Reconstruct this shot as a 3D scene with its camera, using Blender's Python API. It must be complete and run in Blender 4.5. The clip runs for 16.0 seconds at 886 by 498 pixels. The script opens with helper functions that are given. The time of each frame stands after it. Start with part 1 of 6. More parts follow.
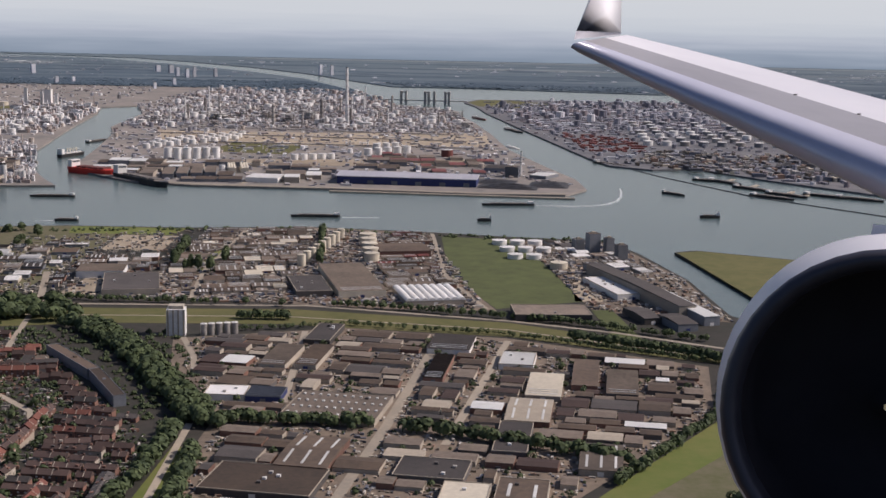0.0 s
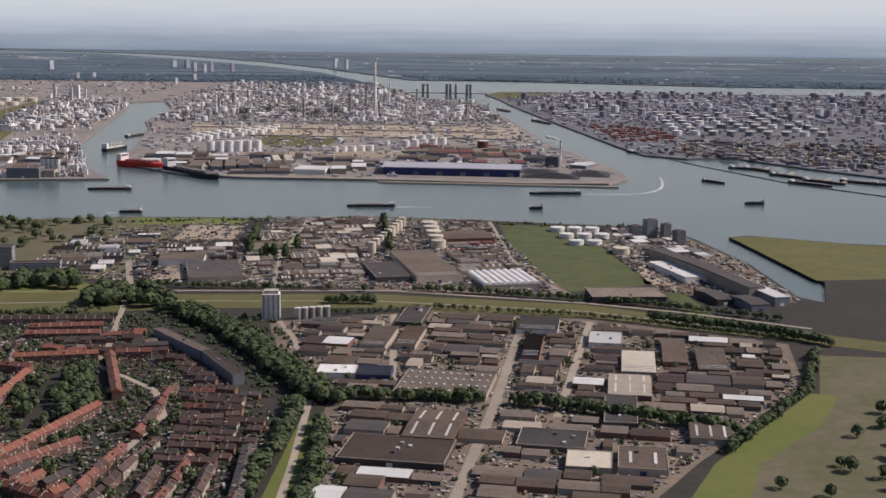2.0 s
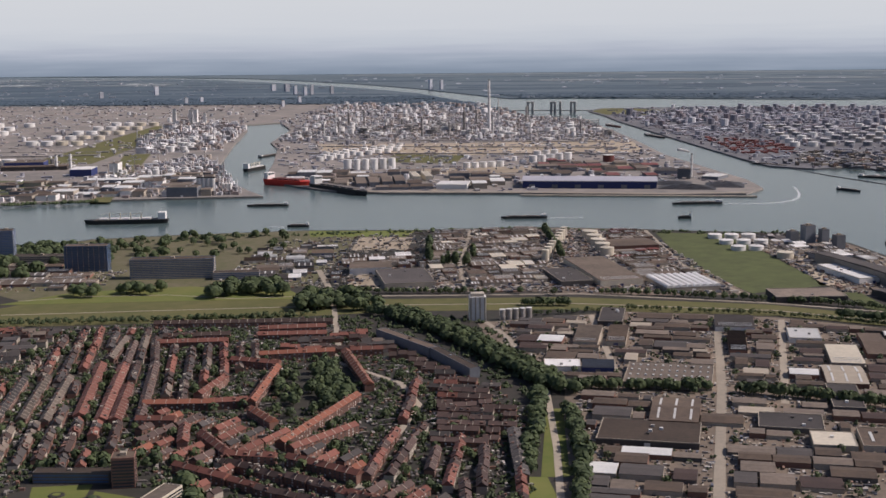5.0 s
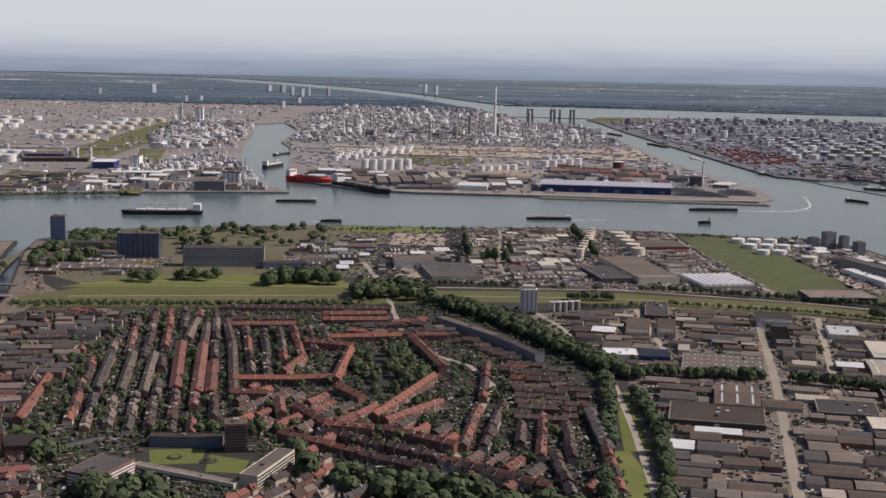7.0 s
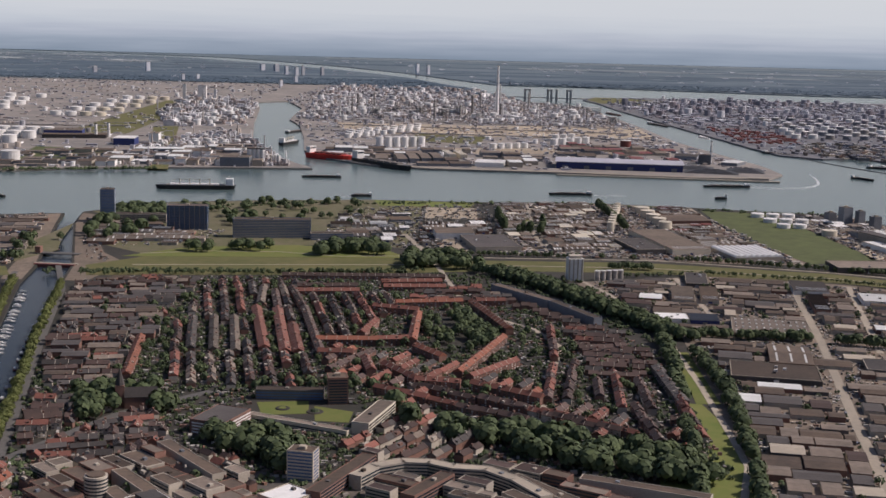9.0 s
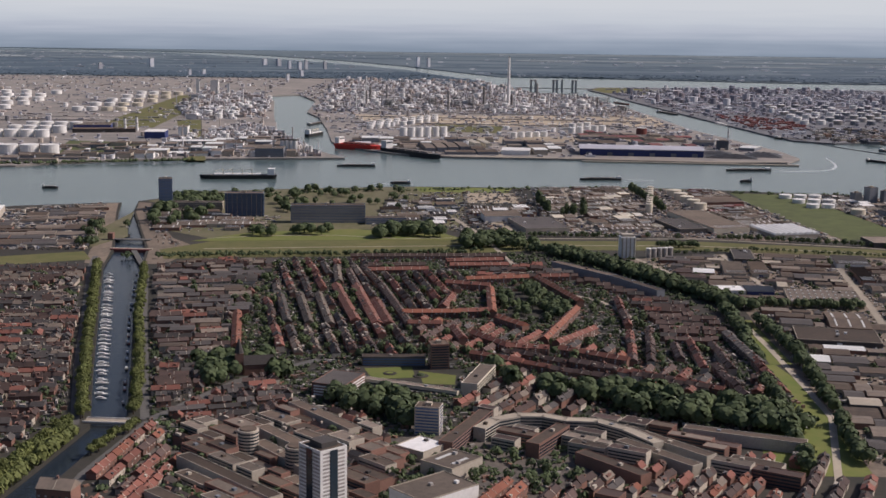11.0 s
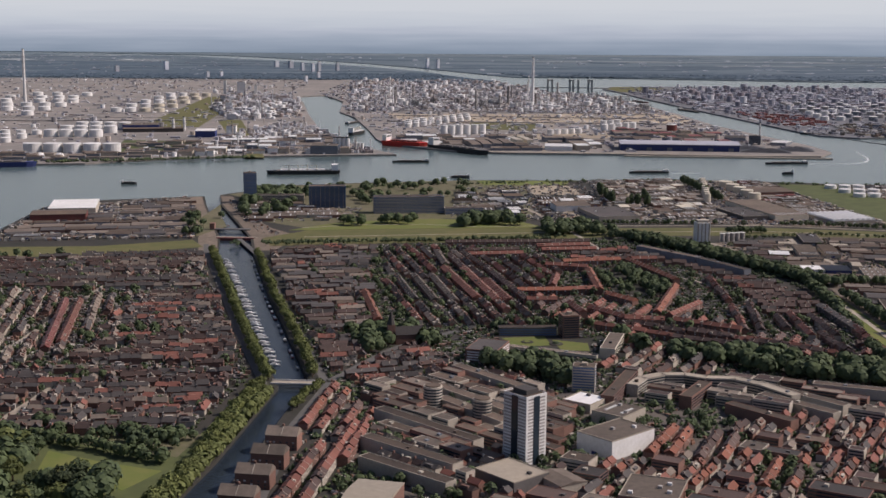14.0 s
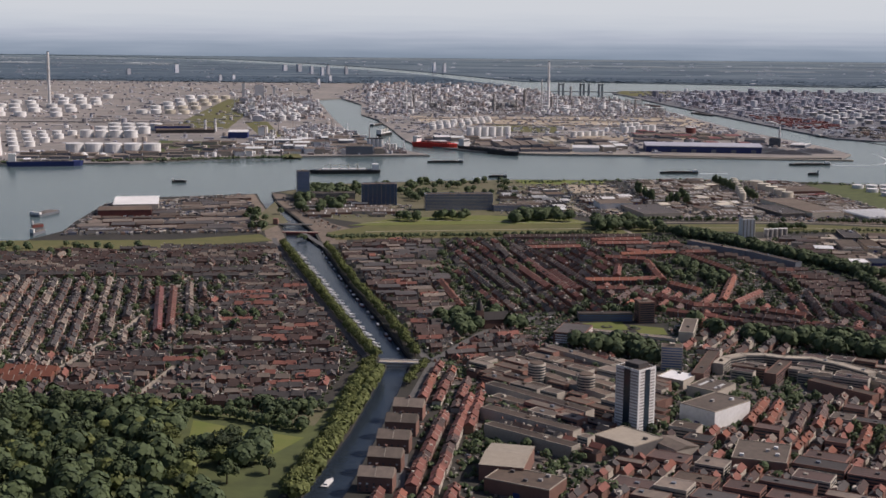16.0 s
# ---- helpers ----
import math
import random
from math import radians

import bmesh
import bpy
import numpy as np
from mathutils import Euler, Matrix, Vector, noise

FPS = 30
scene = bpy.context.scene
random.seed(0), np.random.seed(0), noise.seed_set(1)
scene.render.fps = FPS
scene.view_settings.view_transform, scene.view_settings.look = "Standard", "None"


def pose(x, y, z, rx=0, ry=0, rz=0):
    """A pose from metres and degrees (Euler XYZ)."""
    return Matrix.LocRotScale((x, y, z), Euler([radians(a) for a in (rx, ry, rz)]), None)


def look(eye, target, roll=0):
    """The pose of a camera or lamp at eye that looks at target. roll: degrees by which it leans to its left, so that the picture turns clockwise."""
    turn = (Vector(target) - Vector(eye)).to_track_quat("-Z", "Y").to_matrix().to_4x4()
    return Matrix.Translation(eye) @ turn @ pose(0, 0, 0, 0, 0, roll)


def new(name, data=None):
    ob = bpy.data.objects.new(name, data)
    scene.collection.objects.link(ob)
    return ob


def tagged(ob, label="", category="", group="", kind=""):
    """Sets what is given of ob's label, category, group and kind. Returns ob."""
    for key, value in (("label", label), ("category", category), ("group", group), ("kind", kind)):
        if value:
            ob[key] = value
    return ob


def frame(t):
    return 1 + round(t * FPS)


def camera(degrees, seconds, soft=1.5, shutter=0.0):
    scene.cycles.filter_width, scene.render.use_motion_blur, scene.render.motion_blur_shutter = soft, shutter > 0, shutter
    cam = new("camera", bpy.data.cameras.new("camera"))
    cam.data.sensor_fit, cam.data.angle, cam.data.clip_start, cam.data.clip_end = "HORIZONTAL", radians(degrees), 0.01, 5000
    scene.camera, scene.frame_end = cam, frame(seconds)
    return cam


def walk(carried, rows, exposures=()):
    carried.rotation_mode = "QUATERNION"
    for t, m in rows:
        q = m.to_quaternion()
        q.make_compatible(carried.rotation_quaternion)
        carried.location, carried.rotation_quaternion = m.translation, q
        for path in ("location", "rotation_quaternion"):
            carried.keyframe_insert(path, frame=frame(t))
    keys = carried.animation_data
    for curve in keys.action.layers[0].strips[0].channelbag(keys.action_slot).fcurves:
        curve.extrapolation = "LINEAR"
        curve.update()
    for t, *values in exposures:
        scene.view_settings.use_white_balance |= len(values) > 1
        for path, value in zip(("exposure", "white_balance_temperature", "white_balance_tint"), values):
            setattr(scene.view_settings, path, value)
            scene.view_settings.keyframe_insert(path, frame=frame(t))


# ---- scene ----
cam = camera(37.1, 16.0, 1.6)
# The place is laid out at one third of true size, so that the far river and the fields lie within the camera's 5 km.
PATH = [
    (0, (-1.141, -3.115, 138.175), (-1.126, -1.145, 137.829), 1.2),
    (0.5, (-10.691, -8.9, 138.112), (-10.673, -6.931, 137.762), 1.1),
    (1, (-20.24, -14.595, 138.03), (-20.222, -12.627, 137.677), 1.1),
    (1.5, (-29.831, -20.128, 137.943), (-29.813, -18.16, 137.589), 0.9),
    (2, (-39.557, -25.519, 137.852), (-39.541, -23.551, 137.496), 0.7),
    (2.5, (-49.459, -30.932, 137.73), (-49.45, -28.964, 137.373), 0.6),
    (3, (-59.49, -36.561, 137.575), (-59.506, -34.593, 137.221), 0.2),
    (3.5, (-69.582, -42.521, 137.4), (-69.624, -40.552, 137.052), -0.1),
    (4, (-79.672, -48.95, 137.189), (-79.738, -46.981, 136.846), -0.5),
    (4.5, (-89.682, -55.834, 136.963), (-89.766, -53.864, 136.627), -0.7),
    (5, (-99.555, -63.13, 136.757), (-99.646, -61.159, 136.431), -0.6),
    (5.2, (-103.466, -66.18, 136.692), (-103.556, -64.208, 136.37), -0.5),
    (7.3, (-144.212, -99.449, 134.561), (-144.256, -97.475, 134.245), 1.4),
    (7.5, (-148.084, -102.675, 134.5), (-148.123, -100.701, 134.18), 1.6),
    (8, (-157.757, -110.885, 134.333), (-157.786, -108.913, 134.005), 1.7),
    (8.5, (-167.405, -119.279, 134.164), (-167.424, -117.308, 133.827), 1.6),
    (9, (-177.092, -127.853, 134.006), (-177.105, -125.883, 133.662), 1.4),
    (9.2, (-181.01, -131.347, 133.955), (-181.02, -129.378, 133.608), 1.4),
    (11.3, (-222.681, -168.671, 132.193), (-222.672, -166.703, 131.84), 0.6),
    (11.5, (-226.59, -172.112, 132.145), (-226.582, -170.144, 131.792), 0.5),
    (12, (-236.239, -180.4, 132.044), (-236.228, -178.431, 131.692), 0.5),
    (12.5, (-245.953, -188.392, 131.935), (-245.939, -186.423, 131.583), 0.3),
    (13, (-255.782, -196.163, 131.79), (-255.765, -194.194, 131.439), 0.4),
    (13.5, (-265.79, -203.892, 131.599), (-265.768, -201.923, 131.249), 0.4),
    (14, (-276.031, -211.788, 131.384), (-276.003, -209.819, 131.034), 0.4),
    (14.5, (-286.364, -219.962, 131.185), (-286.331, -217.993, 130.835), 0.5),
    (15, (-296.802, -228.458, 131.015), (-296.765, -226.489, 130.667), 0.5),
    (15.5, (-307.294, -237.13, 130.906), (-307.252, -235.161, 130.56), 0.6),
    (16, (-317.793, -245.86, 130.842), (-317.749, -243.89, 130.499), 0.6),
]
walk(cam, [(t, look(eye, target, roll)) for t, eye, target, roll in PATH], [(0, 0.2, 5930, 22.5), (16, 0.2, 5930, 22.5)])

# ---- light ----
SUN_AZ, SUN_EL = 84.0, 42.0          # degrees to the right of straight ahead, and above the horizon
world = bpy.data.worlds.new("world")
scene.world = world
world.use_nodes = True
wn = world.node_tree.nodes
sky = wn.new("ShaderNodeTexSky")
sky.sky_type, sky.sun_disc = "NISHITA", False
sky.sun_elevation, sky.sun_rotation = radians(SUN_EL), radians(SUN_AZ)
sky.air_density, sky.dust_density, sky.altitude = 1.0, 3.0, 400
wn["Background"].inputs["Strength"].default_value = 0.054
world.node_tree.links.new(sky.outputs[0], wn["Background"].inputs["Color"])
sun = new("sun", bpy.data.lights.new("sun", "SUN"))
sun.data.energy, sun.data.angle, sun.data.color = 3.5, radians(0.6), (1.0, 0.885, 0.71)
to_sun = Vector((math.sin(radians(SUN_AZ)) * math.cos(radians(SUN_EL)), math.cos(radians(SUN_AZ)) * math.cos(radians(SUN_EL)), math.sin(radians(SUN_EL))))
sun.matrix_world = look(to_sun * 900, (0, 0, 0))


# ---- materials ----
def material(name, colour, other=None, rough=0.85, metal=0.0, grain=1.0, stain=0.05, vary=0.25, bump=0.3, spec=0.3):
    """A surface with grain, large stains and a shade of its own for every object."""
    m = bpy.data.materials.new(name)
    m.use_nodes = True
    n, l = m.node_tree.nodes, m.node_tree.links
    b = n["Principled BSDF"]
    b.inputs["Roughness"].default_value, b.inputs["Metallic"].default_value = rough, metal
    b.inputs["Specular IOR Level"].default_value = spec
    co = n.new("ShaderNodeNewGeometry").outputs["Position"]
    fine, broad = n.new("ShaderNodeTexNoise"), n.new("ShaderNodeTexNoise")
    for tex, scale, detail in ((fine, grain, 6.0), (broad, stain, 4.0)):
        tex.inputs["Scale"].default_value, tex.inputs["Detail"].default_value, tex.inputs["Roughness"].default_value = scale, detail, 0.65
        l.new(co, tex.inputs["Vector"])
    other = other or tuple(c * 0.6 for c in colour)
    mix = n.new("ShaderNodeMix")
    mix.data_type = "RGBA"
    mix.inputs["A"].default_value, mix.inputs["B"].default_value = (*colour, 1), (*other, 1)
    total = n.new("ShaderNodeMath")
    total.operation = "ADD"
    l.new(fine.outputs["Fac"], total.inputs[0])
    l.new(broad.outputs["Fac"], total.inputs[1])
    ramp = n.new("ShaderNodeMapRange")
    ramp.inputs["From Min"].default_value, ramp.inputs["From Max"].default_value = 0.75, 1.25
    l.new(total.outputs[0], ramp.inputs["Value"])
    l.new(ramp.outputs["Result"], mix.inputs["Factor"])
    hsv, info, rng = n.new("ShaderNodeHueSaturation"), n.new("ShaderNodeObjectInfo"), n.new("ShaderNodeMapRange")
    rng.inputs["To Min"].default_value, rng.inputs["To Max"].default_value = 1 - vary, 1 + vary
    l.new(info.outputs["Random"], rng.inputs["Value"])
    l.new(rng.outputs["Result"], hsv.inputs["Value"])
    l.new(mix.outputs["Result"], hsv.inputs["Color"])
    l.new(hsv.outputs["Color"], b.inputs["Base Color"])
    if bump:
        bp = n.new("ShaderNodeBump")
        bp.inputs["Strength"].default_value, bp.inputs["Distance"].default_value = bump, 0.3
        l.new(fine.outputs["Fac"], bp.inputs["Height"])
        l.new(bp.outputs["Normal"], b.inputs["Normal"])
    return m


M = dict(
    soil=material("town_ground", (0.066, 0.058, 0.048), (0.038, 0.040, 0.030), grain=0.25, stain=0.03),
    yard=material("yard_paving", (0.235, 0.185, 0.135), (0.12, 0.10, 0.078), grain=0.35, stain=0.04, vary=0.1),
    sand=material("sandy_ground", (0.44, 0.37, 0.27), (0.30, 0.25, 0.18), grain=0.15, stain=0.02, vary=0.12),
    refinery=material("refinery_ground", (0.31, 0.275, 0.24), (0.17, 0.163, 0.15), grain=0.08, stain=0.012, vary=0.0),
    port=material("port_ground", (0.19, 0.185, 0.185), (0.11, 0.115, 0.125), grain=0.06, stain=0.015, vary=0.0),
    grass=material("grass", (0.115, 0.15, 0.033), (0.17, 0.172, 0.052), grain=0.12, stain=0.02, vary=0.08, rough=0.95),
    meadow=material("meadow", (0.10, 0.118, 0.042), (0.072, 0.085, 0.034), grain=0.12, stain=0.03, vary=0.05, rough=0.95),
    rough=material("rough_ground", (0.10, 0.105, 0.045), (0.16, 0.14, 0.09), grain=0.2, stain=0.04, vary=0.05, rough=0.95),
    dry=material("dyke_grass", (0.14, 0.13, 0.05), (0.10, 0.105, 0.036), grain=0.12, stain=0.03, vary=0.05, rough=0.95),
    asphalt=material("asphalt", (0.13, 0.125, 0.115), (0.09, 0.087, 0.08), grain=0.5, vary=0.05),
    concrete=material("concrete", (0.40, 0.345, 0.265), (0.30, 0.265, 0.21), grain=0.6, vary=0.1),
    brick=material("brick_wall", (0.25, 0.135, 0.10), (0.15, 0.09, 0.07), grain=2.5, vary=0.3),
    palewall=material("pale_wall", (0.46, 0.41, 0.33), (0.32, 0.285, 0.235), grain=1.5, vary=0.25),
    darkwall=material("dark_wall", (0.11, 0.10, 0.095), (0.075, 0.07, 0.065), grain=1.5, vary=0.3),
    redtile=material("red_roof_tiles", (0.20, 0.082, 0.06), (0.14, 0.062, 0.046), grain=1.8, stain=0.1, vary=0.3),
    orange=material("orange_roof_tiles", (0.26, 0.10, 0.062), (0.19, 0.078, 0.05), grain=1.8, stain=0.1, vary=0.2),
    browntile=material("brown_roof_tiles", (0.105, 0.070, 0.058), (0.065, 0.047, 0.042), grain=1.8, stain=0.1, vary=0.35),
    slate=material("grey_roof", (0.088, 0.078, 0.072), (0.056, 0.051, 0.048), grain=1.2, stain=0.08, vary=0.35),
    tar=material("roofing_felt", (0.125, 0.092, 0.066), (0.07, 0.055, 0.044), grain=0.5, stain=0.05, vary=0.42),
    greyroof=material("weathered_sheet_roof", (0.205, 0.165, 0.13), (0.12, 0.10, 0.08), grain=0.5, stain=0.06, vary=0.42),
    white=material("white_paint", (0.78, 0.77, 0.74), (0.62, 0.61, 0.57), grain=0.8, vary=0.08, rough=0.6),
    cream=material("cream_paint", (0.66, 0.60, 0.47), (0.52, 0.47, 0.37), grain=0.6, vary=0.1, rough=0.6),
    skylight=material("skylight_sheet", (0.66, 0.66, 0.62), (0.5, 0.5, 0.47), grain=1.5, vary=0.15, rough=0.4),
    bluesteel=material("blue_cladding", (0.035, 0.05, 0.165), (0.03, 0.042, 0.125), grain=0.6, vary=0.1, rough=0.6),
    greysteel=material("grey_cladding", (0.20, 0.215, 0.235), (0.14, 0.15, 0.165), grain=0.5, vary=0.2, rough=0.6),
    glass=material("dark_glass", (0.03, 0.045, 0.06), (0.02, 0.03, 0.04), grain=0.5, vary=0.2, rough=0.12, bump=0, spec=0.6),
    blueglass=material("blue_glass_front", (0.10, 0.16, 0.29), (0.08, 0.125, 0.225), grain=0.5, vary=0.1, rough=0.15, bump=0, spec=0.6),
    rust=material("red_oxide", (0.20, 0.06, 0.048), (0.13, 0.05, 0.042), grain=0.5, vary=0.2, rough=0.6),
    shipred=material("red_ship_paint", (0.62, 0.05, 0.035), (0.48, 0.045, 0.03), grain=0.3, vary=0.05, rough=0.5),
    hull=material("black_hull", (0.03, 0.032, 0.035), (0.045, 0.04, 0.035), grain=0.3, vary=0.2, rough=0.5),
    deck=material("ship_deck", (0.22, 0.20, 0.18), (0.12, 0.11, 0.10), grain=0.3, vary=0.2),
    pipe=material("pipework_steel", (0.42, 0.40, 0.37), (0.22, 0.2, 0.18), grain=0.5, vary=0.25, rough=0.55),
    wingskin=material("wing_metal", (0.60, 0.61, 0.70), (0.52, 0.53, 0.62), grain=2.0, stain=0.5, vary=0.0, rough=0.35, bump=0, metal=0.3),
    wingwhite=material("wing_white_paint", (0.78, 0.78, 0.80), (0.72, 0.72, 0.75), grain=2.0, stain=0.5, vary=0.0, rough=0.4, bump=0),
    winggrey=material("wing_grey_panel", (0.36, 0.36, 0.38), (0.30, 0.30, 0.32), grain=3.0, stain=0.8, vary=0.0, rough=0.5, bump=0),
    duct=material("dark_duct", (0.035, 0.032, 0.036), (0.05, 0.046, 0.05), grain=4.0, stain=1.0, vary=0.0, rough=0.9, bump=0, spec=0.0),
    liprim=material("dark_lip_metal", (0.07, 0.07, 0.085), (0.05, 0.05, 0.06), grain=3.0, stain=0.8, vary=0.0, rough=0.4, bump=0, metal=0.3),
    bark=material("bark", (0.10, 0.075, 0.05), grain=3, vary=0.2),
    leaf=material("leaves", (0.072, 0.094, 0.036), (0.034, 0.050, 0.025), grain=0.8, stain=0.15, vary=0.35, rough=0.8, bump=0),
    lime=material("light_leaves", (0.155, 0.172, 0.05), (0.095, 0.115, 0.036), grain=0.8, stain=0.15, vary=0.2, rough=0.8, bump=0),
    # Haze is mixed into the next three base colours: far land goes blue-grey.
    hazewood=material("far_woodland_haze_tint", (0.078, 0.112, 0.142), (0.058, 0.088, 0.118), grain=0.03, stain=0.006, vary=0.1, bump=0),
    hazeland=material("far_fields_haze_tint", (0.115, 0.150, 0.175), (0.07, 0.105, 0.13), grain=0.012, stain=0.0025, vary=0.0, bump=0),
    farfield=material("far_meadow_haze_tint", (0.20, 0.225, 0.235), (0.16, 0.19, 0.205), grain=0.02, stain=0.004, vary=0.1, bump=0),
    lavender=material("pale_sheet_roof", (0.47, 0.47, 0.50), (0.38, 0.38, 0.42), grain=0.3, stain=0.05, vary=0.0, rough=0.55),
    town=material("town_paving", (0.135, 0.115, 0.095), (0.085, 0.076, 0.066), grain=0.4, stain=0.05, vary=0.0),
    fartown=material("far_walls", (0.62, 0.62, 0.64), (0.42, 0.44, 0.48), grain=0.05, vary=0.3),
    foam=material("wake_foam_and_water_glint", (0.6, 0.63, 0.62), (0.4, 0.44, 0.44), grain=0.4, vary=0.0),
)


def water_material(name, colour, rough, ripple, gloss=0.5):
    m = bpy.data.materials.new(name)
    m.use_nodes = True
    n, l = m.node_tree.nodes, m.node_tree.links
    b = n["Principled BSDF"]
    b.inputs["Roughness"].default_value, b.inputs["IOR"].default_value = rough, 1.33
    b.inputs["Specular IOR Level"].default_value = gloss
    co = n.new("ShaderNodeNewGeometry").outputs["Position"]
    small, broad = n.new("ShaderNodeTexNoise"), n.new("ShaderNodeTexNoise")
    small.inputs["Scale"].default_value, small.inputs["Detail"].default_value = 0.5, 5
    broad.inputs["Scale"].default_value, broad.inputs["Detail"].default_value = 0.008, 4
    mix, bp = n.new("ShaderNodeMix"), n.new("ShaderNodeBump")
    mix.data_type = "RGBA"
    mix.inputs["A"].default_value, mix.inputs["B"].default_value = (*colour, 1), (*(c * 0.75 for c in colour), 1)
    bp.inputs["Strength"].default_value, bp.inputs["Distance"].default_value = ripple, 0.3
    for tex in (small, broad):
        l.new(co, tex.inputs["Vector"])
    l.new(broad.outputs["Fac"], mix.inputs["Factor"])
    l.new(mix.outputs["Result"], b.inputs["Base Color"])
    l.new(small.outputs["Fac"], bp.inputs["Height"])
    l.new(bp.outputs["Normal"], b.inputs["Normal"])
    return m


M["water"] = water_material("river_water", (0.10, 0.142, 0.142), 0.25, 0.3)
M["canal"] = water_material("canal_water", (0.025, 0.036, 0.05), 0.25, 0.2, 0.22)


# ---- mesh helpers ----
class Shape:
    """Collects boxes, roofs and cylinders for one mesh."""

    def __init__(self):
        self.v, self.f = [], []

    def add(self, verts, faces):
        k = len(self.v)
        self.v += verts
        self.f += [tuple(i + k for i in q) for q in faces]
        return self

    def box(self, x0, x1, y0, y1, z0, z1):
        return self.add([(x0, y0, z0), (x1, y0, z0), (x1, y1, z0), (x0, y1, z0), (x0, y0, z1), (x1, y0, z1), (x1, y1, z1), (x0, y1, z1)],
                        [(3, 2, 1, 0), (4, 5, 6, 7), (0, 1, 5, 4), (1, 2, 6, 5), (2, 3, 7, 6), (3, 0, 4, 7)])

    def turned(self, cx, cy, l, w, ang, z0, z1):
        c, s = math.cos(radians(ang)), math.sin(radians(ang))
        p = [(cx + a * c - b * s, cy + a * s + b * c) for a, b in ((-l / 2, -w / 2), (l / 2, -w / 2), (l / 2, w / 2), (-l / 2, w / 2))]
        return self.add([(*q, z0) for q in p] + [(*q, z1) for q in p], [(3, 2, 1, 0), (4, 5, 6, 7), (0, 1, 5, 4), (1, 2, 6, 5), (2, 3, 7, 6), (3, 0, 4, 7)])

    def gable(self, x0, x1, y0, y1, z0, z1, eave=0.0, thick=0.12):
        """A pitched roof with its ridge along x, closed below."""
        ym = (y0 + y1) / 2
        a, b = y0 - eave, y1 + eave
        return self.add([(x0, a, z0), (x1, a, z0), (x1, ym, z1), (x0, ym, z1), (x1, b, z0), (x0, b, z0), (x0, a, z0 - thick), (x1, a, z0 - thick), (x1, b, z0 - thick), (x0, b, z0 - thick)],
                        [(0, 1, 2, 3), (3, 2, 4, 5), (0, 3, 5, 9, 6), (1, 7, 8, 4, 2), (6, 7, 1, 0), (5, 4, 8, 9), (9, 8, 7, 6)])

    def hip(self, x0, x1, y0, y1, z0, z1):
        ym, d = (y0 + y1) / 2, min((y1 - y0) / 2, (x1 - x0) / 2.2)
        return self.add([(x0, y0, z0), (x1, y0, z0), (x1, y1, z0), (x0, y1, z0), (x0 + d, ym, z1), (x1 - d, ym, z1)],
                        [(0, 1, 5, 4), (1, 2, 5), (2, 3, 4, 5), (3, 0, 4), (3, 2, 1, 0)])

    def saw(self, x0, x1, y0, y1, z0, z1):
        """A sawtooth bay: steep towards -y."""
        return self.add([(x0, y0, z0), (x1, y0, z0), (x1, y1, z0), (x0, y1, z0), (x0, y0 + 0.2, z1), (x1, y0 + 0.2, z1)],
                        [(0, 1, 5, 4), (4, 5, 2, 3), (1, 2, 5), (3, 0, 4), (3, 2, 1, 0)])

    def ridged(self, x0, x1, line, z0):
        """One roof skin over a zigzag line of (y, z), along x, closed at the ends and below."""
        n = len(line)
        v = [(x, y, z) for x in (x0, x1) for y, z in line] + [(x0, line[0][0], z0), (x0, line[-1][0], z0), (x1, line[0][0], z0), (x1, line[-1][0], z0)]
        k = 2 * n
        f = [(i, n + i, n + i + 1, i + 1) for i in range(n - 1)]
        f += [tuple(range(n)) + (k + 1, k), tuple(reversed(range(n, 2 * n))) + (k + 2, k + 3), (k, k + 2, n, 0), (n - 1, 2 * n - 1, k + 3, k + 1), (k + 1, k + 3, k + 2, k)]
        return self.add(v, f)

    def rim(self, X, Y, e, z0, z1):
        """A low wall round the edge of a flat roof."""
        v = [(a * p, c * q, z) for z in (z0, z1) for p, q in ((X, Y), (X - e, Y - e)) for a, c in ((-1, -1), (1, -1), (1, 1), (-1, 1))]
        f = []
        for i in range(4):
            j = (i + 1) % 4
            f += [(i, j, 8 + j, 8 + i), (4 + j, 4 + i, 12 + i, 12 + j), (8 + i, 8 + j, 12 + j, 12 + i)]
        return self.add(v, f)

    def barrel(self, x0, x1, y0, y1, z0, rise, n=6):
        """A round vault along y."""
        k, r = [], (x1 - x0) / 2
        for i in range(n + 1):
            a = math.pi * i / n
            k.append((x0 + r - r * math.cos(a), z0 + rise * math.sin(a)))
        v = [(x, y0, z) for x, z in k] + [(x, y1, z) for x, z in k]
        m = n + 1
        return self.add(v, [(i, i + m, i + m + 1, i + 1) for i in range(n)] + [tuple(range(m)), tuple(reversed(range(m, 2 * m)))])

    def tube(self, x, y, z0, z1, r0, r1=None, n=14, cap=0.0):
        """An upright cylinder or cone, with a low cone of height cap on it."""
        r1 = r0 if r1 is None else r1
        ring = [(math.cos(2 * math.pi * i / n), math.sin(2 * math.pi * i / n)) for i in range(n)]
        v = [(x + r0 * c, y + r0 * s, z0) for c, s in ring] + [(x + r1 * c, y + r1 * s, z1) for c, s in ring] + [(x, y, z1 + cap)]
        return self.add(v, [(i, (i + 1) % n, n + (i + 1) % n, n + i) for i in range(n)] + [(n + i, n + (i + 1) % n, 2 * n) for i in range(n)])

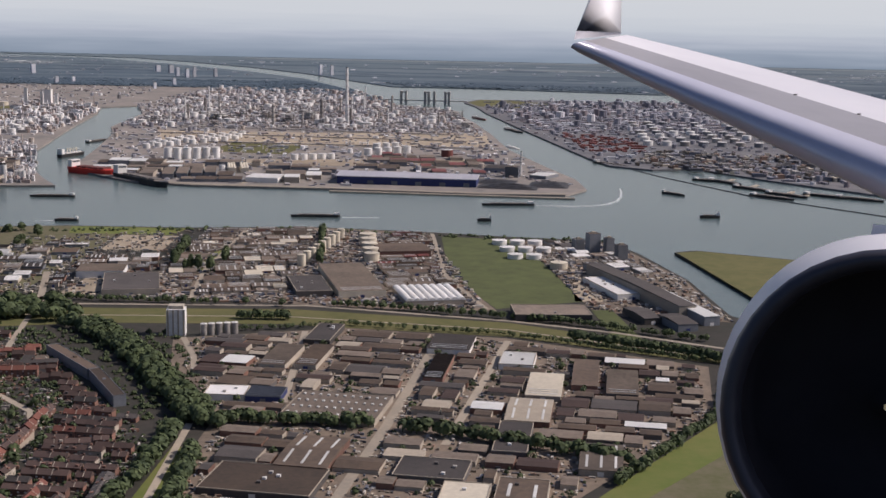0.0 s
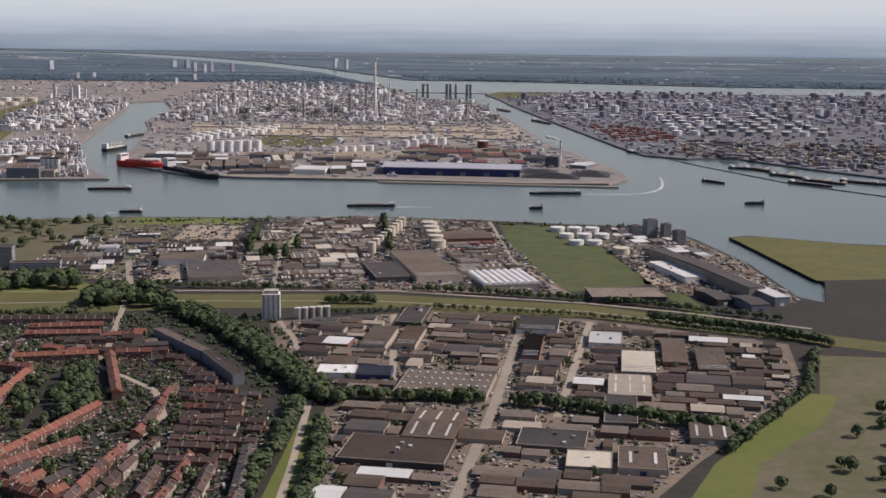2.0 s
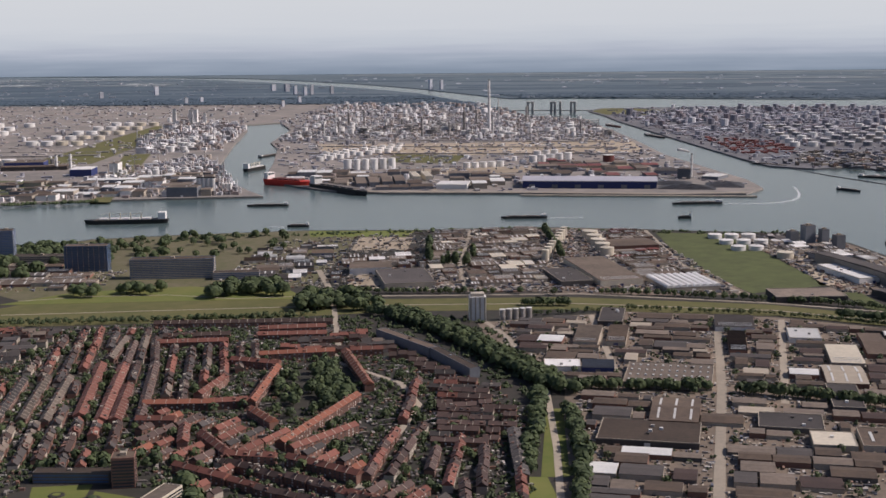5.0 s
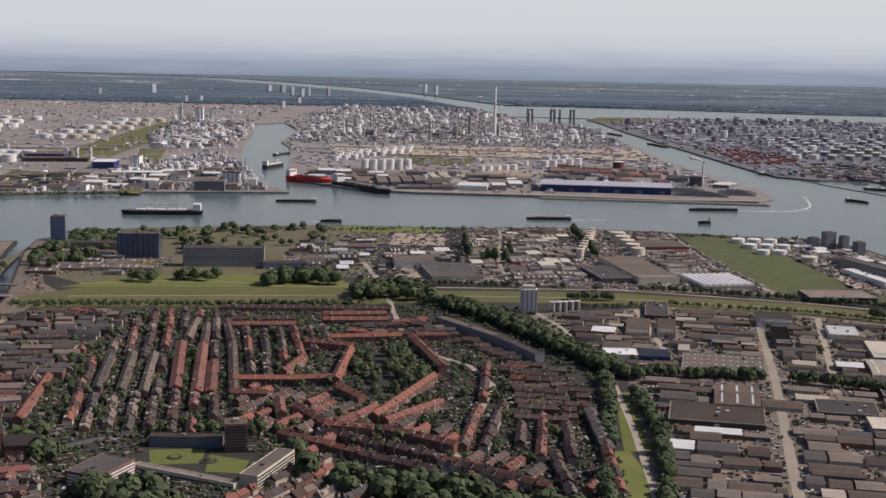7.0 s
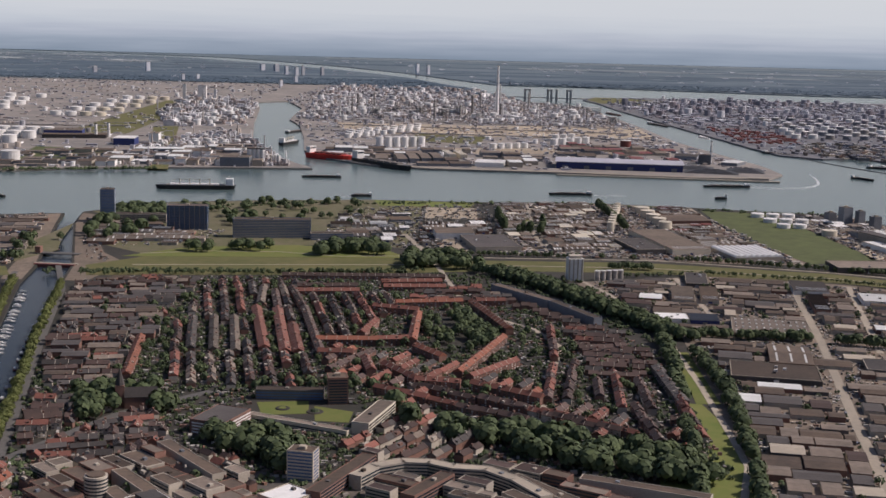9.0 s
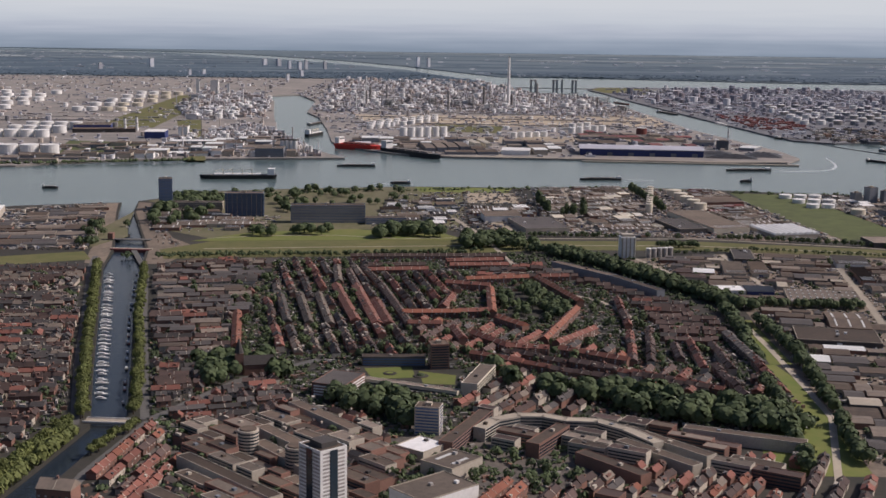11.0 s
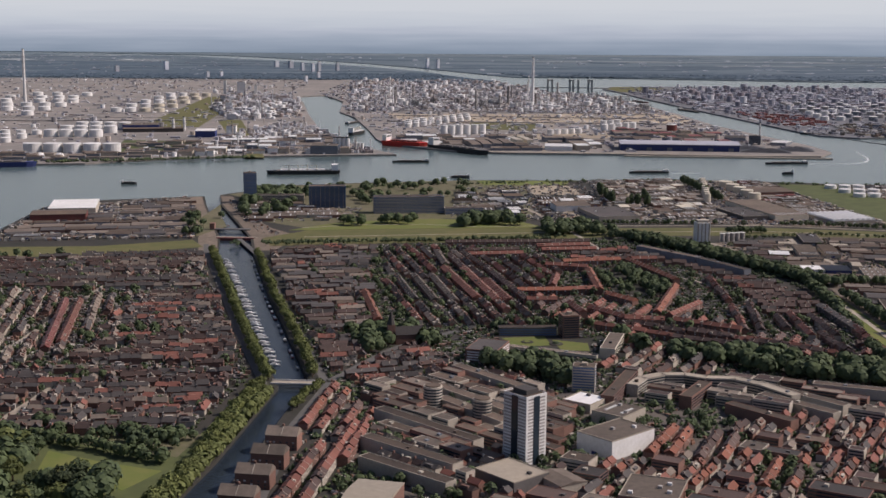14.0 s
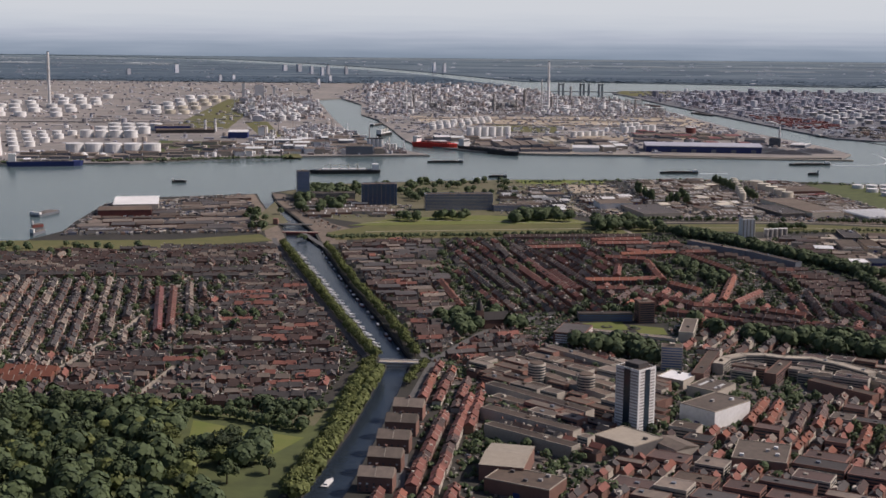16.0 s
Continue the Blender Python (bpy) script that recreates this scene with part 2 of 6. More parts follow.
    def bar(self, p, q, w):
        """A beam of square section from p to q."""
        p, q = Vector(p), Vector(q)
        d = (q - p).normalized()
        a = d.cross(Vector((0, 0, 1)) if abs(d.z) < 0.9 else Vector((1, 0, 0))).normalized() * w / 2
        b = d.cross(a).normalized() * w / 2
        v = [tuple(o + i * a + j * b) for o in (p, q) for i, j in ((-1, -1), (1, -1), (1, 1), (-1, 1))]
        return self.add(v, [(3, 2, 1, 0), (4, 5, 6, 7), (0, 1, 5, 4), (1, 2, 6, 5), (2, 3, 7, 6), (3, 0, 4, 7)])

    def mesh(self, name, mat):
        me = bpy.data.meshes.new(name)
        me.from_pydata(self.v, [], self.f)
        me.materials.append(mat)
        return me


def part(name, shape, mat, parent=None, label="", at=None):
    ob = new(name, shape if isinstance(shape, bpy.types.Mesh) else shape.mesh(name, mat))
    if parent is not None:
        ob.parent = parent
    if at is not None:
        ob.matrix_basis = at
    if label:
        tagged(ob, label)
    return ob


def thing(name, x, y, z=0.0, ang=0.0, label="", category="", group="", kind=""):
    ob = new(name)
    ob.empty_display_size = 0.5
    ob.matrix_basis = pose(x, y, z, 0, 0, ang)
    return tagged(ob, label, category, group, kind)


def inside(poly, x, y):
    hit = False
    for (x0, y0), (x1, y1) in zip(poly, poly[1:] + poly[:1]):
        if (y0 > y) != (y1 > y) and x < x0 + (y - y0) / (y1 - y0) * (x1 - x0):
            hit = not hit
    return hit


TAKEN = {}


def take(x, y, l, w, ang, grow=0.6):
    far = math.hypot(l, w) / 2 + grow
    item = (x, y, l / 2 + grow, w / 2 + grow, math.cos(radians(ang)), math.sin(radians(ang)))
    for i in range(int((x - far) // 16), int((x + far) // 16) + 1):
        for j in range(int((y - far) // 16), int((y + far) // 16) + 1):
            TAKEN.setdefault((i, j), []).append(item)


def corners(x, y, l, w, ang):
    c, s = math.cos(radians(ang)), math.sin(radians(ang))
    return [(x + a * c - b * s, y + a * s + b * c) for a in (-l / 2, -l / 6, l / 6, l / 2) for b in (-w / 2, 0, w / 2)]


def free(pts):
    for px, py in pts:
        for x, y, a, b, c, s in TAKEN.get((int(px // 16), int(py // 16)), ()):
            if abs((px - x) * c + (py - y) * s) < a and abs((py - y) * c - (px - x) * s) < b:
                return False
    return True


def fits(poly, x, y, l, w, ang):
    pts = corners(x, y, l, w, ang)
    return all(inside(poly, *p) for p in pts) and free(pts)


rnd = random.Random(7)

# ---- land and water ----
BED = -1.5


def slab(name, outline, mat, label, top=0.0, deep=4.0):
    """A flat piece of land with upright banks."""
    bm = bmesh.new()
    up = [bm.verts.new((x, y, top)) for x, y in outline]
    low = [bm.verts.new((x, y, top - deep)) for x, y in outline]
    bm.faces.new(up)
    for i in range(len(up)):
        j = (i + 1) % len(up)
        bm.faces.new((up[i], low[i], low[j], up[j]))
    bmesh.ops.recalc_face_normals(bm, faces=bm.faces)
    bmesh.ops.triangulate(bm, faces=[f for f in bm.faces if len(f.verts) > 4])
    me = bpy.data.meshes.new(name)
    bm.to_mesh(me)
    bm.free()
    me.materials.append(mat)
    return tagged(new(name, me), label, kind="structure")


def ribbon(name, pts, width, mat, label, z=0.05, thick=0.3, kind="structure"):
    """A road, wake or dyke along a line, as a low strip."""
    s = Shape()
    left, right = [], []
    for i, p in enumerate(pts):
        a, b = Vector(pts[max(i - 1, 0)]), Vector(pts[min(i + 1, len(pts) - 1)])
        d = (b - a).normalized()
        w = (width[i] if isinstance(width, (list, tuple)) else width) / 2
        left.append((p[0] - d.y * w, p[1] + d.x * w))
        right.append((p[0] + d.y * w, p[1] - d.x * w))
    n = len(pts)
    v = [(*q, z) for q in left] + [(*q, z) for q in right] + [(*q, z - thick) for q in left] + [(*q, z - thick) for q in right]
    f = []
    for i in range(n - 1):
        f += [(i, n + i, n + i + 1, i + 1), (2 * n + i, i, i + 1, 2 * n + i + 1), (n + i, 3 * n + i, 3 * n + i + 1, n + i + 1)]
    s.add(v, f)
    return tagged(part(name, s, mat), label, kind=kind)


tagged(part("water", Shape().add([(-9000, -2500, BED), (9000, -2500, BED), (9000, 4700, BED), (-9000, 4700, BED)], [(0, 1, 2, 3)]), M["water"]),
       "grey-green wide river water with small ripples", kind="structure")

WEST_BANK = [(-436, 742), (-428, 700), (-397, 560), (-391, 513), (-365, 401), (-346, 319), (-328, 245), (-338, 165), (-348, 108), (-370, 0), (-420, -150), (-700, -900)]
EAST_BANK = [(-426, 750), (-418, 700), (-379, 560), (-371, 510), (-350, 401), (-332, 319), (-318, 252), (-328, 165), (-336, 108), (-358, 0), (-408, -150), (-688, -900)]
slab("ground_west", [(-5000, 400), (-900, 430), (-640, 470), (-553, 510), (-534, 560), (-536, 600), (-536, 684), (-505, 720), (-445, 740)] + WEST_BANK + [(-5000, -900)],
     M["soil"], "flat town ground west of the canal")
slab("ground_east", EAST_BANK[::-1] + [(-378, 808), (-315, 828), (-239, 845), (-161, 846), (-79, 858), (-4, 846), (47, 834), (108, 824), (123, 781), (138, 700), (142, 614),
     (152, 600), (166, 650), (146, 788), (160, 796), (214, 770), (263, 759), (600, 740), (5000, 700), (5000, -900)], M["soil"], "flat town ground east of the canal")
slab("ground_refinery", [(-5000, 780), (-1000, 900), (-687, 935), (-576, 952), (-546, 980), (-467, 1015), (-426, 1022), (-303, 1042), (-320, 1075), (-392, 1235), (-400, 1330),
     (-430, 1540), (-460, 1790), (-485, 1915), (-440, 1960), (-400, 1800), (-392, 1590), (-368, 1500), (-345, 1341), (-328, 1200), (-316, 1145), (-253, 1080), (-198, 1061), (-79, 1055),
     (36, 1040), (104, 1045), (125, 1082), (123, 1150), (108, 1225), (78, 1400), (66, 1590), (52, 1750), (38, 1860), (30, 1985), (-10, 2040), (-75, 2110), (-122, 2280), (-164, 2490),
     (-5000, 2490)], M["refinery"], "sandy industrial ground of the refinery peninsula")
slab("ground_far_west", [(-164, 2494), (-288, 2900), (-446, 3193), (-681, 3526), (-1000, 3900), (-2000, 4300), (-9000, 4500), (-9000, 2494)], M["hazeland"], "far fields and woods with haze painted in as blue-grey")
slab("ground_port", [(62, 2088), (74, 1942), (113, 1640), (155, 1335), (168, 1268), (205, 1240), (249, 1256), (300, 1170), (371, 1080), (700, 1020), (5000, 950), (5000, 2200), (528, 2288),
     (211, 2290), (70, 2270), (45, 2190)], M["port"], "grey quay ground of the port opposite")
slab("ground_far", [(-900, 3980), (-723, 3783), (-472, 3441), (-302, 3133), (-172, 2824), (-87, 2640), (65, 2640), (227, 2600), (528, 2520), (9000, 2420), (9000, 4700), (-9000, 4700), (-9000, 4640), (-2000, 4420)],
     M["hazeland"], "far fields beyond the river with haze painted in as blue-grey")


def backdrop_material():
    """Glowing backdrop: haze painted in by height, from far fields up to a pale sky."""
    m = bpy.data.materials.new("haze_backdrop")
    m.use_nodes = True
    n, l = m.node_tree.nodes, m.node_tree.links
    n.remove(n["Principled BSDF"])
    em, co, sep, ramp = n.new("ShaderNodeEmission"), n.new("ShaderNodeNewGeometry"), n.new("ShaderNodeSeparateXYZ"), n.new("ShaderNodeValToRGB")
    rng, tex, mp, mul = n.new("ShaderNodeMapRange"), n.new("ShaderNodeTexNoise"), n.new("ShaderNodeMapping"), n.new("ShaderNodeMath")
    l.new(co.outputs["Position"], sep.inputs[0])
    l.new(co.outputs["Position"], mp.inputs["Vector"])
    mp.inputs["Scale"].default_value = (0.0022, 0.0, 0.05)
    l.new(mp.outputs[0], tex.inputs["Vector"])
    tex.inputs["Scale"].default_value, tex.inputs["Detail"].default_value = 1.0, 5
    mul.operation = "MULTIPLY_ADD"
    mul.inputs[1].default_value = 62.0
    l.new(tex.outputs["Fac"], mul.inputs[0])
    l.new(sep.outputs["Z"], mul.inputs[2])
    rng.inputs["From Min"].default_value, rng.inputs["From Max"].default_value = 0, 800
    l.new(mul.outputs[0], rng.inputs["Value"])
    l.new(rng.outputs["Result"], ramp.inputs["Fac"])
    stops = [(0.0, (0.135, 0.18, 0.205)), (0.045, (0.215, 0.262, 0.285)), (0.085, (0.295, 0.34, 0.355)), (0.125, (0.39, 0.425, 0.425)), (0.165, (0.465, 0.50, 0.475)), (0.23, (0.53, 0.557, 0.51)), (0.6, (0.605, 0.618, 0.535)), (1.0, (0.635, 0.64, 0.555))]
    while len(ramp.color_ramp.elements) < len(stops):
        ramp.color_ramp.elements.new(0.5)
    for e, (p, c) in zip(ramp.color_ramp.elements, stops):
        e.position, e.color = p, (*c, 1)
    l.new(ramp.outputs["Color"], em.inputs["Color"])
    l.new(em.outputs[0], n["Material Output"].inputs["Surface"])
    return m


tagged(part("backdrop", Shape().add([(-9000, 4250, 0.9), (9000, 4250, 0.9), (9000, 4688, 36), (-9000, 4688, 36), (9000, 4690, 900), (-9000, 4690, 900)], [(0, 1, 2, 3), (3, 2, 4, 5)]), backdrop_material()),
       "glowing backdrop painted with haze, far flat fields and pale sky", kind="structure")


# ---- kinds of building ----
MADE = dict(rows=0, halls=0)
REST = {}


def rest(group, mat):
    return REST.setdefault((group, mat), Shape())


def plain_row(x, y, l, w, ang, h, rise, wall, roof):
    """A row of houses too far off to count, in the joined rest: house by house, each with its own roof and front."""
    c, s = math.cos(radians(ang)), math.sin(radians(ang))
    n = max(1, round(l / 4.4))
    d = l / n
    for i in range(n):
        a = -l / 2 + (i + 0.5) * d
        o, hh, up = rnd.uniform(-0.15, 0.15), h * rnd.uniform(0.88, 1.14), rise * rnd.uniform(0.85, 1.2)
        front = wall if rnd.random() < 0.6 else rnd.choice(("brick", "palewall", "brick"))
        tiles = roof if rnd.random() < 0.76 else rnd.choice(("browntile", "slate", "greyroof", "browntile", "slate"))
        g = Shape().gable(a - d / 2, a + d / 2 - 0.06, -w / 2 + o, w / 2 + o, hh + 0.02, hh + up, 0.2)
        rest("house_rows", tiles).add([(x + p * c - q * s, y + p * s + q * c, r) for p, q, r in g.v], g.f)
        rest("house_rows", front).turned(x + a * c - o * s, y + a * s + o * c, d - 0.04, w, ang, 0, hh)
        k = Shape().box(a - d / 2, a - d / 2 + 0.5, -0.3 + o, 0.3 + o, hh + up * 0.7, hh + up + 0.5)
        if rnd.random() < 0.4:
            t = rnd.choice((-1, 1))
            y0, y1 = sorted((t * w * 0.16, t * w * 0.46))
            k.box(a - d * 0.25, a + d * 0.2, y0, y1, hh + 0.1, hh + up * 0.8)
        rest("house_rows", rnd.choice(("palewall", "brick", "darkwall", "brick"))).add([(x + p * c - q * s, y + p * s + q * c, r) for p, q, r in k.v], k.f)
    take(x, y, l, w, ang, 0.4)


def plain_hall(x, y, l, w, ang, h, wall, roof):
    rest("industrial_halls", wall).turned(x, y, l, w, ang, 0, h)
    c, s = math.cos(radians(ang)), math.sin(radians(ang))
    g = Shape().gable(-l / 2, l / 2, -w / 2, w / 2, h + 0.02, h + rnd.uniform(0.2, 0.8), 0.1)
    rest("industrial_halls", roof).add([(x + a * c - b * s, y + a * s + b * c, z) for a, b, z in g.v], g.f)
    take(x, y, l, w, ang, 0.4)

def terrace(x, y, l, w, ang, h=2.0, rise=1.2, wall="brick", roof="browntile", label="", group="terraced houses", dormers=True):
    """A row of joined houses under one pitched roof."""
    names = dict(redtile="red-tiled", orange="orange-tiled", browntile="brown-tiled", slate="grey-slated", greyroof="grey-sheeted")
    t = thing("terraced_row", x, y, 0, ang, label or f"row of joined brick houses with a {names.get(roof, 'tiled')} pitched roof", "house row", group)
    body = part("wall", Shape().box(-l / 2, l / 2, -w / 2, w / 2, 0, h), M[wall], t)
    top = part("roof", Shape().gable(-l / 2 - 0.1, l / 2 + 0.1, -w / 2, w / 2, h + 0.02, h + rise, 0.25), M[roof], t)
    n = max(2, int(l / 2.0))
    win = Shape()
    for i in range(n):
        a = -l / 2 + (i + 0.5) * l / n
        for z in ([0.35, 1.25] if h < 2.6 else [0.35, 1.3, 2.25]):
            for s in (-1, 1):
                y0, y1 = sorted((s * (w / 2 - 0.05), s * (w / 2 + 0.03)))
                win.box(a - 0.55, a + 0.1, y0, y1, z, z + 0.5)
    tagged(part("glazing", win, M["panes"], body, "small windows with white frames"), kind="stuff")
    verge = Shape()
    for i in range(1, max(2, n // 2)):
        a = -l / 2 + i * l / max(2, n // 2)
        for e in (-1, 1):
            verge.bar((a, e * (w / 2 + 0.2), h + 0.05), (a, 0, h + rise + 0.03), 0.16)
    tagged(part("party_wall", verge, M["palewall"], top, "pale copings between the houses"), kind="stuff")
    k = max(1, min(3, int(l / 7)))
    for i in range(k):
        a = -l / 2 + (i + 0.5) * l / k
        part("chimney", Shape().box(a - 0.3, a + 0.3, -0.25, 0.25, h + rise * 0.7, h + rise + 0.5).box(a - 0.35, a + 0.35, -0.3, 0.3, h + rise + 0.5, h + rise + 0.62), M["brick"], top)
    if dormers:
        for i in range(n):
            if rnd.random() < 0.22:
                a, s = -l / 2 + (i + 0.5) * l / n, rnd.choice((-1, 1))
                y0, y1 = sorted((s * w * 0.18, s * w * 0.42))
                part("dormer", Shape().box(a - 0.5, a + 0.5, y0, y1, h + 0.15, h + rise * 0.75), M[rnd.choice(("brick", "palewall", "darkwall", "brick"))], top)
    take(x, y, l, w, ang, 0.4)
    return t


def shed(x, y, l, w, ang, h=2.6, style="flat", wall="palewall", roof="tar", light=0, label="", group="sheds on the industrial estate", category="shed"):
    """A hall or works building with a flat, pitched, sawtooth or vaulted roof and skylights."""
    words = dict(flat="flat", gable="low pitched", saw="sawtooth", barrel="round vaulted", multi="many-gabled")
    tones = dict(tar="brown felt", greyroof="weathered grey sheet", slate="dark grey", white="white", skylight="pale sheet", bluesteel="blue", cream="cream")
    t = thing("industrial_hall", x, y, 0, ang, label or f"industrial hall with a {words[style]} {tones.get(roof, 'sheet')} roof", category, group)
    X, Y = l / 2, w / 2
    body = part("wall", Shape().box(-X, X, -Y, Y, 0, h), M[wall], t)
    r = Shape()
    if style == "flat":
        e = 0.25
        r.box(-X + e, X - e, -Y + e, Y - e, h, h + 0.08)
        part("parapet", Shape().rim(X, Y, e, h, h + 0.3), M["concrete"], t)
        top = h + 0.08
    elif style == "gable":
        r.gable(-X - 0.1, X + 0.1, -Y, Y, h + 0.02, h + min(0.9, w * 0.1), 0.15)
        top = h + 0.1
    elif style == "multi":
        n = max(2, round(w / 2.6))
        r.ridged(-X - 0.1, X + 0.1, [(-Y + i * w / n / 2, h + (0.6 if i % 2 else 0.1)) for i in range(2 * n + 1)], h + 0.02)
        top = h + 0.4
    elif style == "saw":
        n = max(2, round(w / 2.2))
        r.ridged(-X - 0.05, X + 0.05, [(-Y + (i + (0.08 if k else 0)) * w / n, h + (0.7 if k else 0.1)) for i in range(n) for k in (0, 1)] + [(Y, h + 0.1)], h + 0.02)
        top = h + 0.5
    else:
        n = max(3, round(l / 4))
        r.ridged(-Y - 0.1, Y + 0.1, [(-X + (i + (1 - math.cos(math.pi * k / 6)) / 2) * l / n, h + 0.05 + math.sin(math.pi * k / 6) * l / n * 0.35) for i in range(n) for k in range(6)] + [(X, h + 0.05)], h)
        r.v = [(q, p, s) for p, q, s in r.v]
        r.f = [tuple(reversed(q)) for q in r.f]
        top = h + 1
    cover = part("roof", r, M[roof], t)
    if style in ("multi", "saw"):
        for i in range(min(light, n)):
            b = -Y + (2 * i + 1) * w / n / 2 if style == "multi" else -Y + (i + 0.12) * w / n
            z = h + (0.6 if style == "multi" else 0.66)
            part("skylight", Shape().box(-X * 0.85, X * 0.85, b - 0.16, b + 0.16, z - 0.12, z + 0.1), M["skylight"], cover)
    elif style == "gable":
        up = min(0.9, w * 0.1)
        for i in range(min(light, 3)):
            a, g = -X + (i + 0.5) * l / min(light, 3), Shape()
            for e in (-1, 1):
                q = [(e * Y * k, h + 0.02 + (up - 0.02) * (1 - k * Y / (Y + 0.15))) for k in (0.12, 0.85)]
                g.add([(a + p, b, z + t) for t in (-0.03, 0.09) for p, (b, z) in ((-0.4, q[0]), (0.4, q[0]), (0.4, q[1]), (-0.4, q[1]))],
                      [(4, 5, 6, 7), (0, 1, 5, 4), (1, 2, 6, 5), (2, 3, 7, 6), (3, 0, 4, 7)])
            part("skylight", g, M["skylight"], cover)
    else:
        for i in range(min(light, 2)):
            a = -X + (i + 0.5) * l / min(light, 2)
            part("skylight", Shape().box(a - 0.5, a + 0.5, -Y * 0.5, Y * 0.5, top, top + 0.18), M["skylight"], cover)
    if style == "flat" and l * w > 60:
        for i in range(rnd.randint(1, 4)):
            a, b = rnd.uniform(-X * 0.7, X * 0.7), rnd.uniform(-Y * 0.7, Y * 0.7)
            part("roof_unit", Shape().box(a - 0.6, a + 0.6, b - 0.5, b + 0.5, top, top + 0.7), M[rnd.choice(("pipe", "white", "darkwall"))], cover)
    dw = min(2.0, l / 4)
    part("door", Shape().box(-dw / 2, dw / 2, -Y - 0.06, -Y + 0.05, 0, min(1.5, h * 0.7)), M[rnd.choice(("greysteel", "bluesteel", "white"))], body)
    take(x, y, l, w, ang, 0.4)
    return t


def block(x, y, l, w, ang, h, wall="palewall", label="", category="apartment block", bands="glass", roof="tar", group="", fins=0, step=1.0):
    """A slab or tower of flats or offices, with a window band on every storey."""
    t = thing("apartment_block", x, y, 0, ang, label, category, group)
    X, Y = l / 2, w / 2
    body = part("wall", Shape().box(-X, X, -Y, Y, 0, h), M[wall], t)
    cover = part("roof", Shape().box(-X + 0.2, X - 0.2, -Y + 0.2, Y - 0.2, h, h + 0.1), M[roof], t)
    part("parapet", Shape().rim(X, Y, 0.2, h, h + 0.25), M[wall], t)
    z = 0.4
    while z < h - 0.5 and step:
        part("window_band", Shape().box(-X + 0.3, X - 0.3, -Y - 0.04, -Y + 0.05, z, z + 0.5), M[bands], body)
        if w > 7 or h > 8:
            part("window_band", Shape().box(X - 0.05, X + 0.04, -Y + 0.8, Y - 0.8, z, z + 0.5), M[bands], body)
            part("window_band", Shape().box(-X - 0.04, -X + 0.05, -Y + 0.8, Y - 0.8, z, z + 0.5), M[bands], body)
        z += step
    for i in range(fins):
        a = -X + (i + 0.5) * l / fins
        part("fin", Shape().box(a - 0.07, a + 0.07, -Y - 0.1, -Y - 0.04, 0.2, h), M["concrete"], body)
    if h > 5:
        part("lift_house", Shape().box(-1, 1, -min(1, Y / 2), min(1, Y / 2), h + 0.1, h + 1.1), M["concrete"], cover)
    elif l * w > 45:
        a = rnd.uniform(-0.3, 0.3) * l
        part("roof_unit", Shape().box(a - 0.7, a + 0.5, -0.5, 0.6, h + 0.1, h + rnd.uniform(0.4, 0.9)), M[rnd.choice(("tar", "darkwall", "greysteel", "palewall"))], cover)
    take(x, y, l, w, ang, 0.4)
    return t


def tank(x, y, r, h, mat="white", label="", group="storage tanks", z=0.0):
    """A round storage tank with a low cone roof, a rim and a stair."""
    t = thing("storage_tank", x, y, z, rnd.uniform(0, 360), label or "white round steel storage tank with a low cone roof", "storage tank", group)
    part("shell", Shape().tube(0, 0, 0, h, r, n=20, cap=0.0), M[mat], t)
    lid = part("roof", Shape().tube(0, 0, h, h + 0.12, r * 1.015, n=20, cap=r * 0.1), M["white" if mat != "cream" else "cream"], t)
    if y < 1320:
        part("vent", Shape().tube(0, 0, h + 0.1, h + r * 0.1 + 0.5, 0.25, n=6), M["pipe"], lid)
    if y < 1320:
        part("stair", Shape().bar((r * 1.02, -r * 0.4, 0), (r * 0.75, r * 0.75, h), 0.25), M["pipe"], t)
    take(x, y, 2 * r, 2 * r, 0, 0.2)
    return t


def street(x, y, l, w, ang, h, rise, wall, roof, label="", group="street fronts"):
    """A street front made up of shorter rows of differing height."""
    c, s = math.cos(radians(ang)), math.sin(radians(ang))
    u = -l / 2
    while u < l / 2 - 3:
        d = min(rnd.uniform(6, 13), l / 2 - u)
        a, o = u + d / 2, rnd.uniform(-0.25, 0.25)
        terrace(x + a * c - o * s, y + a * s + o * c, d, w, ang, h * rnd.uniform(0.85, 1.2), rise * rnd.uniform(0.85, 1.2), rnd.choice((wall, wall, "palewall", "brick")), rnd.choice((roof, roof, "browntile")), label, group)
        u += d + rnd.choice((0.05, 0.05, 0.8))


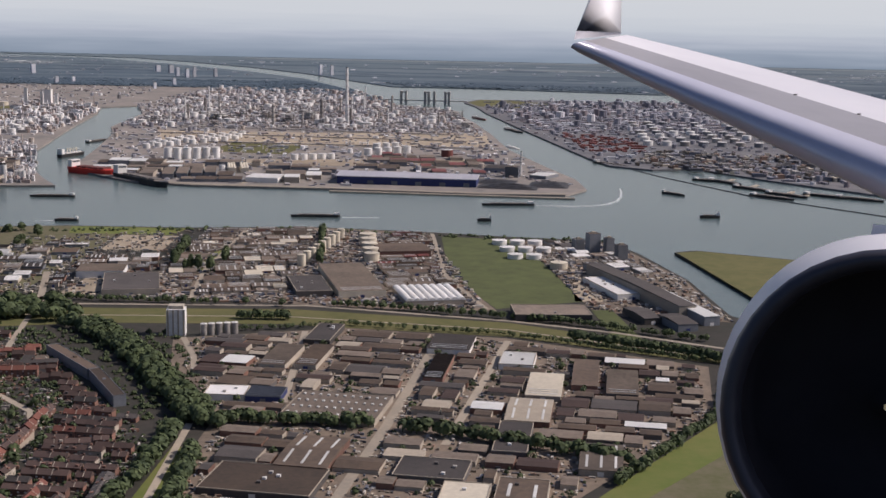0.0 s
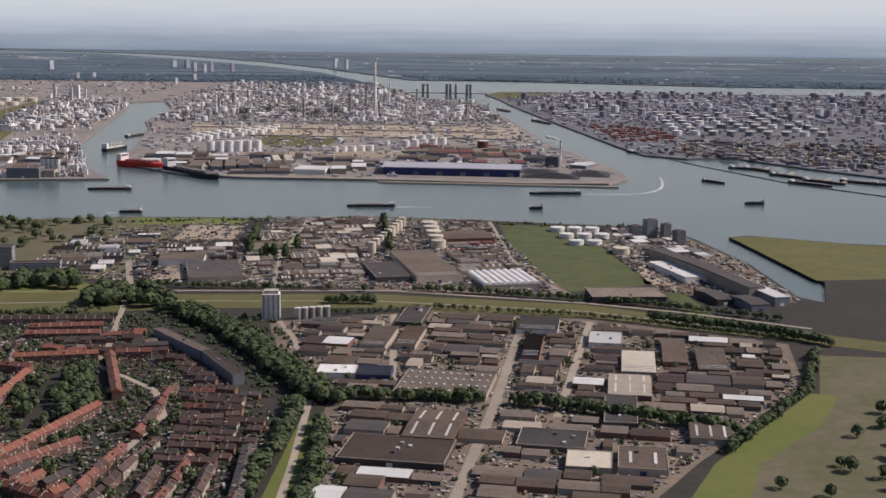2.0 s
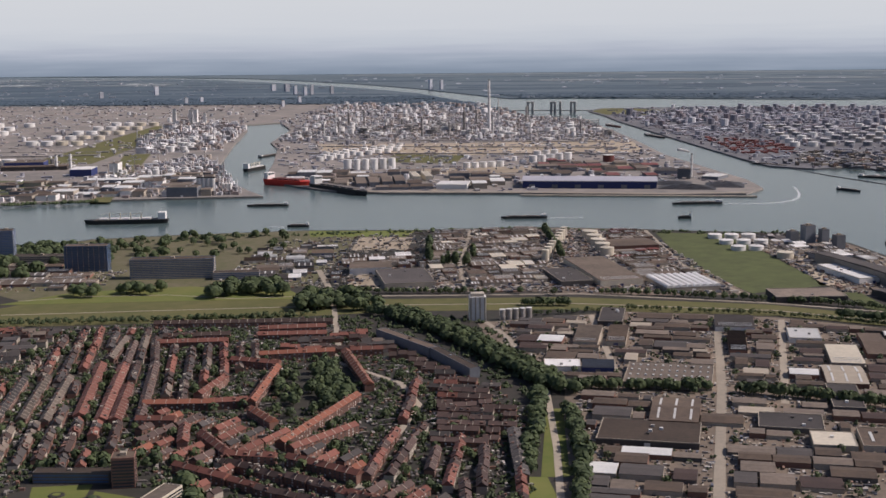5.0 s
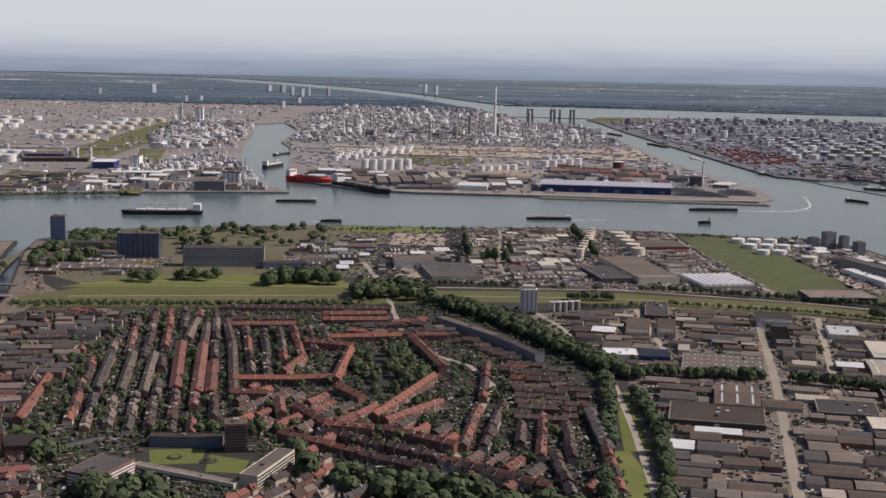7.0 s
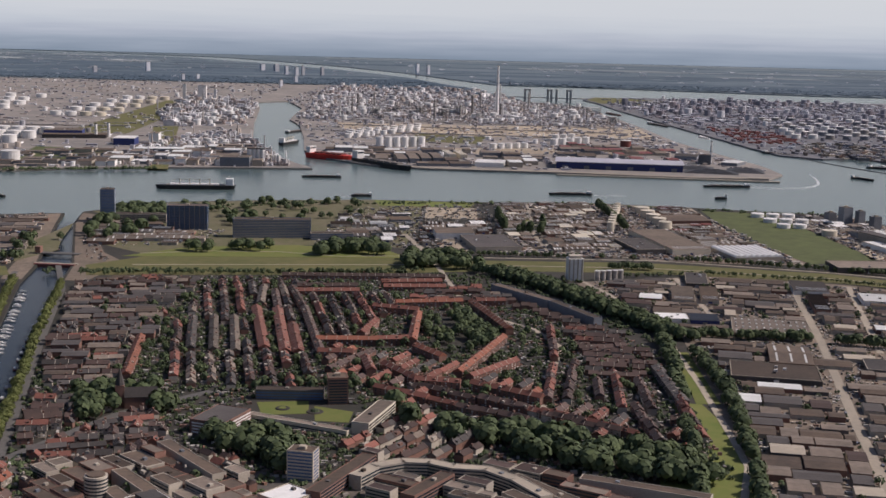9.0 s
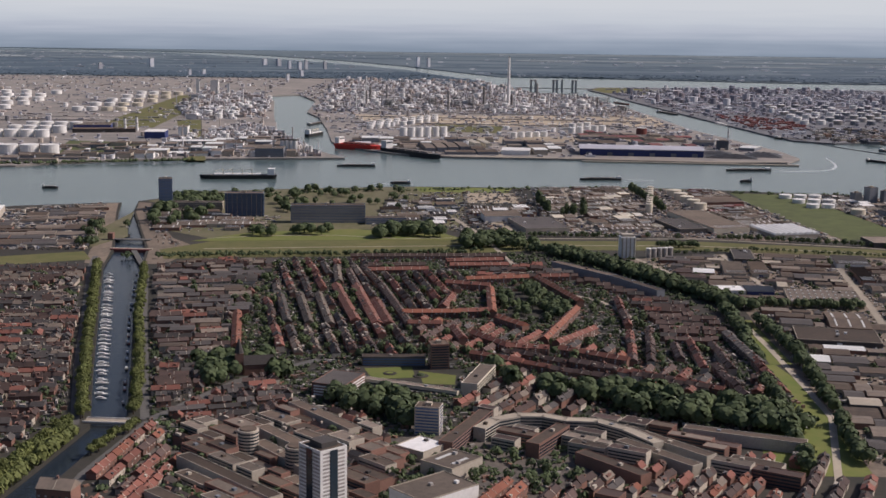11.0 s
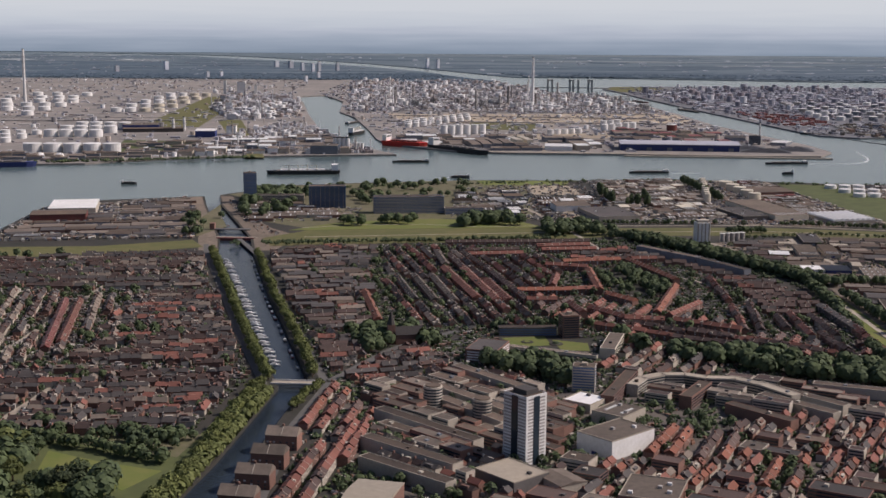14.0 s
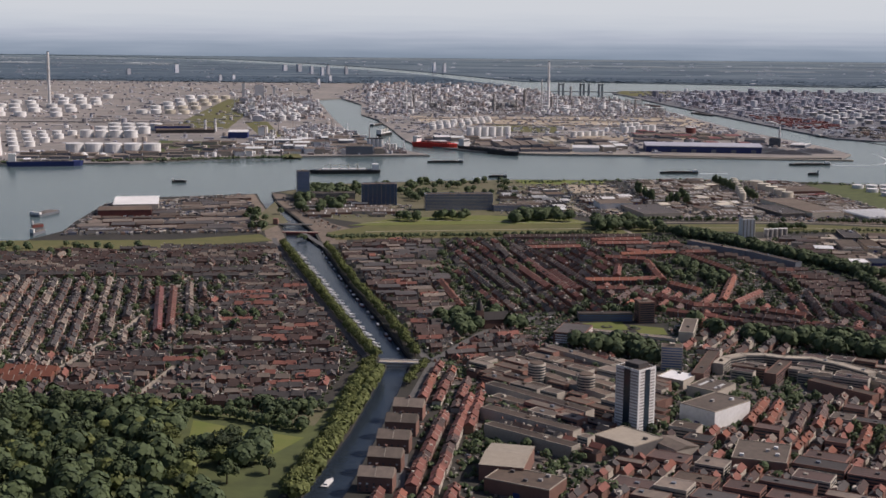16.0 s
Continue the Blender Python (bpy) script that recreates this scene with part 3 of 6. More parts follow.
def fill_rows(poly, ang, gap, lo, hi, roofs, walls=("brick",), w=3.3, h=2.0, rise=1.2, skip=0.06, jitter=0.5, dormers=True, single=True, twist=0.0):
    """Rows of houses at one angle, filling an outline."""
    c, s = math.cos(radians(ang)), math.sin(radians(ang))
    us = [x * c + y * s for x, y in poly]
    vs = [-x * s + y * c for x, y in poly]
    v = min(vs) + w
    while v < max(vs):
        u = min(us) + rnd.uniform(0, 3)
        while u < max(us):
            l = rnd.uniform(lo, hi)
            for trial in (l, l * 0.6, l * 0.35):
                a, b = u + trial / 2, v + rnd.uniform(-jitter, jitter)
                x, y = a * c - b * s, a * s + b * c
                way = ang + rnd.uniform(-twist, twist) + (90 if twist and rnd.random() < 0.2 else 0)
                if fits(poly, x, y, trial, w, way) and rnd.random() > skip:
                    sizes = h * rnd.uniform(0.85, 1.2), rise * rnd.uniform(0.8, 1.2), rnd.choice(walls), rnd.choice(roofs)
                    if single and MADE["rows"] < 165:
                        terrace(x, y, trial, w, way, *sizes, dormers=dormers)
                        MADE["rows"] += 1
                    else:
                        plain_row(x, y, trial, w, way, *sizes)
                    l = trial
                    break
            else:
                l *= 0.3
            u += l + rnd.uniform(0.6, 2.5)
        v += gap * rnd.uniform(0.92, 1.08)


def fill_sheds(poly, ang, lo, hi, depth, roofs, walls, skip=0.08, group="sheds on the industrial estate", tall=(1.3, 2.2), styles=("flat", "gable", "multi", "multi", "saw", "saw", "gable"), single=True, flats=False):
    c, s = math.cos(radians(ang)), math.sin(radians(ang))
    us = [x * c + y * s for x, y in poly]
    vs = [-x * s + y * c for x, y in poly]
    v = min(vs)
    while v < max(vs):
        d = rnd.uniform(*depth)
        u = min(us) + rnd.uniform(0, 2)
        while u < max(us):
            l = rnd.uniform(lo, hi)
            for k in (1, 0.6):
                ll, dd = l * k, d * (1 if k == 1 else 0.7)
                a, b = u + ll / 2, v + dd / 2
                x, y = a * c - b * s, a * s + b * c
                if fits(poly, x, y, ll, dd, ang):
                    if rnd.random() > skip:
                        st = rnd.choice(styles)
                        sizes = rnd.uniform(*tall), rnd.choice(walls), rnd.choice(roofs)
                        if flats:
                            block(x, y, ll, dd, ang, sizes[0], sizes[1], "brick town building with a flat roof and window bands", "building", roof=sizes[2], group=group)
                        elif single and MADE["halls"] < 215:
                            shed(x, y, ll, dd, ang, sizes[0], st, sizes[1], sizes[2], rnd.choice((0, 1, 2, 3, 4, 5)), group=group)
                            MADE["halls"] += 1
                        else:
                            plain_hall(x, y, ll, dd, ang, *sizes)
                    l = ll
                    break
            else:
                l *= 0.4
            u += l + rnd.choice((0.5, 0.8, 1.5, 3.0))
        v += d + rnd.choice((0.6, 1.0, 3.0))


# ---- trees ----
def tree_meshes(seed, spread, tall, mat):
    """A tapered trunk with limbs, and a crown of many small leaf clumps with gaps."""
    r = random.Random(seed)
    trunk = Shape().tube(0, 0, 0, tall * 0.55, 0.22, 0.12, n=6)
    crown = Shape()
    tips = []
    for i in range(9):
        a, e = i * 2.4 + r.uniform(-0.3, 0.3), r.uniform(0.2, 1.0)
        rad = spread * math.sqrt(r.uniform(0.1, 1.0)) * 0.75
        tip = (rad * math.cos(a), rad * math.sin(a), tall * (0.45 + 0.4 * e * (1 - 0.45 * rad / spread)))
        trunk.bar((0, 0, tall * 0.35), tip, 0.09)
        tips.append((tip, spread * r.uniform(0.34, 0.55)))
    tips.append(((0, 0, tall * 0.82), spread * 0.5))
    for (x, y, z), q in tips:
        for _ in range(44):
            d = Vector((r.gauss(0, 1), r.gauss(0, 1), r.gauss(0, 1))).normalized() * q * r.uniform(0.55, 1.1)
            p = Vector((x + d.x, y + d.y, z + d.z * 0.8))
            out = Vector((p.x / spread, p.y / spread, (p.z - tall * 0.6) / (tall * 0.4))).normalized()
            n = (d.normalized() * 0.7 + out * 0.9 + Vector((r.uniform(-0.3, 0.3), r.uniform(-0.3, 0.3), r.uniform(-0.1, 0.4)))).normalized()
            a = n.orthogonal().normalized()
            a.rotate(Matrix.Rotation(r.uniform(0, 6.3), 3, n))
            b, k = n.cross(a), r.uniform(0.22, 0.42) * spread / 2.2
            crown.add([tuple(p + k * a), tuple(p + k * 0.8 * b + n * 0.1), tuple(p - k * a), tuple(p - k * 0.8 * b + n * 0.1)], [(0, 1, 2, 3)])
    return trunk.mesh("trunk", M["bark"]), crown.mesh("crown", mat)


TREES = [tree_meshes(i, s, t, M["leaf"]) for i, (s, t) in enumerate(((2.2, 4.6), (2.6, 5.2), (1.8, 4.4), (2.9, 5.0)))]
LIMES = [tree_meshes(20 + i, s, t, M["lime"]) for i, (s, t) in enumerate(((2.0, 4.4), (2.3, 4.8)))]
POPLARS = [tree_meshes(30 + i, s, t, M["leaf"]) for i, (s, t) in enumerate(((1.4, 6.5), (1.6, 7.0)))]


FAR_TREES = {}


def tree(x, y, size=1.0, kinds=TREES, group="trees", label="leafy dark green deciduous tree in summer", single=False):
    k = size * rnd.uniform(0.8, 1.2)
    if not single:
        s, r = FAR_TREES.setdefault("lime" if kinds is LIMES else "leaf", Shape()), 2.3 * k
        tall = (6.6 if kinds is POPLARS else 4.8) * k
        wide = (0.55 if kinds is POPLARS else 1.0) * r
        for _ in range(int(70 * size)):
            a, e = rnd.uniform(0, 6.283), rnd.uniform(-0.5, 1.0)
            c = math.sqrt(max(0.0, 1 - e * e)) * rnd.uniform(0.65, 1.12)
            px, py, pz = x + wide * c * math.cos(a), y + wide * c * math.sin(a), tall * (0.56 + 0.42 * e) * rnd.uniform(0.9, 1.05)
            q = rnd.uniform(0.45, 0.9) * k
            lean = e + rnd.uniform(-0.35, 0.5)
            flat = max(0.25, abs(c))
            t1 = (-math.sin(a) * q, math.cos(a) * q)
            n2 = math.hypot(lean, flat)
            t2 = (-math.cos(a) * lean / n2 * q, -math.sin(a) * lean / n2 * q, flat / n2 * q)
            s.add([(px + t1[0], py + t1[1], pz), (px + t2[0], py + t2[1], pz + t2[2]), (px - t1[0], py - t1[1], pz), (px - t2[0], py - t2[1], pz - t2[2])], [(0, 1, 2, 3)])
        s.tube(x, y, 0, tall * 0.5, 0.15 * k, n=4)
        return None
    t = thing("tree", x, y, 0, rnd.uniform(0, 360), label, "tree", group)
    t.scale = (k, k, k * rnd.uniform(0.9, 1.1))
    trunk, crown = rnd.choice(kinds)
    part("trunk", trunk, None, t)
    part("crown", crown, None, t)
    return t


def tree_line(pts, step, size=1.0, kinds=TREES, spread=1.0, group="trees", label="leafy dark green deciduous tree in summer", single=False, anywhere=False):
    for (x0, y0), (x1, y1) in zip(pts, pts[1:]):
        n = max(1, int(math.hypot(x1 - x0, y1 - y0) / step))
        for i in range(n):
            f = (i + rnd.uniform(0.2, 0.8)) / n
            x, y = x0 + f * (x1 - x0) + rnd.uniform(-spread, spread), y0 + f * (y1 - y0) + rnd.uniform(-spread, spread)
            if anywhere or free([(x, y)]):
                tree(x, y, size, kinds, group, label, single)


def wood(poly, count, size=1.0, kinds=TREES, group="wood", label="leafy dark green deciduous tree in summer", single=False):
    xs, ys = [p[0] for p in poly], [p[1] for p in poly]
    done = tries = 0
    while done < count and tries < count * 30:
        tries += 1
        x, y = rnd.uniform(min(xs), max(xs)), rnd.uniform(min(ys), max(ys))
        if inside(poly, x, y) and free([(x, y)]):
            tree(x, y, size, kinds, group, label, single)
            done += 1


def thicket(name, poly, count, r0, r1, mat, label, z=0.0, tall=1.0):
    """Far trees and shrubs that nobody could count: many small leafy clumps."""
    s = Shape()
    xs, ys = [p[0] for p in poly], [p[1] for p in poly]
    for _ in range(count * 6):
        if count <= 0:
            break
        x, y = rnd.uniform(min(xs), max(xs)), rnd.uniform(min(ys), max(ys))
        if not inside(poly, x, y) or not free([(x, y)]):
            continue
        count -= 1
        r = rnd.uniform(r0, r1)
        for _ in range(3):
            a, b = x + rnd.uniform(-r, r) * 0.7, y + rnd.uniform(-r, r) * 0.7
            q, h = r * rnd.uniform(0.5, 0.85), r * rnd.uniform(0.7, 1.5) * tall
            v = [(a + q * rnd.uniform(0.7, 1.2) * math.cos(k * 1.257), b + q * rnd.uniform(0.7, 1.2) * math.sin(k * 1.257), z + h * rnd.uniform(0.3, 0.6)) for k in range(5)]
            s.add(v + [(a, b, z + h), (a, b, z - 0.1)], [(k, (k + 1) % 5, 5) for k in range(5)] + [((k + 1) % 5, k, 6) for k in range(5)])
    return tagged(part(name, s, mat), label, "trees", kind="stuff")


def island_material(name, colours, rough=0.7):
    """Joined small things, each with a colour of its own."""
    m = bpy.data.materials.new(name)
    m.use_nodes = True
    n, l = m.node_tree.nodes, m.node_tree.links
    ramp, geo = n.new("ShaderNodeValToRGB"), n.new("ShaderNodeNewGeometry")
    ramp.color_ramp.interpolation = "CONSTANT"
    while len(ramp.color_ramp.elements) < len(colours):
        ramp.color_ramp.elements.new(0.5)
    for i, (e, c) in enumerate(zip(ramp.color_ramp.elements, colours)):
        e.position, e.color = i / len(colours), (*c, 1)
    l.new(geo.outputs["Random Per Island"], ramp.inputs["Fac"])
    l.new(ramp.outputs["Color"], n["Principled BSDF"].inputs["Base Color"])
    n["Principled BSDF"].inputs["Roughness"].default_value = rough
    return m


M["panes"] = island_material("white_framed_windows", [(0.035, 0.04, 0.045), (0.55, 0.53, 0.49), (0.05, 0.055, 0.06), (0.40, 0.37, 0.33), (0.03, 0.035, 0.04)], 0.35)
M["goods"] = island_material("goods_and_vehicles", [(0.48, 0.45, 0.40), (0.05, 0.05, 0.055), (0.3, 0.28, 0.25), (0.16, 0.13, 0.10), (0.45, 0.42, 0.37), (0.09, 0.09, 0.10), (0.26, 0.17, 0.12), (0.12, 0.13, 0.16), (0.5, 0.44, 0.34), (0.2, 0.17, 0.13)])
M["plant"] = island_material("process_plant", [(0.55, 0.52, 0.49), (0.34, 0.32, 0.31), (0.74, 0.73, 0.71), (0.24, 0.23, 0.23), (0.46, 0.40, 0.34), (0.80, 0.79, 0.77), (0.34, 0.28, 0.25), (0.42, 0.42, 0.44)])
# Port haze is put into this palette: dark tones lifted towards blue-grey.
M["hazed_portgoods"] = island_material("port_stores", [(0.27, 0.27, 0.30), (0.21, 0.21, 0.24), (0.38, 0.38, 0.40), (0.19, 0.19, 0.22), (0.30, 0.26, 0.26), (0.60, 0.60, 0.61), (0.24, 0.21, 0.22), (0.30, 0.30, 0.33)])
M["outhouse"] = island_material("outhouses", [(0.2, 0.12, 0.09), (0.12, 0.11, 0.10), (0.45, 0.42, 0.37), (0.24, 0.22, 0.19), (0.09, 0.085, 0.08), (0.22, 0.12, 0.08), (0.17, 0.14, 0.11), (0.32, 0.29, 0.25)])


def scatter(name, poly, count, size, height, mat, label, ang=0.0, round_share=0.0, tall_share=0.0, clear=True):
    """Small things that nobody could count, as low boxes, drums and columns in one mesh."""
    s = Shape()
    xs, ys = [p[0] for p in poly], [p[1] for p in poly]
    done = 0
    for _ in range(count * 8):
        if done >= count:
            break
        x, y = rnd.uniform(min(xs), max(xs)), rnd.uniform(min(ys), max(ys))
        if not inside(poly, x, y) or (clear and not free([(x, y)])):
            continue
        done += 1
        a, q = rnd.uniform(*size), rnd.random()
        if q < round_share:
            s.tube(x, y, 0, a * rnd.uniform(0.5, 1.1), a * 0.55, n=8, cap=0.1)
        elif q < round_share + tall_share:
            s.tube(x, y, 0, rnd.uniform(3, 9) * height[1] / 3, rnd.uniform(0.3, 0.8), n=6, cap=0.2)
        else:
            s.turned(x, y, a * rnd.uniform(0.8, 2.6), a * rnd.uniform(0.5, 1.0), ang + rnd.choice((0, 90)) + rnd.uniform(-4, 4), 0, rnd.uniform(*height))
    return tagged(part(name, s, M[mat]), label, "clutter", kind="stuff")


# ---- dyke, roads, lawns ----
def patch(name, outline, mat, label, z=0.06):
    return slab(name, outline, M[mat], label, z, z + 0.4)


patch("grass_dyke", [(-352, 585), (-330, 622), (-271, 632), (-196, 606), (-155, 605), (-67, 610), (34, 590), (121, 542), (170, 515), (170, 495), (117, 523), (33, 563), (-69, 579), (-153, 575), (-185, 566), (-267, 548), (-338, 539), (-364, 534), (-372, 562)],
      "dry", "long grassy dyke with worn yellow-green turf")
patch("grass_park", [(-360, 590), (-330, 624), (-271, 640), (-215, 630), (-200, 606), (-270, 600)], "grass", "bright green mown park lawn", 0.12)
patch("grass_dyke_west", [(-900, 470), (-640, 500), (-562, 524), (-463, 531), (-412, 554), (-402, 530), (-458, 505), (-547, 482), (-900, 440)], "dry", "narrow grassy dyke with a cycle path")
patch("grass_field", [(4, 829), (48, 823), (60, 760), (74, 640), (30, 619), (8, 700)], "meadow", "rough green meadow")
patch("grass_spit", [(147, 786), (163, 655), (200, 660), (300, 640), (300, 740), (214, 768), (162, 793)], "dry", "grassy spit of land beside the inlet")
patch("grass_verge", [(20, 300), (49, 366), (101, 445), (110, 440), (93, 405), (64, 367), (40, 300)], "grass", "sunlit green verge with a worn path")
patch("grass_lawn", [(-142, 690), (-116, 696), (-120, 775), (-146, 770)], "grass", "green lawn between tree belts")
patch("grass_lawn_small", [(76, 620), (86, 622), (92, 562), (80, 560)], "meadow", "small green lawn")
patch("grass_bank", [(-230, 815), (-165, 815), (-160, 842), (-235, 842)], "grass", "green river bank lawn")
patch("grass_square", [(-244, 318), (-226, 321), (-224.5, 306), (-240, 303)], "grass", "town park lawn with round beds")
patch("grass_square", [(-223.5, 315), (-209.5, 309.5), (-210, 297), (-221.5, 298)], "grass", "mown lawn beside the school")
patch("grass_town_park", [(-495, 192), (-440, 190), (-392, 184), (-350, 168), (-340, 235), (-334, 240), (-344, 165), (-354, 108), (-376, 0), (-495, 0)], "meadow", "shaded green ground of the town park", 0.02)
take(-227, 309, 38, 24, -12)
patch("grass_park_edge", [(-495, 200), (-440, 198), (-392, 192), (-346, 190), (-350, 168), (-392, 184), (-440, 190), (-495, 192)], "rough", "rough grass along the park edge", 0.04)
patch("grass_median", [(-84, 405), (-78, 405), (-79, 330), (-88, 330)], "grass", "green road median")
patch("grass_waterside", [(-404, 732), (-396, 640), (-350, 600), (-262, 642), (-205, 640), (-198, 760), (-200, 842), (-239, 843), (-315, 826), (-376, 806), (-420, 752)], "rough", "rough green and brown ground among the trees", 0.02)
patch("grass_allotments", [(40, 300), (64, 367), (93, 405), (120, 500), (300, 480), (300, 300)], "rough", "rough green allotment ground", 0.02)
patch("grass_roadside", [(-98, 330), (-86, 330), (-82, 300), (-88, 205), (-118, 205), (-112, 260), (-96, 280)], "grass", "green roadside with worn paths", 0.03)
patch("yard_beige", [(-186, 632), (-158, 632), (-150, 680), (-182, 676)], "sand", "bare sandy yard")
patch("yard_beige_shore", [(-196, 760), (-160, 760), (-160, 812), (-196, 812)], "sand", "bare sandy building plot")
patch("yard_quay", [(70, 640), (84, 640), (96, 730), (78, 740)], "sand", "bare sandy storage yard")
patch("paved_estate", [(-112, 549), (-40, 574), (32, 560), (112, 518), (100, 448), (45, 368), (5, 300), (-40, 205), (-88, 205), (-76, 430), (-100, 480)], "yard", "paved yards of the industrial estate", 0.03)
patch("paved_shore", [(-150, 640), (-140, 845), (-79, 855), (-4, 843), (10, 700), (30, 615), (-40, 614)], "yard", "paved works yards by the river", 0.04)
patch("paved_quay", [(78, 610), (74, 640), (62, 760), (50, 820), (107, 820), (120, 780), (136, 700), (140, 600)], "yard", "paved quay yards", 0.04)
patch("paved_lock", [(-446, 736), (-439, 700), (-414, 600), (-410, 560), (-403, 520), (-392.5, 520), (-398.5, 560), (-429.5, 700), (-437.5, 740)], "yard", "paved quay beside the lock", 0.05)
patch("paved_lock", [(-424.5, 745), (-416.5, 700), (-377.5, 560), (-371, 520), (-360, 520), (-352, 570), (-372, 600), (-407, 700), (-415, 740)], "yard", "paved quay beside the lock", 0.05)
patch("paved_centre", [(-312, 250), (-300, 190), (-290, 60), (-130, 60), (-130, 200), (-205, 240), (-260, 262)], "town", "dark grey town centre paving", 0.03)

ROADS = (
    ([(2, 556), (-16, 431), (-36, 313), (-52, 210)], 3.6, "concrete"),
    ([(-57, 566), (-54, 457)], 2.8, "concrete"),
    ([(32, 555), (8, 432), (4, 412)], 3.0, "concrete"),
    ([(-108, 551), (-98, 520), (-94, 500)], 2.6, "concrete"),
    ([(-191, 628), (-181, 560), (-172, 500), (-171, 475), (-140, 440), (-131, 410), (-143, 321), (-150, 290)], 2.6, "concrete"),
    ([(-207, 690), (-192, 628), (-181, 600)], 3.5, "concrete"),
    ([(-83, 430), (-82, 359), (-83, 292), (-84, 262), (-100, 200)], 2.4, "concrete"),
    ([(-190, 612), (-60, 618), (34, 594), (80, 575), (130, 546)], 2.6, "concrete"),
    ([(-119, 625), (-125, 700), (-122, 840)], 2.6, "concrete"),
    ([(25, 618), (6, 700), (-2, 840)], 2.6, "concrete"),
    ([(-310, 252), (-288, 300), (-262, 330)], 4.0, "asphalt"),
    ([(-310, 250), (-318, 200), (-322, 110)], 3.4, "asphalt"),
    ([(-386, 560), (-366, 500), (-345, 400), (-327, 320), (-312, 252)], 3.0, "asphalt"),
    ([(-402, 540), (-397, 510), (-371, 401), (-352, 319), (-333, 245)], 3.0, "asphalt"),
    ([(-414, 200), (-405, 260), (-395, 300)], 3.4, "concrete"),
    ([(-452, 230), (-440, 300), (-432, 420)], 2.6, "concrete"),
)
for line, wide, what in ROADS:
    ribbon("road", line, wide, M[what], "pale worn town road" if what == "concrete" else "grey asphalt road", 0.12)
    for (x0, y0), (x1, y1) in zip(line, line[1:]):
        take((x0 + x1) / 2, (y0 + y1) / 2, math.hypot(x1 - x0, y1 - y0), wide, math.degrees(math.atan2(y1 - y0, x1 - x0)), 0.2)
for bank in (WEST_BANK, EAST_BANK):
    for (x0, y0), (x1, y1) in zip(bank[:9], bank[1:10]):
        take((x0 + x1) / 2, (y0 + y1) / 2, math.hypot(x1 - x0, y1 - y0), 12, math.degrees(math.atan2(y1 - y0, x1 - x0)), 0.3)
ribbon("canal_water", [((a[0] + b[0]) / 2, (a[1] + b[1]) / 2) for a, b in zip(WEST_BANK[1:10], EAST_BANK[1:10])], 24, M["canal"], "dark blue still canal water", BED + 0.2, 0.1)

# ---- works by the river ----
shed(-154, 655, 28, 44, 12, 3, "flat", "palewall", "slate", label="large hall with a dark grey flat roof", group="halls by the river")
shed(-176, 684, 24, 20, 6, 4, "multi", "white", "greyroof", group="halls by the river")
shed(-44, 675, 24, 74, 13, 3.5, "multi", "cream", "greyroof", 3, group="halls by the river")
shed(-64, 658, 18, 40, 13, 3, "flat", "darkwall", "slate", group="halls by the river")
shed(-3, 641, 30, 34, 13, 2.5, "barrel", "palewall", "white", label="hall with seven white round vaults", group="halls by the river")
shed(-20, 765, 30, 28, 12, 4, "gable", "brick", "tar", label="brown brick hall with a dark roof", group="halls by the river")
shed(94, 668, 18, 46, 16, 3, "flat", "white", "white", label="hall with a bright white flat roof", group="halls by the river")
shed(55, 606, 36, 22, 3, 3, "flat", "darkwall", "greyroof", group="halls by the river")
shed(96, 700, 8, 60, 17, 3.5, "gable", "greysteel", "slate", group="halls by the river")
shed(104, 660, 9, 110, 17, 6, "gable", "palewall", "slate", label="long grey grain store with a ridged roof", group="halls by the river")
shed(114, 640, 8, 100, 17, 4.5, "gable", "greysteel", "skylight", group="halls by the river")
shed(98, 604, 9, 24, 17, 3, "gable", "darkwall", "slate", group="halls by the river")
shed(112, 590, 10, 22, 17, 3.5, "gable", "greysteel", "slate", group="halls by the river")
for i in range(9):
    tank(-66 + i * -1.9 + 7, 812 - i * 11.5, 2.3, 6.5, "cream", "tall cream round silo in a row", "silo row")
for i in range(5):
    tank(-42 + i * 1.5, 806 - i * 17, 5.2 - 0.2 * i, 5, "cream", "cream round storage tank with a low roof", "cream tanks")
for i in range(3):
    for j in range(3):
        if (i, j) != (2, 2):
            tank(40 + i * 11 + j * 3.5, 805 - j * 24, 4.6, 2.6, group="white tanks by the meadow")
tank(70, 728, 5, 3.5, "cream")
for dx, dy, s, h in ((0, 0, 7, 12), (9, -4, 5, 10), (-8, 8, 6, 7), (14, -22, 6, 9)):
    block(95 + dx, 780 + dy, s, s, 17, h, "greysteel", "grey steel elevator tower of the grain quay", "elevator tower", group="grain elevators", step=0)
fill_sheds([(-150, 700), (-146, 840), (-79, 852), (-70, 740), (-76, 630), (-115, 625)], 12, 5, 13, (5, 14), ("tar", "greyroof", "cream", "greyroof", "tar"), ("palewall", "brick", "palewall"), 0.15, "works by the river")
fill_sheds([(-36, 720), (-30, 840), (0, 838), (6, 700), (20, 630), (-18, 622)], 12, 6, 14, (5, 12), ("tar", "greyroof", "greyroof", "rust"), ("palewall", "brick"), 0.15, "works by the river")
fill_sheds([(76, 735), (60, 815), (106, 815), (118, 780), (122, 700), (90, 730)], 17, 5, 10, (6, 14), ("greyroof", "white", "slate"), ("palewall", "greysteel"), 0.3, "works by the quay")
fill_sheds([(-205, 640), (-195, 740), (-150, 745), (-150, 690), (-185, 700), (-190, 640)], 8, 6, 12, (6, 12), ("greyroof", "tar", "white"), ("palewall", "brick"), 0.2, "works by the river")
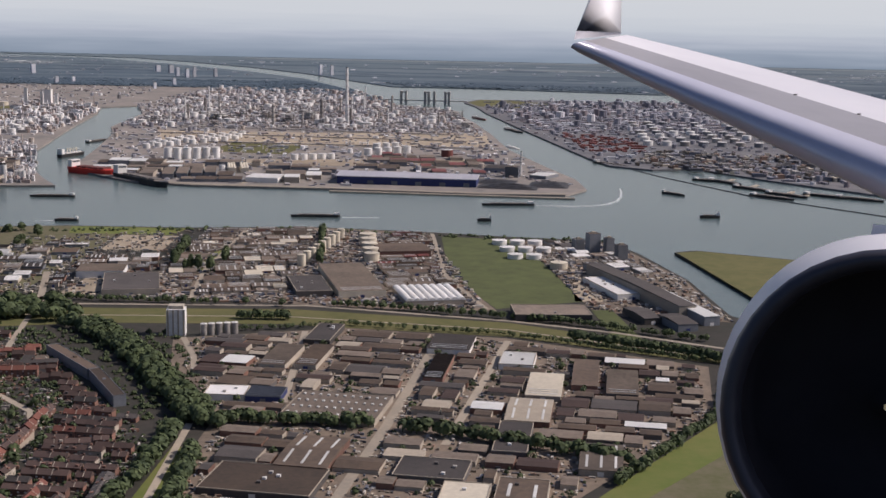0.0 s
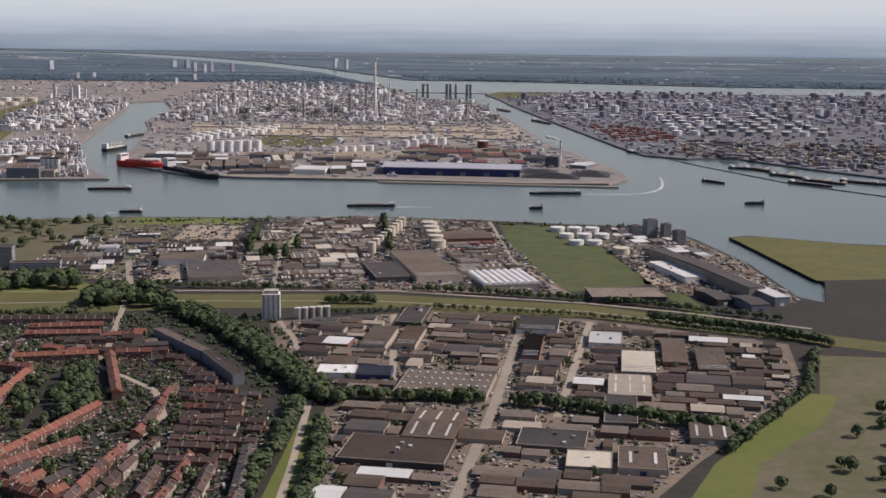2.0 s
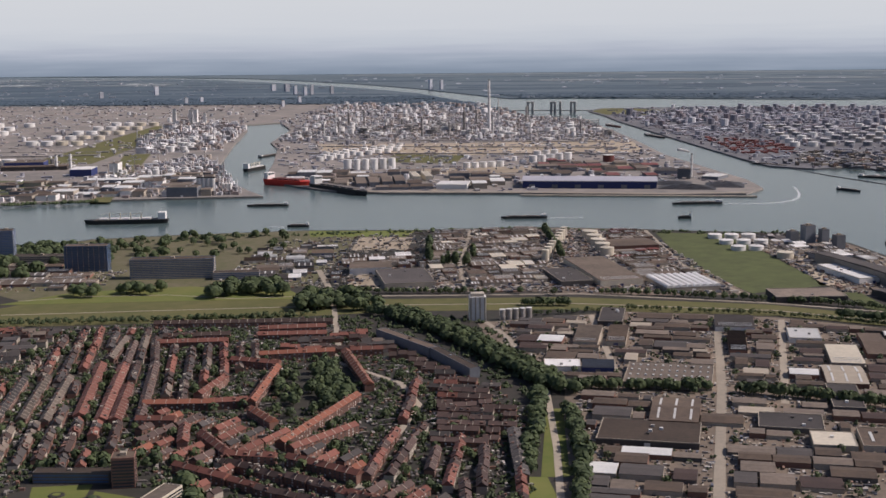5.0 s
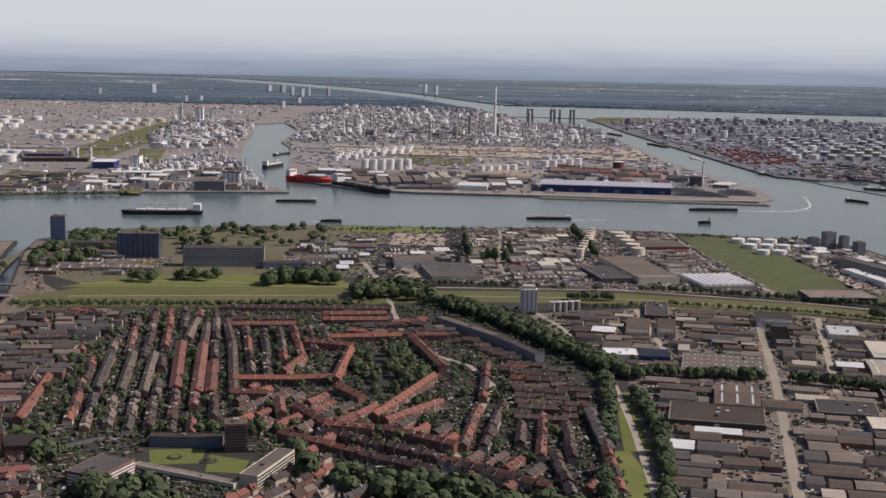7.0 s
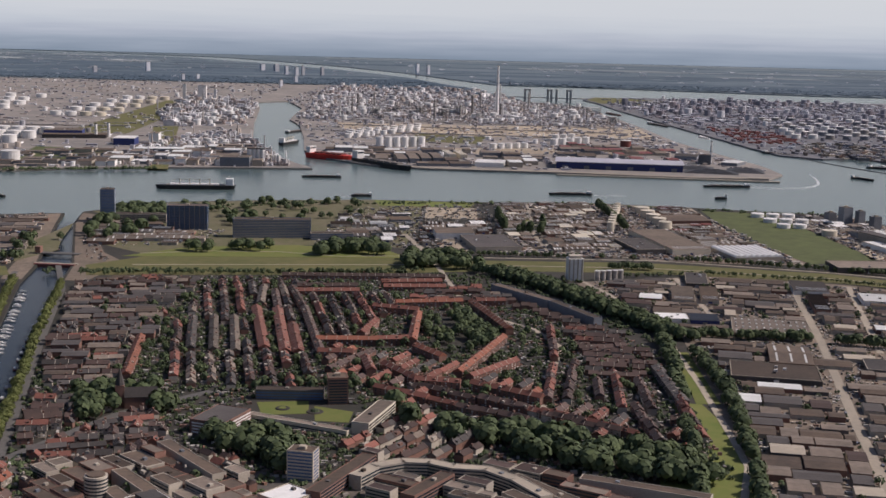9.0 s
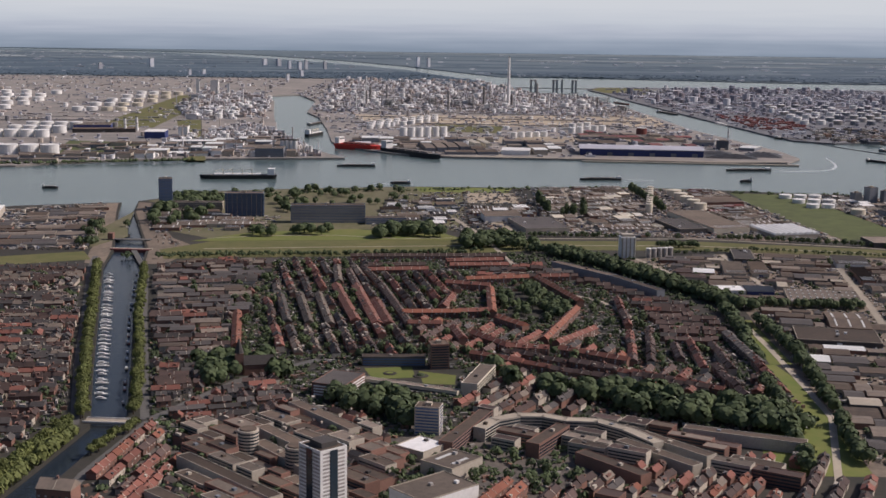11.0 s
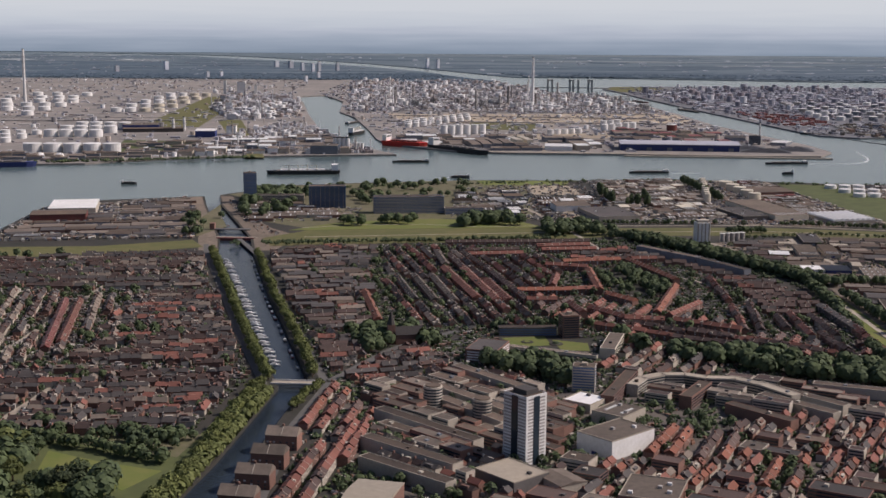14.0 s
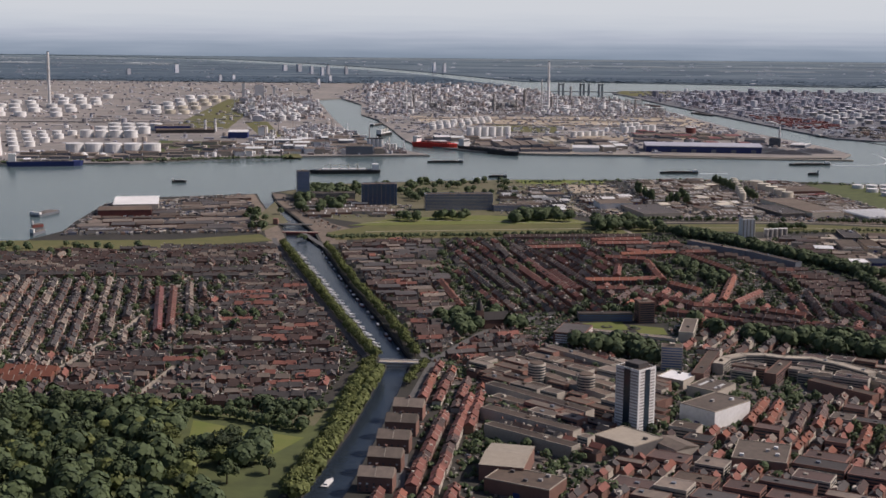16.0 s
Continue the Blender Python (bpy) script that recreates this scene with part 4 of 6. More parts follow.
fill_sheds([(-260, 660), (-255, 760), (-205, 790), (-200, 690), (-215, 650)], 8, 6, 14, (6, 14), ("greyroof", "tar", "white", "slate"), ("palewall", "greysteel"), 0.25, "works by the river")

# ---- offices by the park ----
block(-378, 712, 34, 8, 4, 5.5, "palewall", "long low office wing", "office building", group="offices by the park", fins=8)
block(-343, 690, 25, 9, 4, 15, "blueglass", "tall blue-grey glass office block", "office building", group="offices by the park", fins=8)
block(-287, 668, 47, 10, 6, 11, "blueglass", "long blue glass office slab with white storey bands", "office building", "palewall", group="offices by the park", fins=16)
block(-250, 664, 26, 8, 8, 4, "palewall", "low grey office wing", "office building", "blueglass", group="offices by the park")
block(-399, 712, 9, 9, 10, 21, "greysteel", "dark slender residential tower", "tower block", "blueglass", group="towers by the river")
fill_sheds([(-402, 610), (-408, 690), (-375, 720), (-330, 670), (-320, 640), (-350, 615)], 5, 10, 26, (7, 12), ("greyroof", "slate", "tar"), ("palewall", "brick"), 0.2, "works by the lock")

# ---- shipyard ----
shed(-510, 665, 30, 40, 10, 5, "multi", "palewall", "white", 0, "shipyard hall with white ridged roofs", group="shipyard halls")
shed(-510, 628, 34, 20, 10, 5, "gable", "rust", "tar", group="shipyard halls")
fill_sheds([(-532, 590), (-530, 620), (-445, 735), (-432, 700), (-412, 570), (-470, 545), (-530, 545)], 10, 8, 20, (6, 14), ("tar", "greyroof", "slate", "greyroof", "tar"), ("palewall", "brick", "greysteel"), 0.2, "shipyard halls")

# ---- industrial estate ----
shed(-61, 463, 13, 14, -4, 2.2, "saw", "bluesteel", "greysteel", label="blue hall with solar panels on its roof")
shed(-75.5, 464, 15, 13, -2, 2.2, "flat", "white", "white", 0, "hall with a pale white flat roof")
shed(-50, 372, 34, 24, -10, 2, "flat", "darkwall", "tar", label="large hall with a wide brown flat roof")
shed(-38, 397, 17, 30, -10, 2.4, "gable", "brick", "tar", 3, "brown hall with three long white roof lights")
shed(0, 384, 22, 18, -10, 2, "flat", "darkwall", "slate")
t = shed(-34, 448, 34, 32, -10, 1.9, "flat", "palewall", "greyroof", 0, "long hall with rows of small roof lights")
for j in range(4):
    for i in range(11):
        part("roof_light", Shape().box(-15.4 + i * 3, -14.6 + i * 3, -12 + j * 7.6, -10.6 + j * 7.6, 1.98, 2.35), M["skylight"], t)
shed(9.5, 363.1, 14.1, 15.9, -8, 2.2, "flat", "palewall", "cream", 0, "hall with a pale cream flat roof")
shed(34.1, 446.7, 15.6, 27.6, -8, 2.2, "gable", "brick", "concrete", 3, "tan-roofed hall with three roof lights")
shed(26.6, 415.7, 11.4, 32.3, -8, 2.2, "flat", "darkwall", "slate", 0, "hall with a dark grey flat roof")
shed(42.3, 479.6, 13.0, 31.4, -8, 2.2, "multi", "palewall", "cream", 3, "hall with cream ridged roofs")
shed(59.7, 498.5, 9.8, 39.3, -8, 2.2, "gable", "brick", "tar", 0, "large brown pitched hall")
shed(53.5, 397.0, 13.5, 26.1, -8, 2.2, "gable", "palewall", "greyroof", 3, "hall with long white roof lights")
shed(26.3, 364.6, 15.3, 20.8, -8, 2.2, "flat", "palewall", "tar", 2, "brown hall with square roof lights")
shed(72.3, 485.2, 11.8, 34.7, -8, 2.2, "multi", "darkwall", "greyroof", 2, "weathered hall with ridged roofs")
shed(34.2, 517.6, 14.0, 21.0, -8, 2.2, "flat", "white", "skylight", 0, "hall with a pale sheet roof")
shed(7.7, 542.6, 17.8, 26.2, -8, 2.2, "multi", "white", "slate", 3, "hall with dark roofs and white ridge lights")
shed(2.3, 503.9, 7.5, 37.1, -8, 2.2, "saw", "brick", "tar", 4, "brown sawtooth works hall")
shed(-61.6, 517.3, 10.8, 33.0, -8, 2.2, "multi", "palewall", "greyroof", 2, "ridged works hall with pale walls")
shed(-48.3, 517.8, 8.5, 33.0, -8, 2.2, "multi", "palewall", "tar", 3, "ridged works hall with pale walls")
shed(-47.7, 557.0, 11.5, 30.9, -8, 2.2, "flat", "darkwall", "slate", 0, "hall with a dark grey flat roof")
t = thing("silo_block", -112, 557, 0, 5, "tall white concrete silo block", "silo")
part("body", Shape().box(-4, 4, -3.5, 3.5, 0, 11.5), M["white"], t)
part("head", Shape().box(-3.2, 3.2, -2.5, 2.5, 11.5, 13), M["palewall"], t)
for i in range(4):
    part("rib", Shape().box(-3.6 + i * 2.2, -3.0 + i * 2.2, -3.75, -3.5, 0, 11.3), M["concrete"], t)
take(-112, 557, 8, 7, 5)
for i in range(5):
    tank(-100 + i * 3.2, 556 + i, 1.5, 5, "pipe", "small round grey steel silo", "small silos")
EST = [(-104, 548), (-40, 570), (30, 556), (108, 515), (98, 452), (45, 372), (4, 305), (-40, 215), (-84, 215), (-72, 436), (-98, 500)]
take(-43, 430, 66, 6, 0)
take(26, 413, 80, 6, -23)
fill_sheds(EST, -10, 5, 17, (4.5, 12), ("tar", "tar", "greyroof", "greyroof", "slate", "browntile", "tar", "greyroof", "concrete", "tar", "greyroof", "tar", "skylight", "slate", "browntile"), ("brick", "darkwall", "palewall", "palewall"), 0.08)


# ---- town centre ----
t = block(-246, 165, 9.5, 8.5, -49, 21.5, "white", "tall white residential tower with dark window stripes", "tower block", "pipe", group="town centre")
part("stripe", Shape().box(-1.3, 1.3, -4.4, -4.31, 0, 21.3), M["glass"], t, "dark blue-grey glazed stripe")
part("stripe", Shape().box(4.79, 4.88, -1.2, 1.2, 0, 21.3), M["glass"], t, "dark blue-grey glazed stripe")
part("plant_room", Shape().box(-2.5, 3, -2.5, 2.5, 21.6, 23), M["darkwall"], t)
shed(-251, 146, 16, 14, -49, 4, "flat", "darkwall", "concrete", 0, "low podium building with a pale flat roof", "town centre", "podium")
shed(-237, 143, 12, 9, -60, 3, "gable", "palewall", "greyroof", 0, group="town centre", category="hall")
shed(-290, 125, 13, 20, -14, 5, "gable", "brick", "concrete", 0, "theatre hall with a pale ridged roof", "town centre", "theatre")
shed(-286, 108, 20, 12, -30, 4, "flat", "brick", "tar", 0, group="town centre", category="hall")
shed(-217, 177, 14, 20, -48, 6, "flat", "white", "greyroof", 0, "white civic building with a grey flat roof", "town centre", "civic building")
shed(-221, 221, 11, 12, -38, 3, "flat", "palewall", "white", 0, "low hall with a bright white roof", "town centre", "hall")
shed(-212, 205, 12, 14, -40, 4, "flat", "palewall", "greyroof", 2, group="town centre", category="hall")
shed(-213, 132, 16, 18, -20, 4, "flat", "brick", "greyroof", 0, group="town centre", category="hall")
block(-219, 242, 8, 6, -12, 9, "palewall", "white eight-storey hotel block with blue window bands", "hotel", "blueglass", group="town centre")
for x, y, l, a, h in ((-280, 165, 38, 137, 4), (-281, 148, 34, 138, 4), (-275, 190, 46, 133, 4), (-259, 219, 40, 128, 4), (-260, 206, 34, 127, 4), (-253, 247, 36, 128, 4), (-207, 237, 36, 68, 4), (-182, 228, 22, 60, 4.5),
                      (-120, 233, 38, 158, 3.5), (-150, 215, 30, 130, 3.5), (-165, 205, 26, 130, 3.5), (-146, 226, 36, 130, 3.5)):
    block(x, y, l, 4.6, a, h, rnd.choice(("palewall", "brick", "palewall")), "long slab of flats with a flat roof and window bands", "apartment block", group="slabs of flats")
for x, y in ((-273, 217), (-257, 202)):
    t = thing("round_tower", x, y, 0, 0, "grey round tower block of flats", "tower block", "round towers")
    part("wall", Shape().tube(0, 0, 0, 8.5, 3.2, n=20), M["palewall"], t)
    for k in range(8):
        part("window_band", Shape().tube(0, 0, 0.4 + k, 0.85 + k, 3.26, n=20), M["glass"], t)
    part("roof", Shape().tube(0, 0, 8.5, 8.9, 2.6, n=20), M["tar"], t)
    take(x, y, 7, 7, 0)
block(-216, 321, 7, 7, 10, 9.5, "brick", "orange brick tower block", "tower block", group="town centre")
block(-233, 324, 24, 5, 1, 3.4, "darkwall", "dark blue-grey slab of flats behind the lawn", "apartment block", "blueglass", group="slabs of flats")
block(-226, 291, 38, 3.4, -24.5, 1.8, "cream", "long low yellow-brick school wing", "school", roof="greyroof", group="school")
block(-201.5, 296, 27, 6, 74, 4.4, "cream", "yellow-brick school building with a flat roof", "school", roof="greyroof", group="school")
block(-251.3, 288, 18, 12.5, 70, 4.6, "brick", "red brick office with white window bands and a dark roof", "office building", "white", "slate", group="town centre")
t = thing("flower_bed", -234, 311, 0.12, 0, "round flower bed of brown soil in a lawn", "flower bed", "flower beds")
part("soil", Shape().tube(0, 0, 0, 0.25, 2.6, 2.3, n=18), M["soil"], t)
part("centre_lawn", Shape().tube(0, 0, 0.2, 0.34, 1.3, n=18), M["grass"], t)
t = thing("flower_bed", -222.5, 308, 0.12, 0, "round flower bed with dark shrubs in a lawn", "flower bed", "flower beds")
part("soil", Shape().tube(0, 0, 0, 0.25, 3.0, 2.7, n=18), M["soil"], t)
part("shrub", Shape().tube(0, 0, 0.2, 0.9, 1.8, 1.2, n=9, cap=0.3), M["leaf"], t)
CURVE = [(-203, 234), (-198, 243), (-190, 248), (-182, 248), (-175, 244), (-165, 243), (-157, 235), (-149, 222)]
for (x0, y0), (x1, y1) in zip(CURVE, CURVE[1:]):
    block((x0 + x1) / 2, (y0 + y1) / 2, math.hypot(x1 - x0, y1 - y0) + 0.6, 4.2, math.degrees(math.atan2(y1 - y0, x1 - x0)), 4.2, "palewall", "section of a curved block of flats with a pale roof", "apartment block", roof="concrete", group="curved block")
for x, y, l, a in ((-202, 180, 30, 65), (-197, 178, 28, 66), (-189, 174, 28, 66), (-183, 172, 26, 66), (-176, 150, 26, 66), (-168, 150, 26, 66)):
    street(x, y, l, 3.2, a, 2.4, 1.3, "brick", "orange", group="orange-roofed rows")
for i in range(5):
    x, y = -322 - 2.2 * i, 178 - 17 * i
    t = terrace(x + 3, y, 10, 6, -10, 4.6, 2.2, "brick", "greyroof", "tall brick warehouse house by the canal with a pale hipped roof", "canal warehouses", False)
street(-305, 150, 90, 3.2, 81, 2.6, 1.2, "palewall", "redtile", group="street fronts")
street(-297, 180, 40, 3.2, 81, 2.6, 1.2, "brick", "redtile", group="street fronts")
street(-313, 140, 70, 3.2, 81, 2.6, 1.2, "brick", "redtile", group="street fronts")
t = thing("church", -285, 309, 0, 12, "dark brick church with a pointed tower", "church")
part("nave", Shape().box(-3, 8, -2.5, 2.5, 0, 4), M["brick"], t)
part("roof", Shape().gable(-3, 8.1, -2.5, 2.5, 4.02, 7, 0.2), M["slate"], t)
part("tower", Shape().box(-6, -3, -1.5, 1.5, 0, 8), M["brick"], t)
part("spire", Shape().tube(-4.5, 0, 8, 9, 1.7, 1.5, n=8, cap=5), M["slate"], t)
take(-284, 309, 15, 6, 12)
CENTRE = dict(group="town centre buildings", tall=(2.6, 4.6), flats=True)
fill_sheds([(-300, 245), (-262, 262), (-240, 255), (-222, 212), (-232, 170), (-262, 130), (-290, 160)], -45, 6, 15, (4, 6.5), ("tar", "greyroof", "tar"), ("brick", "palewall", "brick"), 0.1, **CENTRE)
fill_sheds([(-235, 165), (-205, 160), (-180, 195), (-160, 200), (-140, 160), (-150, 60), (-280, 60), (-275, 100)], -30, 7, 18, (4.5, 9), ("tar", "greyroof", "browntile", "slate"), ("brick", "palewall", "brick"), 0.42, **CENTRE)
fill_sheds([(-212, 262), (-160, 256), (-100, 235), (-110, 190), (-150, 200), (-200, 220)], -30, 7, 16, (4, 7), ("tar", "greyroof", "browntile"), ("brick", "palewall"), 0.3, **CENTRE)

# ---- houses ----
DULL = ("browntile", "slate", "greyroof", "browntile", "slate")
RED, BROWN, MIX = ("redtile", "redtile", "orange"), ("browntile", "browntile", "slate", "redtile"), ("browntile", "redtile", "slate", "greyroof")
QUARTER = ((-202, 464, 22, 163), (-192, 429, 52, 89), (-164, 384, 62, 72), (-159, 455, 57, 106), (-185, 386, 20, 124), (-212, 426, 27, 80), (-201, 405, 14, 12), (-219, 402, 26, 4), (-222, 381, 14, 0), (-187, 479, 32, 12),
           (-158, 485, 14, 8), (-208, 364, 20, 101), (-195, 354, 26, 122), (-181, 342, 17, 171), (-160, 362, 32, 55), (-156, 332, 30, 146))
for x, y, l, a in QUARTER:
    terrace(x, y, l, 3.6, a, 3.0, 1.3, "brick", rnd.choice(("orange", "redtile", "redtile")), "red brick housing court wing with a red tiled roof", "red brick court")
LONG = ((-249, 421, 80, 100, "redtile"), (-241, 405, 48, 100, "redtile"), (-236, 423, 84, 101, "browntile"), (-259, 480, 38, 100, "browntile"), (-250, 487, 44, 104, "browntile"), (-267, 489, 39, 96, "greyroof"),
        (-258.5, 424, 76, 101, "redtile"), (-267, 410, 62, 100, "greyroof"), (-276, 411, 60, 100, "greyroof"), (-285, 410, 56, 100, "slate"), (-238, 514, 30, 8, "browntile"), (-197, 530, 31, 10, "redtile"), (-195, 517, 31, 6, "redtile"),
        (-237, 502, 31, 8, "redtile"), (-222, 541, 84, 4, "browntile"), (-300, 371, 60, 98, "orange"))
for x, y, l, a, r in LONG:
    terrace(x, y, l, 4.3 if r == "redtile" else 3.5, a, 2.3, 1.3, "brick", r, group="long rows")
STREET = ((-139, 349, 50, 84), (-131, 351, 54, 82), (-134, 412, 56, 88), (-122, 340, 22, 87), (-106, 334, 40, 89), (-115, 340, 50, 87), (-110, 300, 40, 95), (-94, 307, 44, 91), (-114, 403, 20, 10), (-113, 387, 20, 171),
          (-115, 421, 20, 170), (-118, 437, 17, 166), (-113, 395, 20, 170), (-114, 412, 20, 172), (-139, 304, 60, 143), (-177, 316, 64, 147), (-132, 297, 30, 146), (-170, 325, 50, 147))
for x, y, l, a in STREET:
    street(x, y, l, 3.2, a, 2.4, 1.2, rnd.choice(("brick", "palewall")), rnd.choice(("redtile", "browntile", "browntile")))
terrace(-95, 347, 48, 4, 93, 3, 0.8, "darkwall", "slate", "long dark row with a grey roof beside the road", "street fronts")
block(-142, 501, 44, 5, 126, 4, "greysteel", "long grey block of flats with pale window bays", "apartment block", group="grey blocks")
block(-120, 466, 40, 4.5, 117, 4, "greysteel", "long grey block of flats with pale window bays", "apartment block", group="grey blocks")
COURT = [(-186, 408), (-189, 452), (-172, 468), (-163, 445), (-152, 418), (-168, 396)]
wood(COURT, 55, 1.0, group="court garden")
take(-172, 432, 26, 56, 0)
fill_rows([(-340, 255), (-310, 250), (-285, 200), (-300, 180), (-322, 190)], 81, 6.5, 7, 16, RED + BROWN, ("brick", "palewall"), w=3.0)
fill_rows([(-330, 120), (-300, 105), (-290, 60), (-340, 60)], 81, 6.5, 7, 16, RED, w=3.0)
fill_rows([(-312, 262), (-328, 320), (-310, 325), (-275, 300), (-262, 268), (-285, 225)], 15, 6.2, 5, 12, BROWN + DULL + ("redtile",), ("brick", "palewall"), w=3.0, jitter=1.2, twist=14)
fill_rows([(-232, 400), (-165, 372), (-130, 330), (-100, 300), (-96, 262), (-140, 290), (-190, 322), (-225, 345)], 65, 7.2, 12, 26, RED + BROWN)
fill_rows([(-150, 500), (-102, 438), (-92, 405), (-92, 280), (-122, 290), (-130, 440)], -6, 6.8, 12, 26, BROWN)
fill_sheds([(-362, 505), (-345, 530), (-300, 528), (-298, 400), (-300, 335), (-325, 330), (-345, 400)], 8, 6, 15, (4, 8), ("tar", "greyroof", "slate", "slate", "greyroof"), ("brick", "palewall"), 0.5, tall=(1.8, 3.2), single=False)
fill_rows([(-368, 500), (-345, 530), (-302, 526), (-300, 400), (-298, 330), (-322, 325), (-345, 400)], 12, 6.5, 6, 18, DULL + ("redtile",), ("brick", "palewall"), w=3.2, jitter=1.0, twist=8)
fill_rows([(-300, 528), (-262, 535), (-205, 500), (-200, 470), (-232, 330), (-284, 335), (-296, 400)], 101, 7.2, 14, 40, MIX)
fill_rows([(-205, 545), (-178, 548), (-150, 515), (-130, 470), (-165, 480), (-195, 482)], 6, 6.8, 14, 36, BROWN)
terrace(-432, 335, 90, 3.2, 100, 2.2, 1.2, "brick", "rust", "row of houses with a deep red roof", "long rows")
terrace(-427, 340, 80, 3.2, 99, 2.2, 1.2, "brick", "redtile", group="long rows")
for x, y, l in ((-458, 228, 20), (-458, 221, 20), (-460, 214, 18)):
    terrace(x, y, l, 4, -8, 2.6, 1.6, "brick", "orange", "row of villas with bright orange roofs", "orange-roofed rows")
fill_rows([(-345, 235), (-350, 190), (-385, 186), (-445, 200), (-445, 255), (-400, 268), (-344, 262)], 3, 6.2, 7, 20, DULL + ("redtile",), ("brick", "palewall"), w=3.0, jitter=1.0, twist=9)
fill_rows([(-415, 275), (-412, 400), (-520, 410), (-520, 230), (-470, 250)], 99, 6.6, 14, 40, DULL, ("brick", "palewall", "palewall"), w=3.2, single=False)
fill_rows([(-412, 272), (-412, 400), (-372, 400), (-350, 310), (-346, 268)], 4, 6.4, 10, 26, DULL + ("redtile",), ("brick", "palewall"), w=3.0, single=False, twist=7, jitter=1.0)
fill_rows([(-560, 410), (-560, 470), (-460, 498), (-398, 508), (-376, 405)], 4, 6.8, 9, 26, DULL, ("brick", "palewall"), w=3.2, single=False, twist=4)
fill_rows([(-525, 230), (-525, 410), (-565, 470), (-800, 430), (-800, 200)], 96, 7.6, 16, 40, DULL + ("redtile",), ("brick", "palewall"), w=3.4, single=False)
fill_rows([(-470, 205), (-470, 60), (-700, 60), (-700, 200)], 90, 8, 16, 40, DULL, ("brick",), single=False)
fill_rows([(-290, 100), (-160, 95), (-120, 220), (-90, 230), (-80, -40), (-280, -40)], 66, 7.5, 14, 30, RED + BROWN, ("brick", "palewall"), single=False)
fill_rows([(-210, 320), (-185, 320), (-160, 262), (-190, 255), (-212, 262)], 60, 7, 8, 16, BROWN, ("palewall", "brick"), single=False)

# small houses in the gaps that the larger rows leave
SMALL = DULL + ("browntile", "slate", "redtile")
fill_rows([(-300, 245), (-262, 262), (-240, 255), (-222, 212), (-232, 170), (-262, 130), (-290, 160)], -45, 4.6, 4, 9, SMALL, ("brick", "palewall"), w=2.8, h=2.4, skip=0.15, single=False)
fill_rows([(-235, 165), (-205, 160), (-180, 195), (-150, 215), (-120, 225), (-120, 60), (-285, 60), (-275, 110)], 60, 4.8, 4, 12, BROWN + ("redtile", "orange"), ("brick", "palewall"), w=2.9, h=2.4, skip=0.1, single=False)
fill_rows([(-345, 235), (-350, 186), (-385, 187), (-470, 196), (-470, 255), (-400, 268), (-344, 262)], 95, 4.8, 3.5, 9, SMALL, ("brick", "palewall"), w=2.8, skip=0.1, single=False)
fill_rows([(-412, 272), (-412, 400), (-372, 400), (-350, 310), (-346, 268)], 100, 5.0, 3.5, 9, SMALL, ("brick", "palewall"), w=2.8, skip=0.25, single=False)
fill_rows([(-312, 262), (-328, 320), (-310, 325), (-275, 300), (-262, 268), (-285, 225)], 80, 4.8, 3.5, 9, SMALL, ("brick", "palewall"), w=2.8, skip=0.2, single=False)
fill_rows([(-368, 500), (-345, 530), (-300, 400), (-298, 330), (-322, 325), (-345, 400)], 100, 5.0, 3.5, 9, SMALL, ("brick", "palewall"), w=2.8, skip=0.3, single=False)

# ---- trees ----
LIME_LABEL = "light green lime tree along the canal quay"
tree_line([(-394, 512), (-368, 401), (-349, 319), (-332, 250)], 2.2, 0.95, LIMES, 0.6, "canal limes", LIME_LABEL, True, True)
tree_line([(-368, 505), (-347, 400), (-329, 319), (-316, 256)], 2.6, 0.9, LIMES, 0.6, "canal limes", LIME_LABEL, True, True)
tree_line([(-334, 240), (-342, 165), (-352, 100)], 1.9, 1.1, LIMES, 1.2, "canal limes", LIME_LABEL, True, True)
tree_line([(-330, 235), (-339, 165), (-349, 100)], 2.6, 0.9, LIMES, 0.6, "canal limes", LIME_LABEL, False, True)
tree_line([(-313, 245), (-321, 215)], 2.5, 0.8, LIMES, 1.0, "canal limes", LIME_LABEL, True, True)
wood([(-455, 182), (-392, 176), (-388, 150), (-352, 140), (-366, 102), (-480, 102), (-480, 180)], 90, 1.45, TREES + LIMES[:1], "town park", single=True)
wood([(-455, 182), (-392, 176), (-388, 150), (-352, 140), (-366, 102), (-375, 60), (-490, 60), (-490, 190)], 170, 1.5, TREES, "town park")
wood([(-455, 182), (-392, 176), (-388, 150), (-352, 140), (-366, 102), (-480, 102), (-480, 180)], 45, 1.3, LIMES, "town park")
wood([(-392, 186), (-352, 168), (-347, 188), (-392, 199)], 34, 0.9, group="park edge")
wood([(-482, 192), (-392, 186), (-392, 199), (-482, 205)], 50, 0.9, group="park edge")
tree_line([(-480, 190), (-440, 187), (-392, 182), (-352, 162)], 1.7, 0.85, TREES, 1.2, "park edge")
patch("grass_park_lawn", [(-390, 174), (-372, 164), (-352, 156), (-360, 140), (-388, 152)], "grass", "green clearing in the town park")
tree_line([(-155, 566), (-128, 530), (-102, 478), (-84, 440), (-76, 425)], 0.55, 1.1, TREES, 5.0, "tree belt")
tree_line([(-165, 572), (-140, 545), (-110, 500)], 1.8, 1.0, TREES, 4.0, "tree belt")
tree_line([(-76, 431), (-46, 431), (-21, 429)], 1.5, 1.0, TREES, 1.7, "estate avenue", anywhere=True)
tree_line([(-11, 427), (10, 420), (38, 407), (62, 396)], 1.5, 1.0, TREES, 1.7, "estate avenue", anywhere=True)
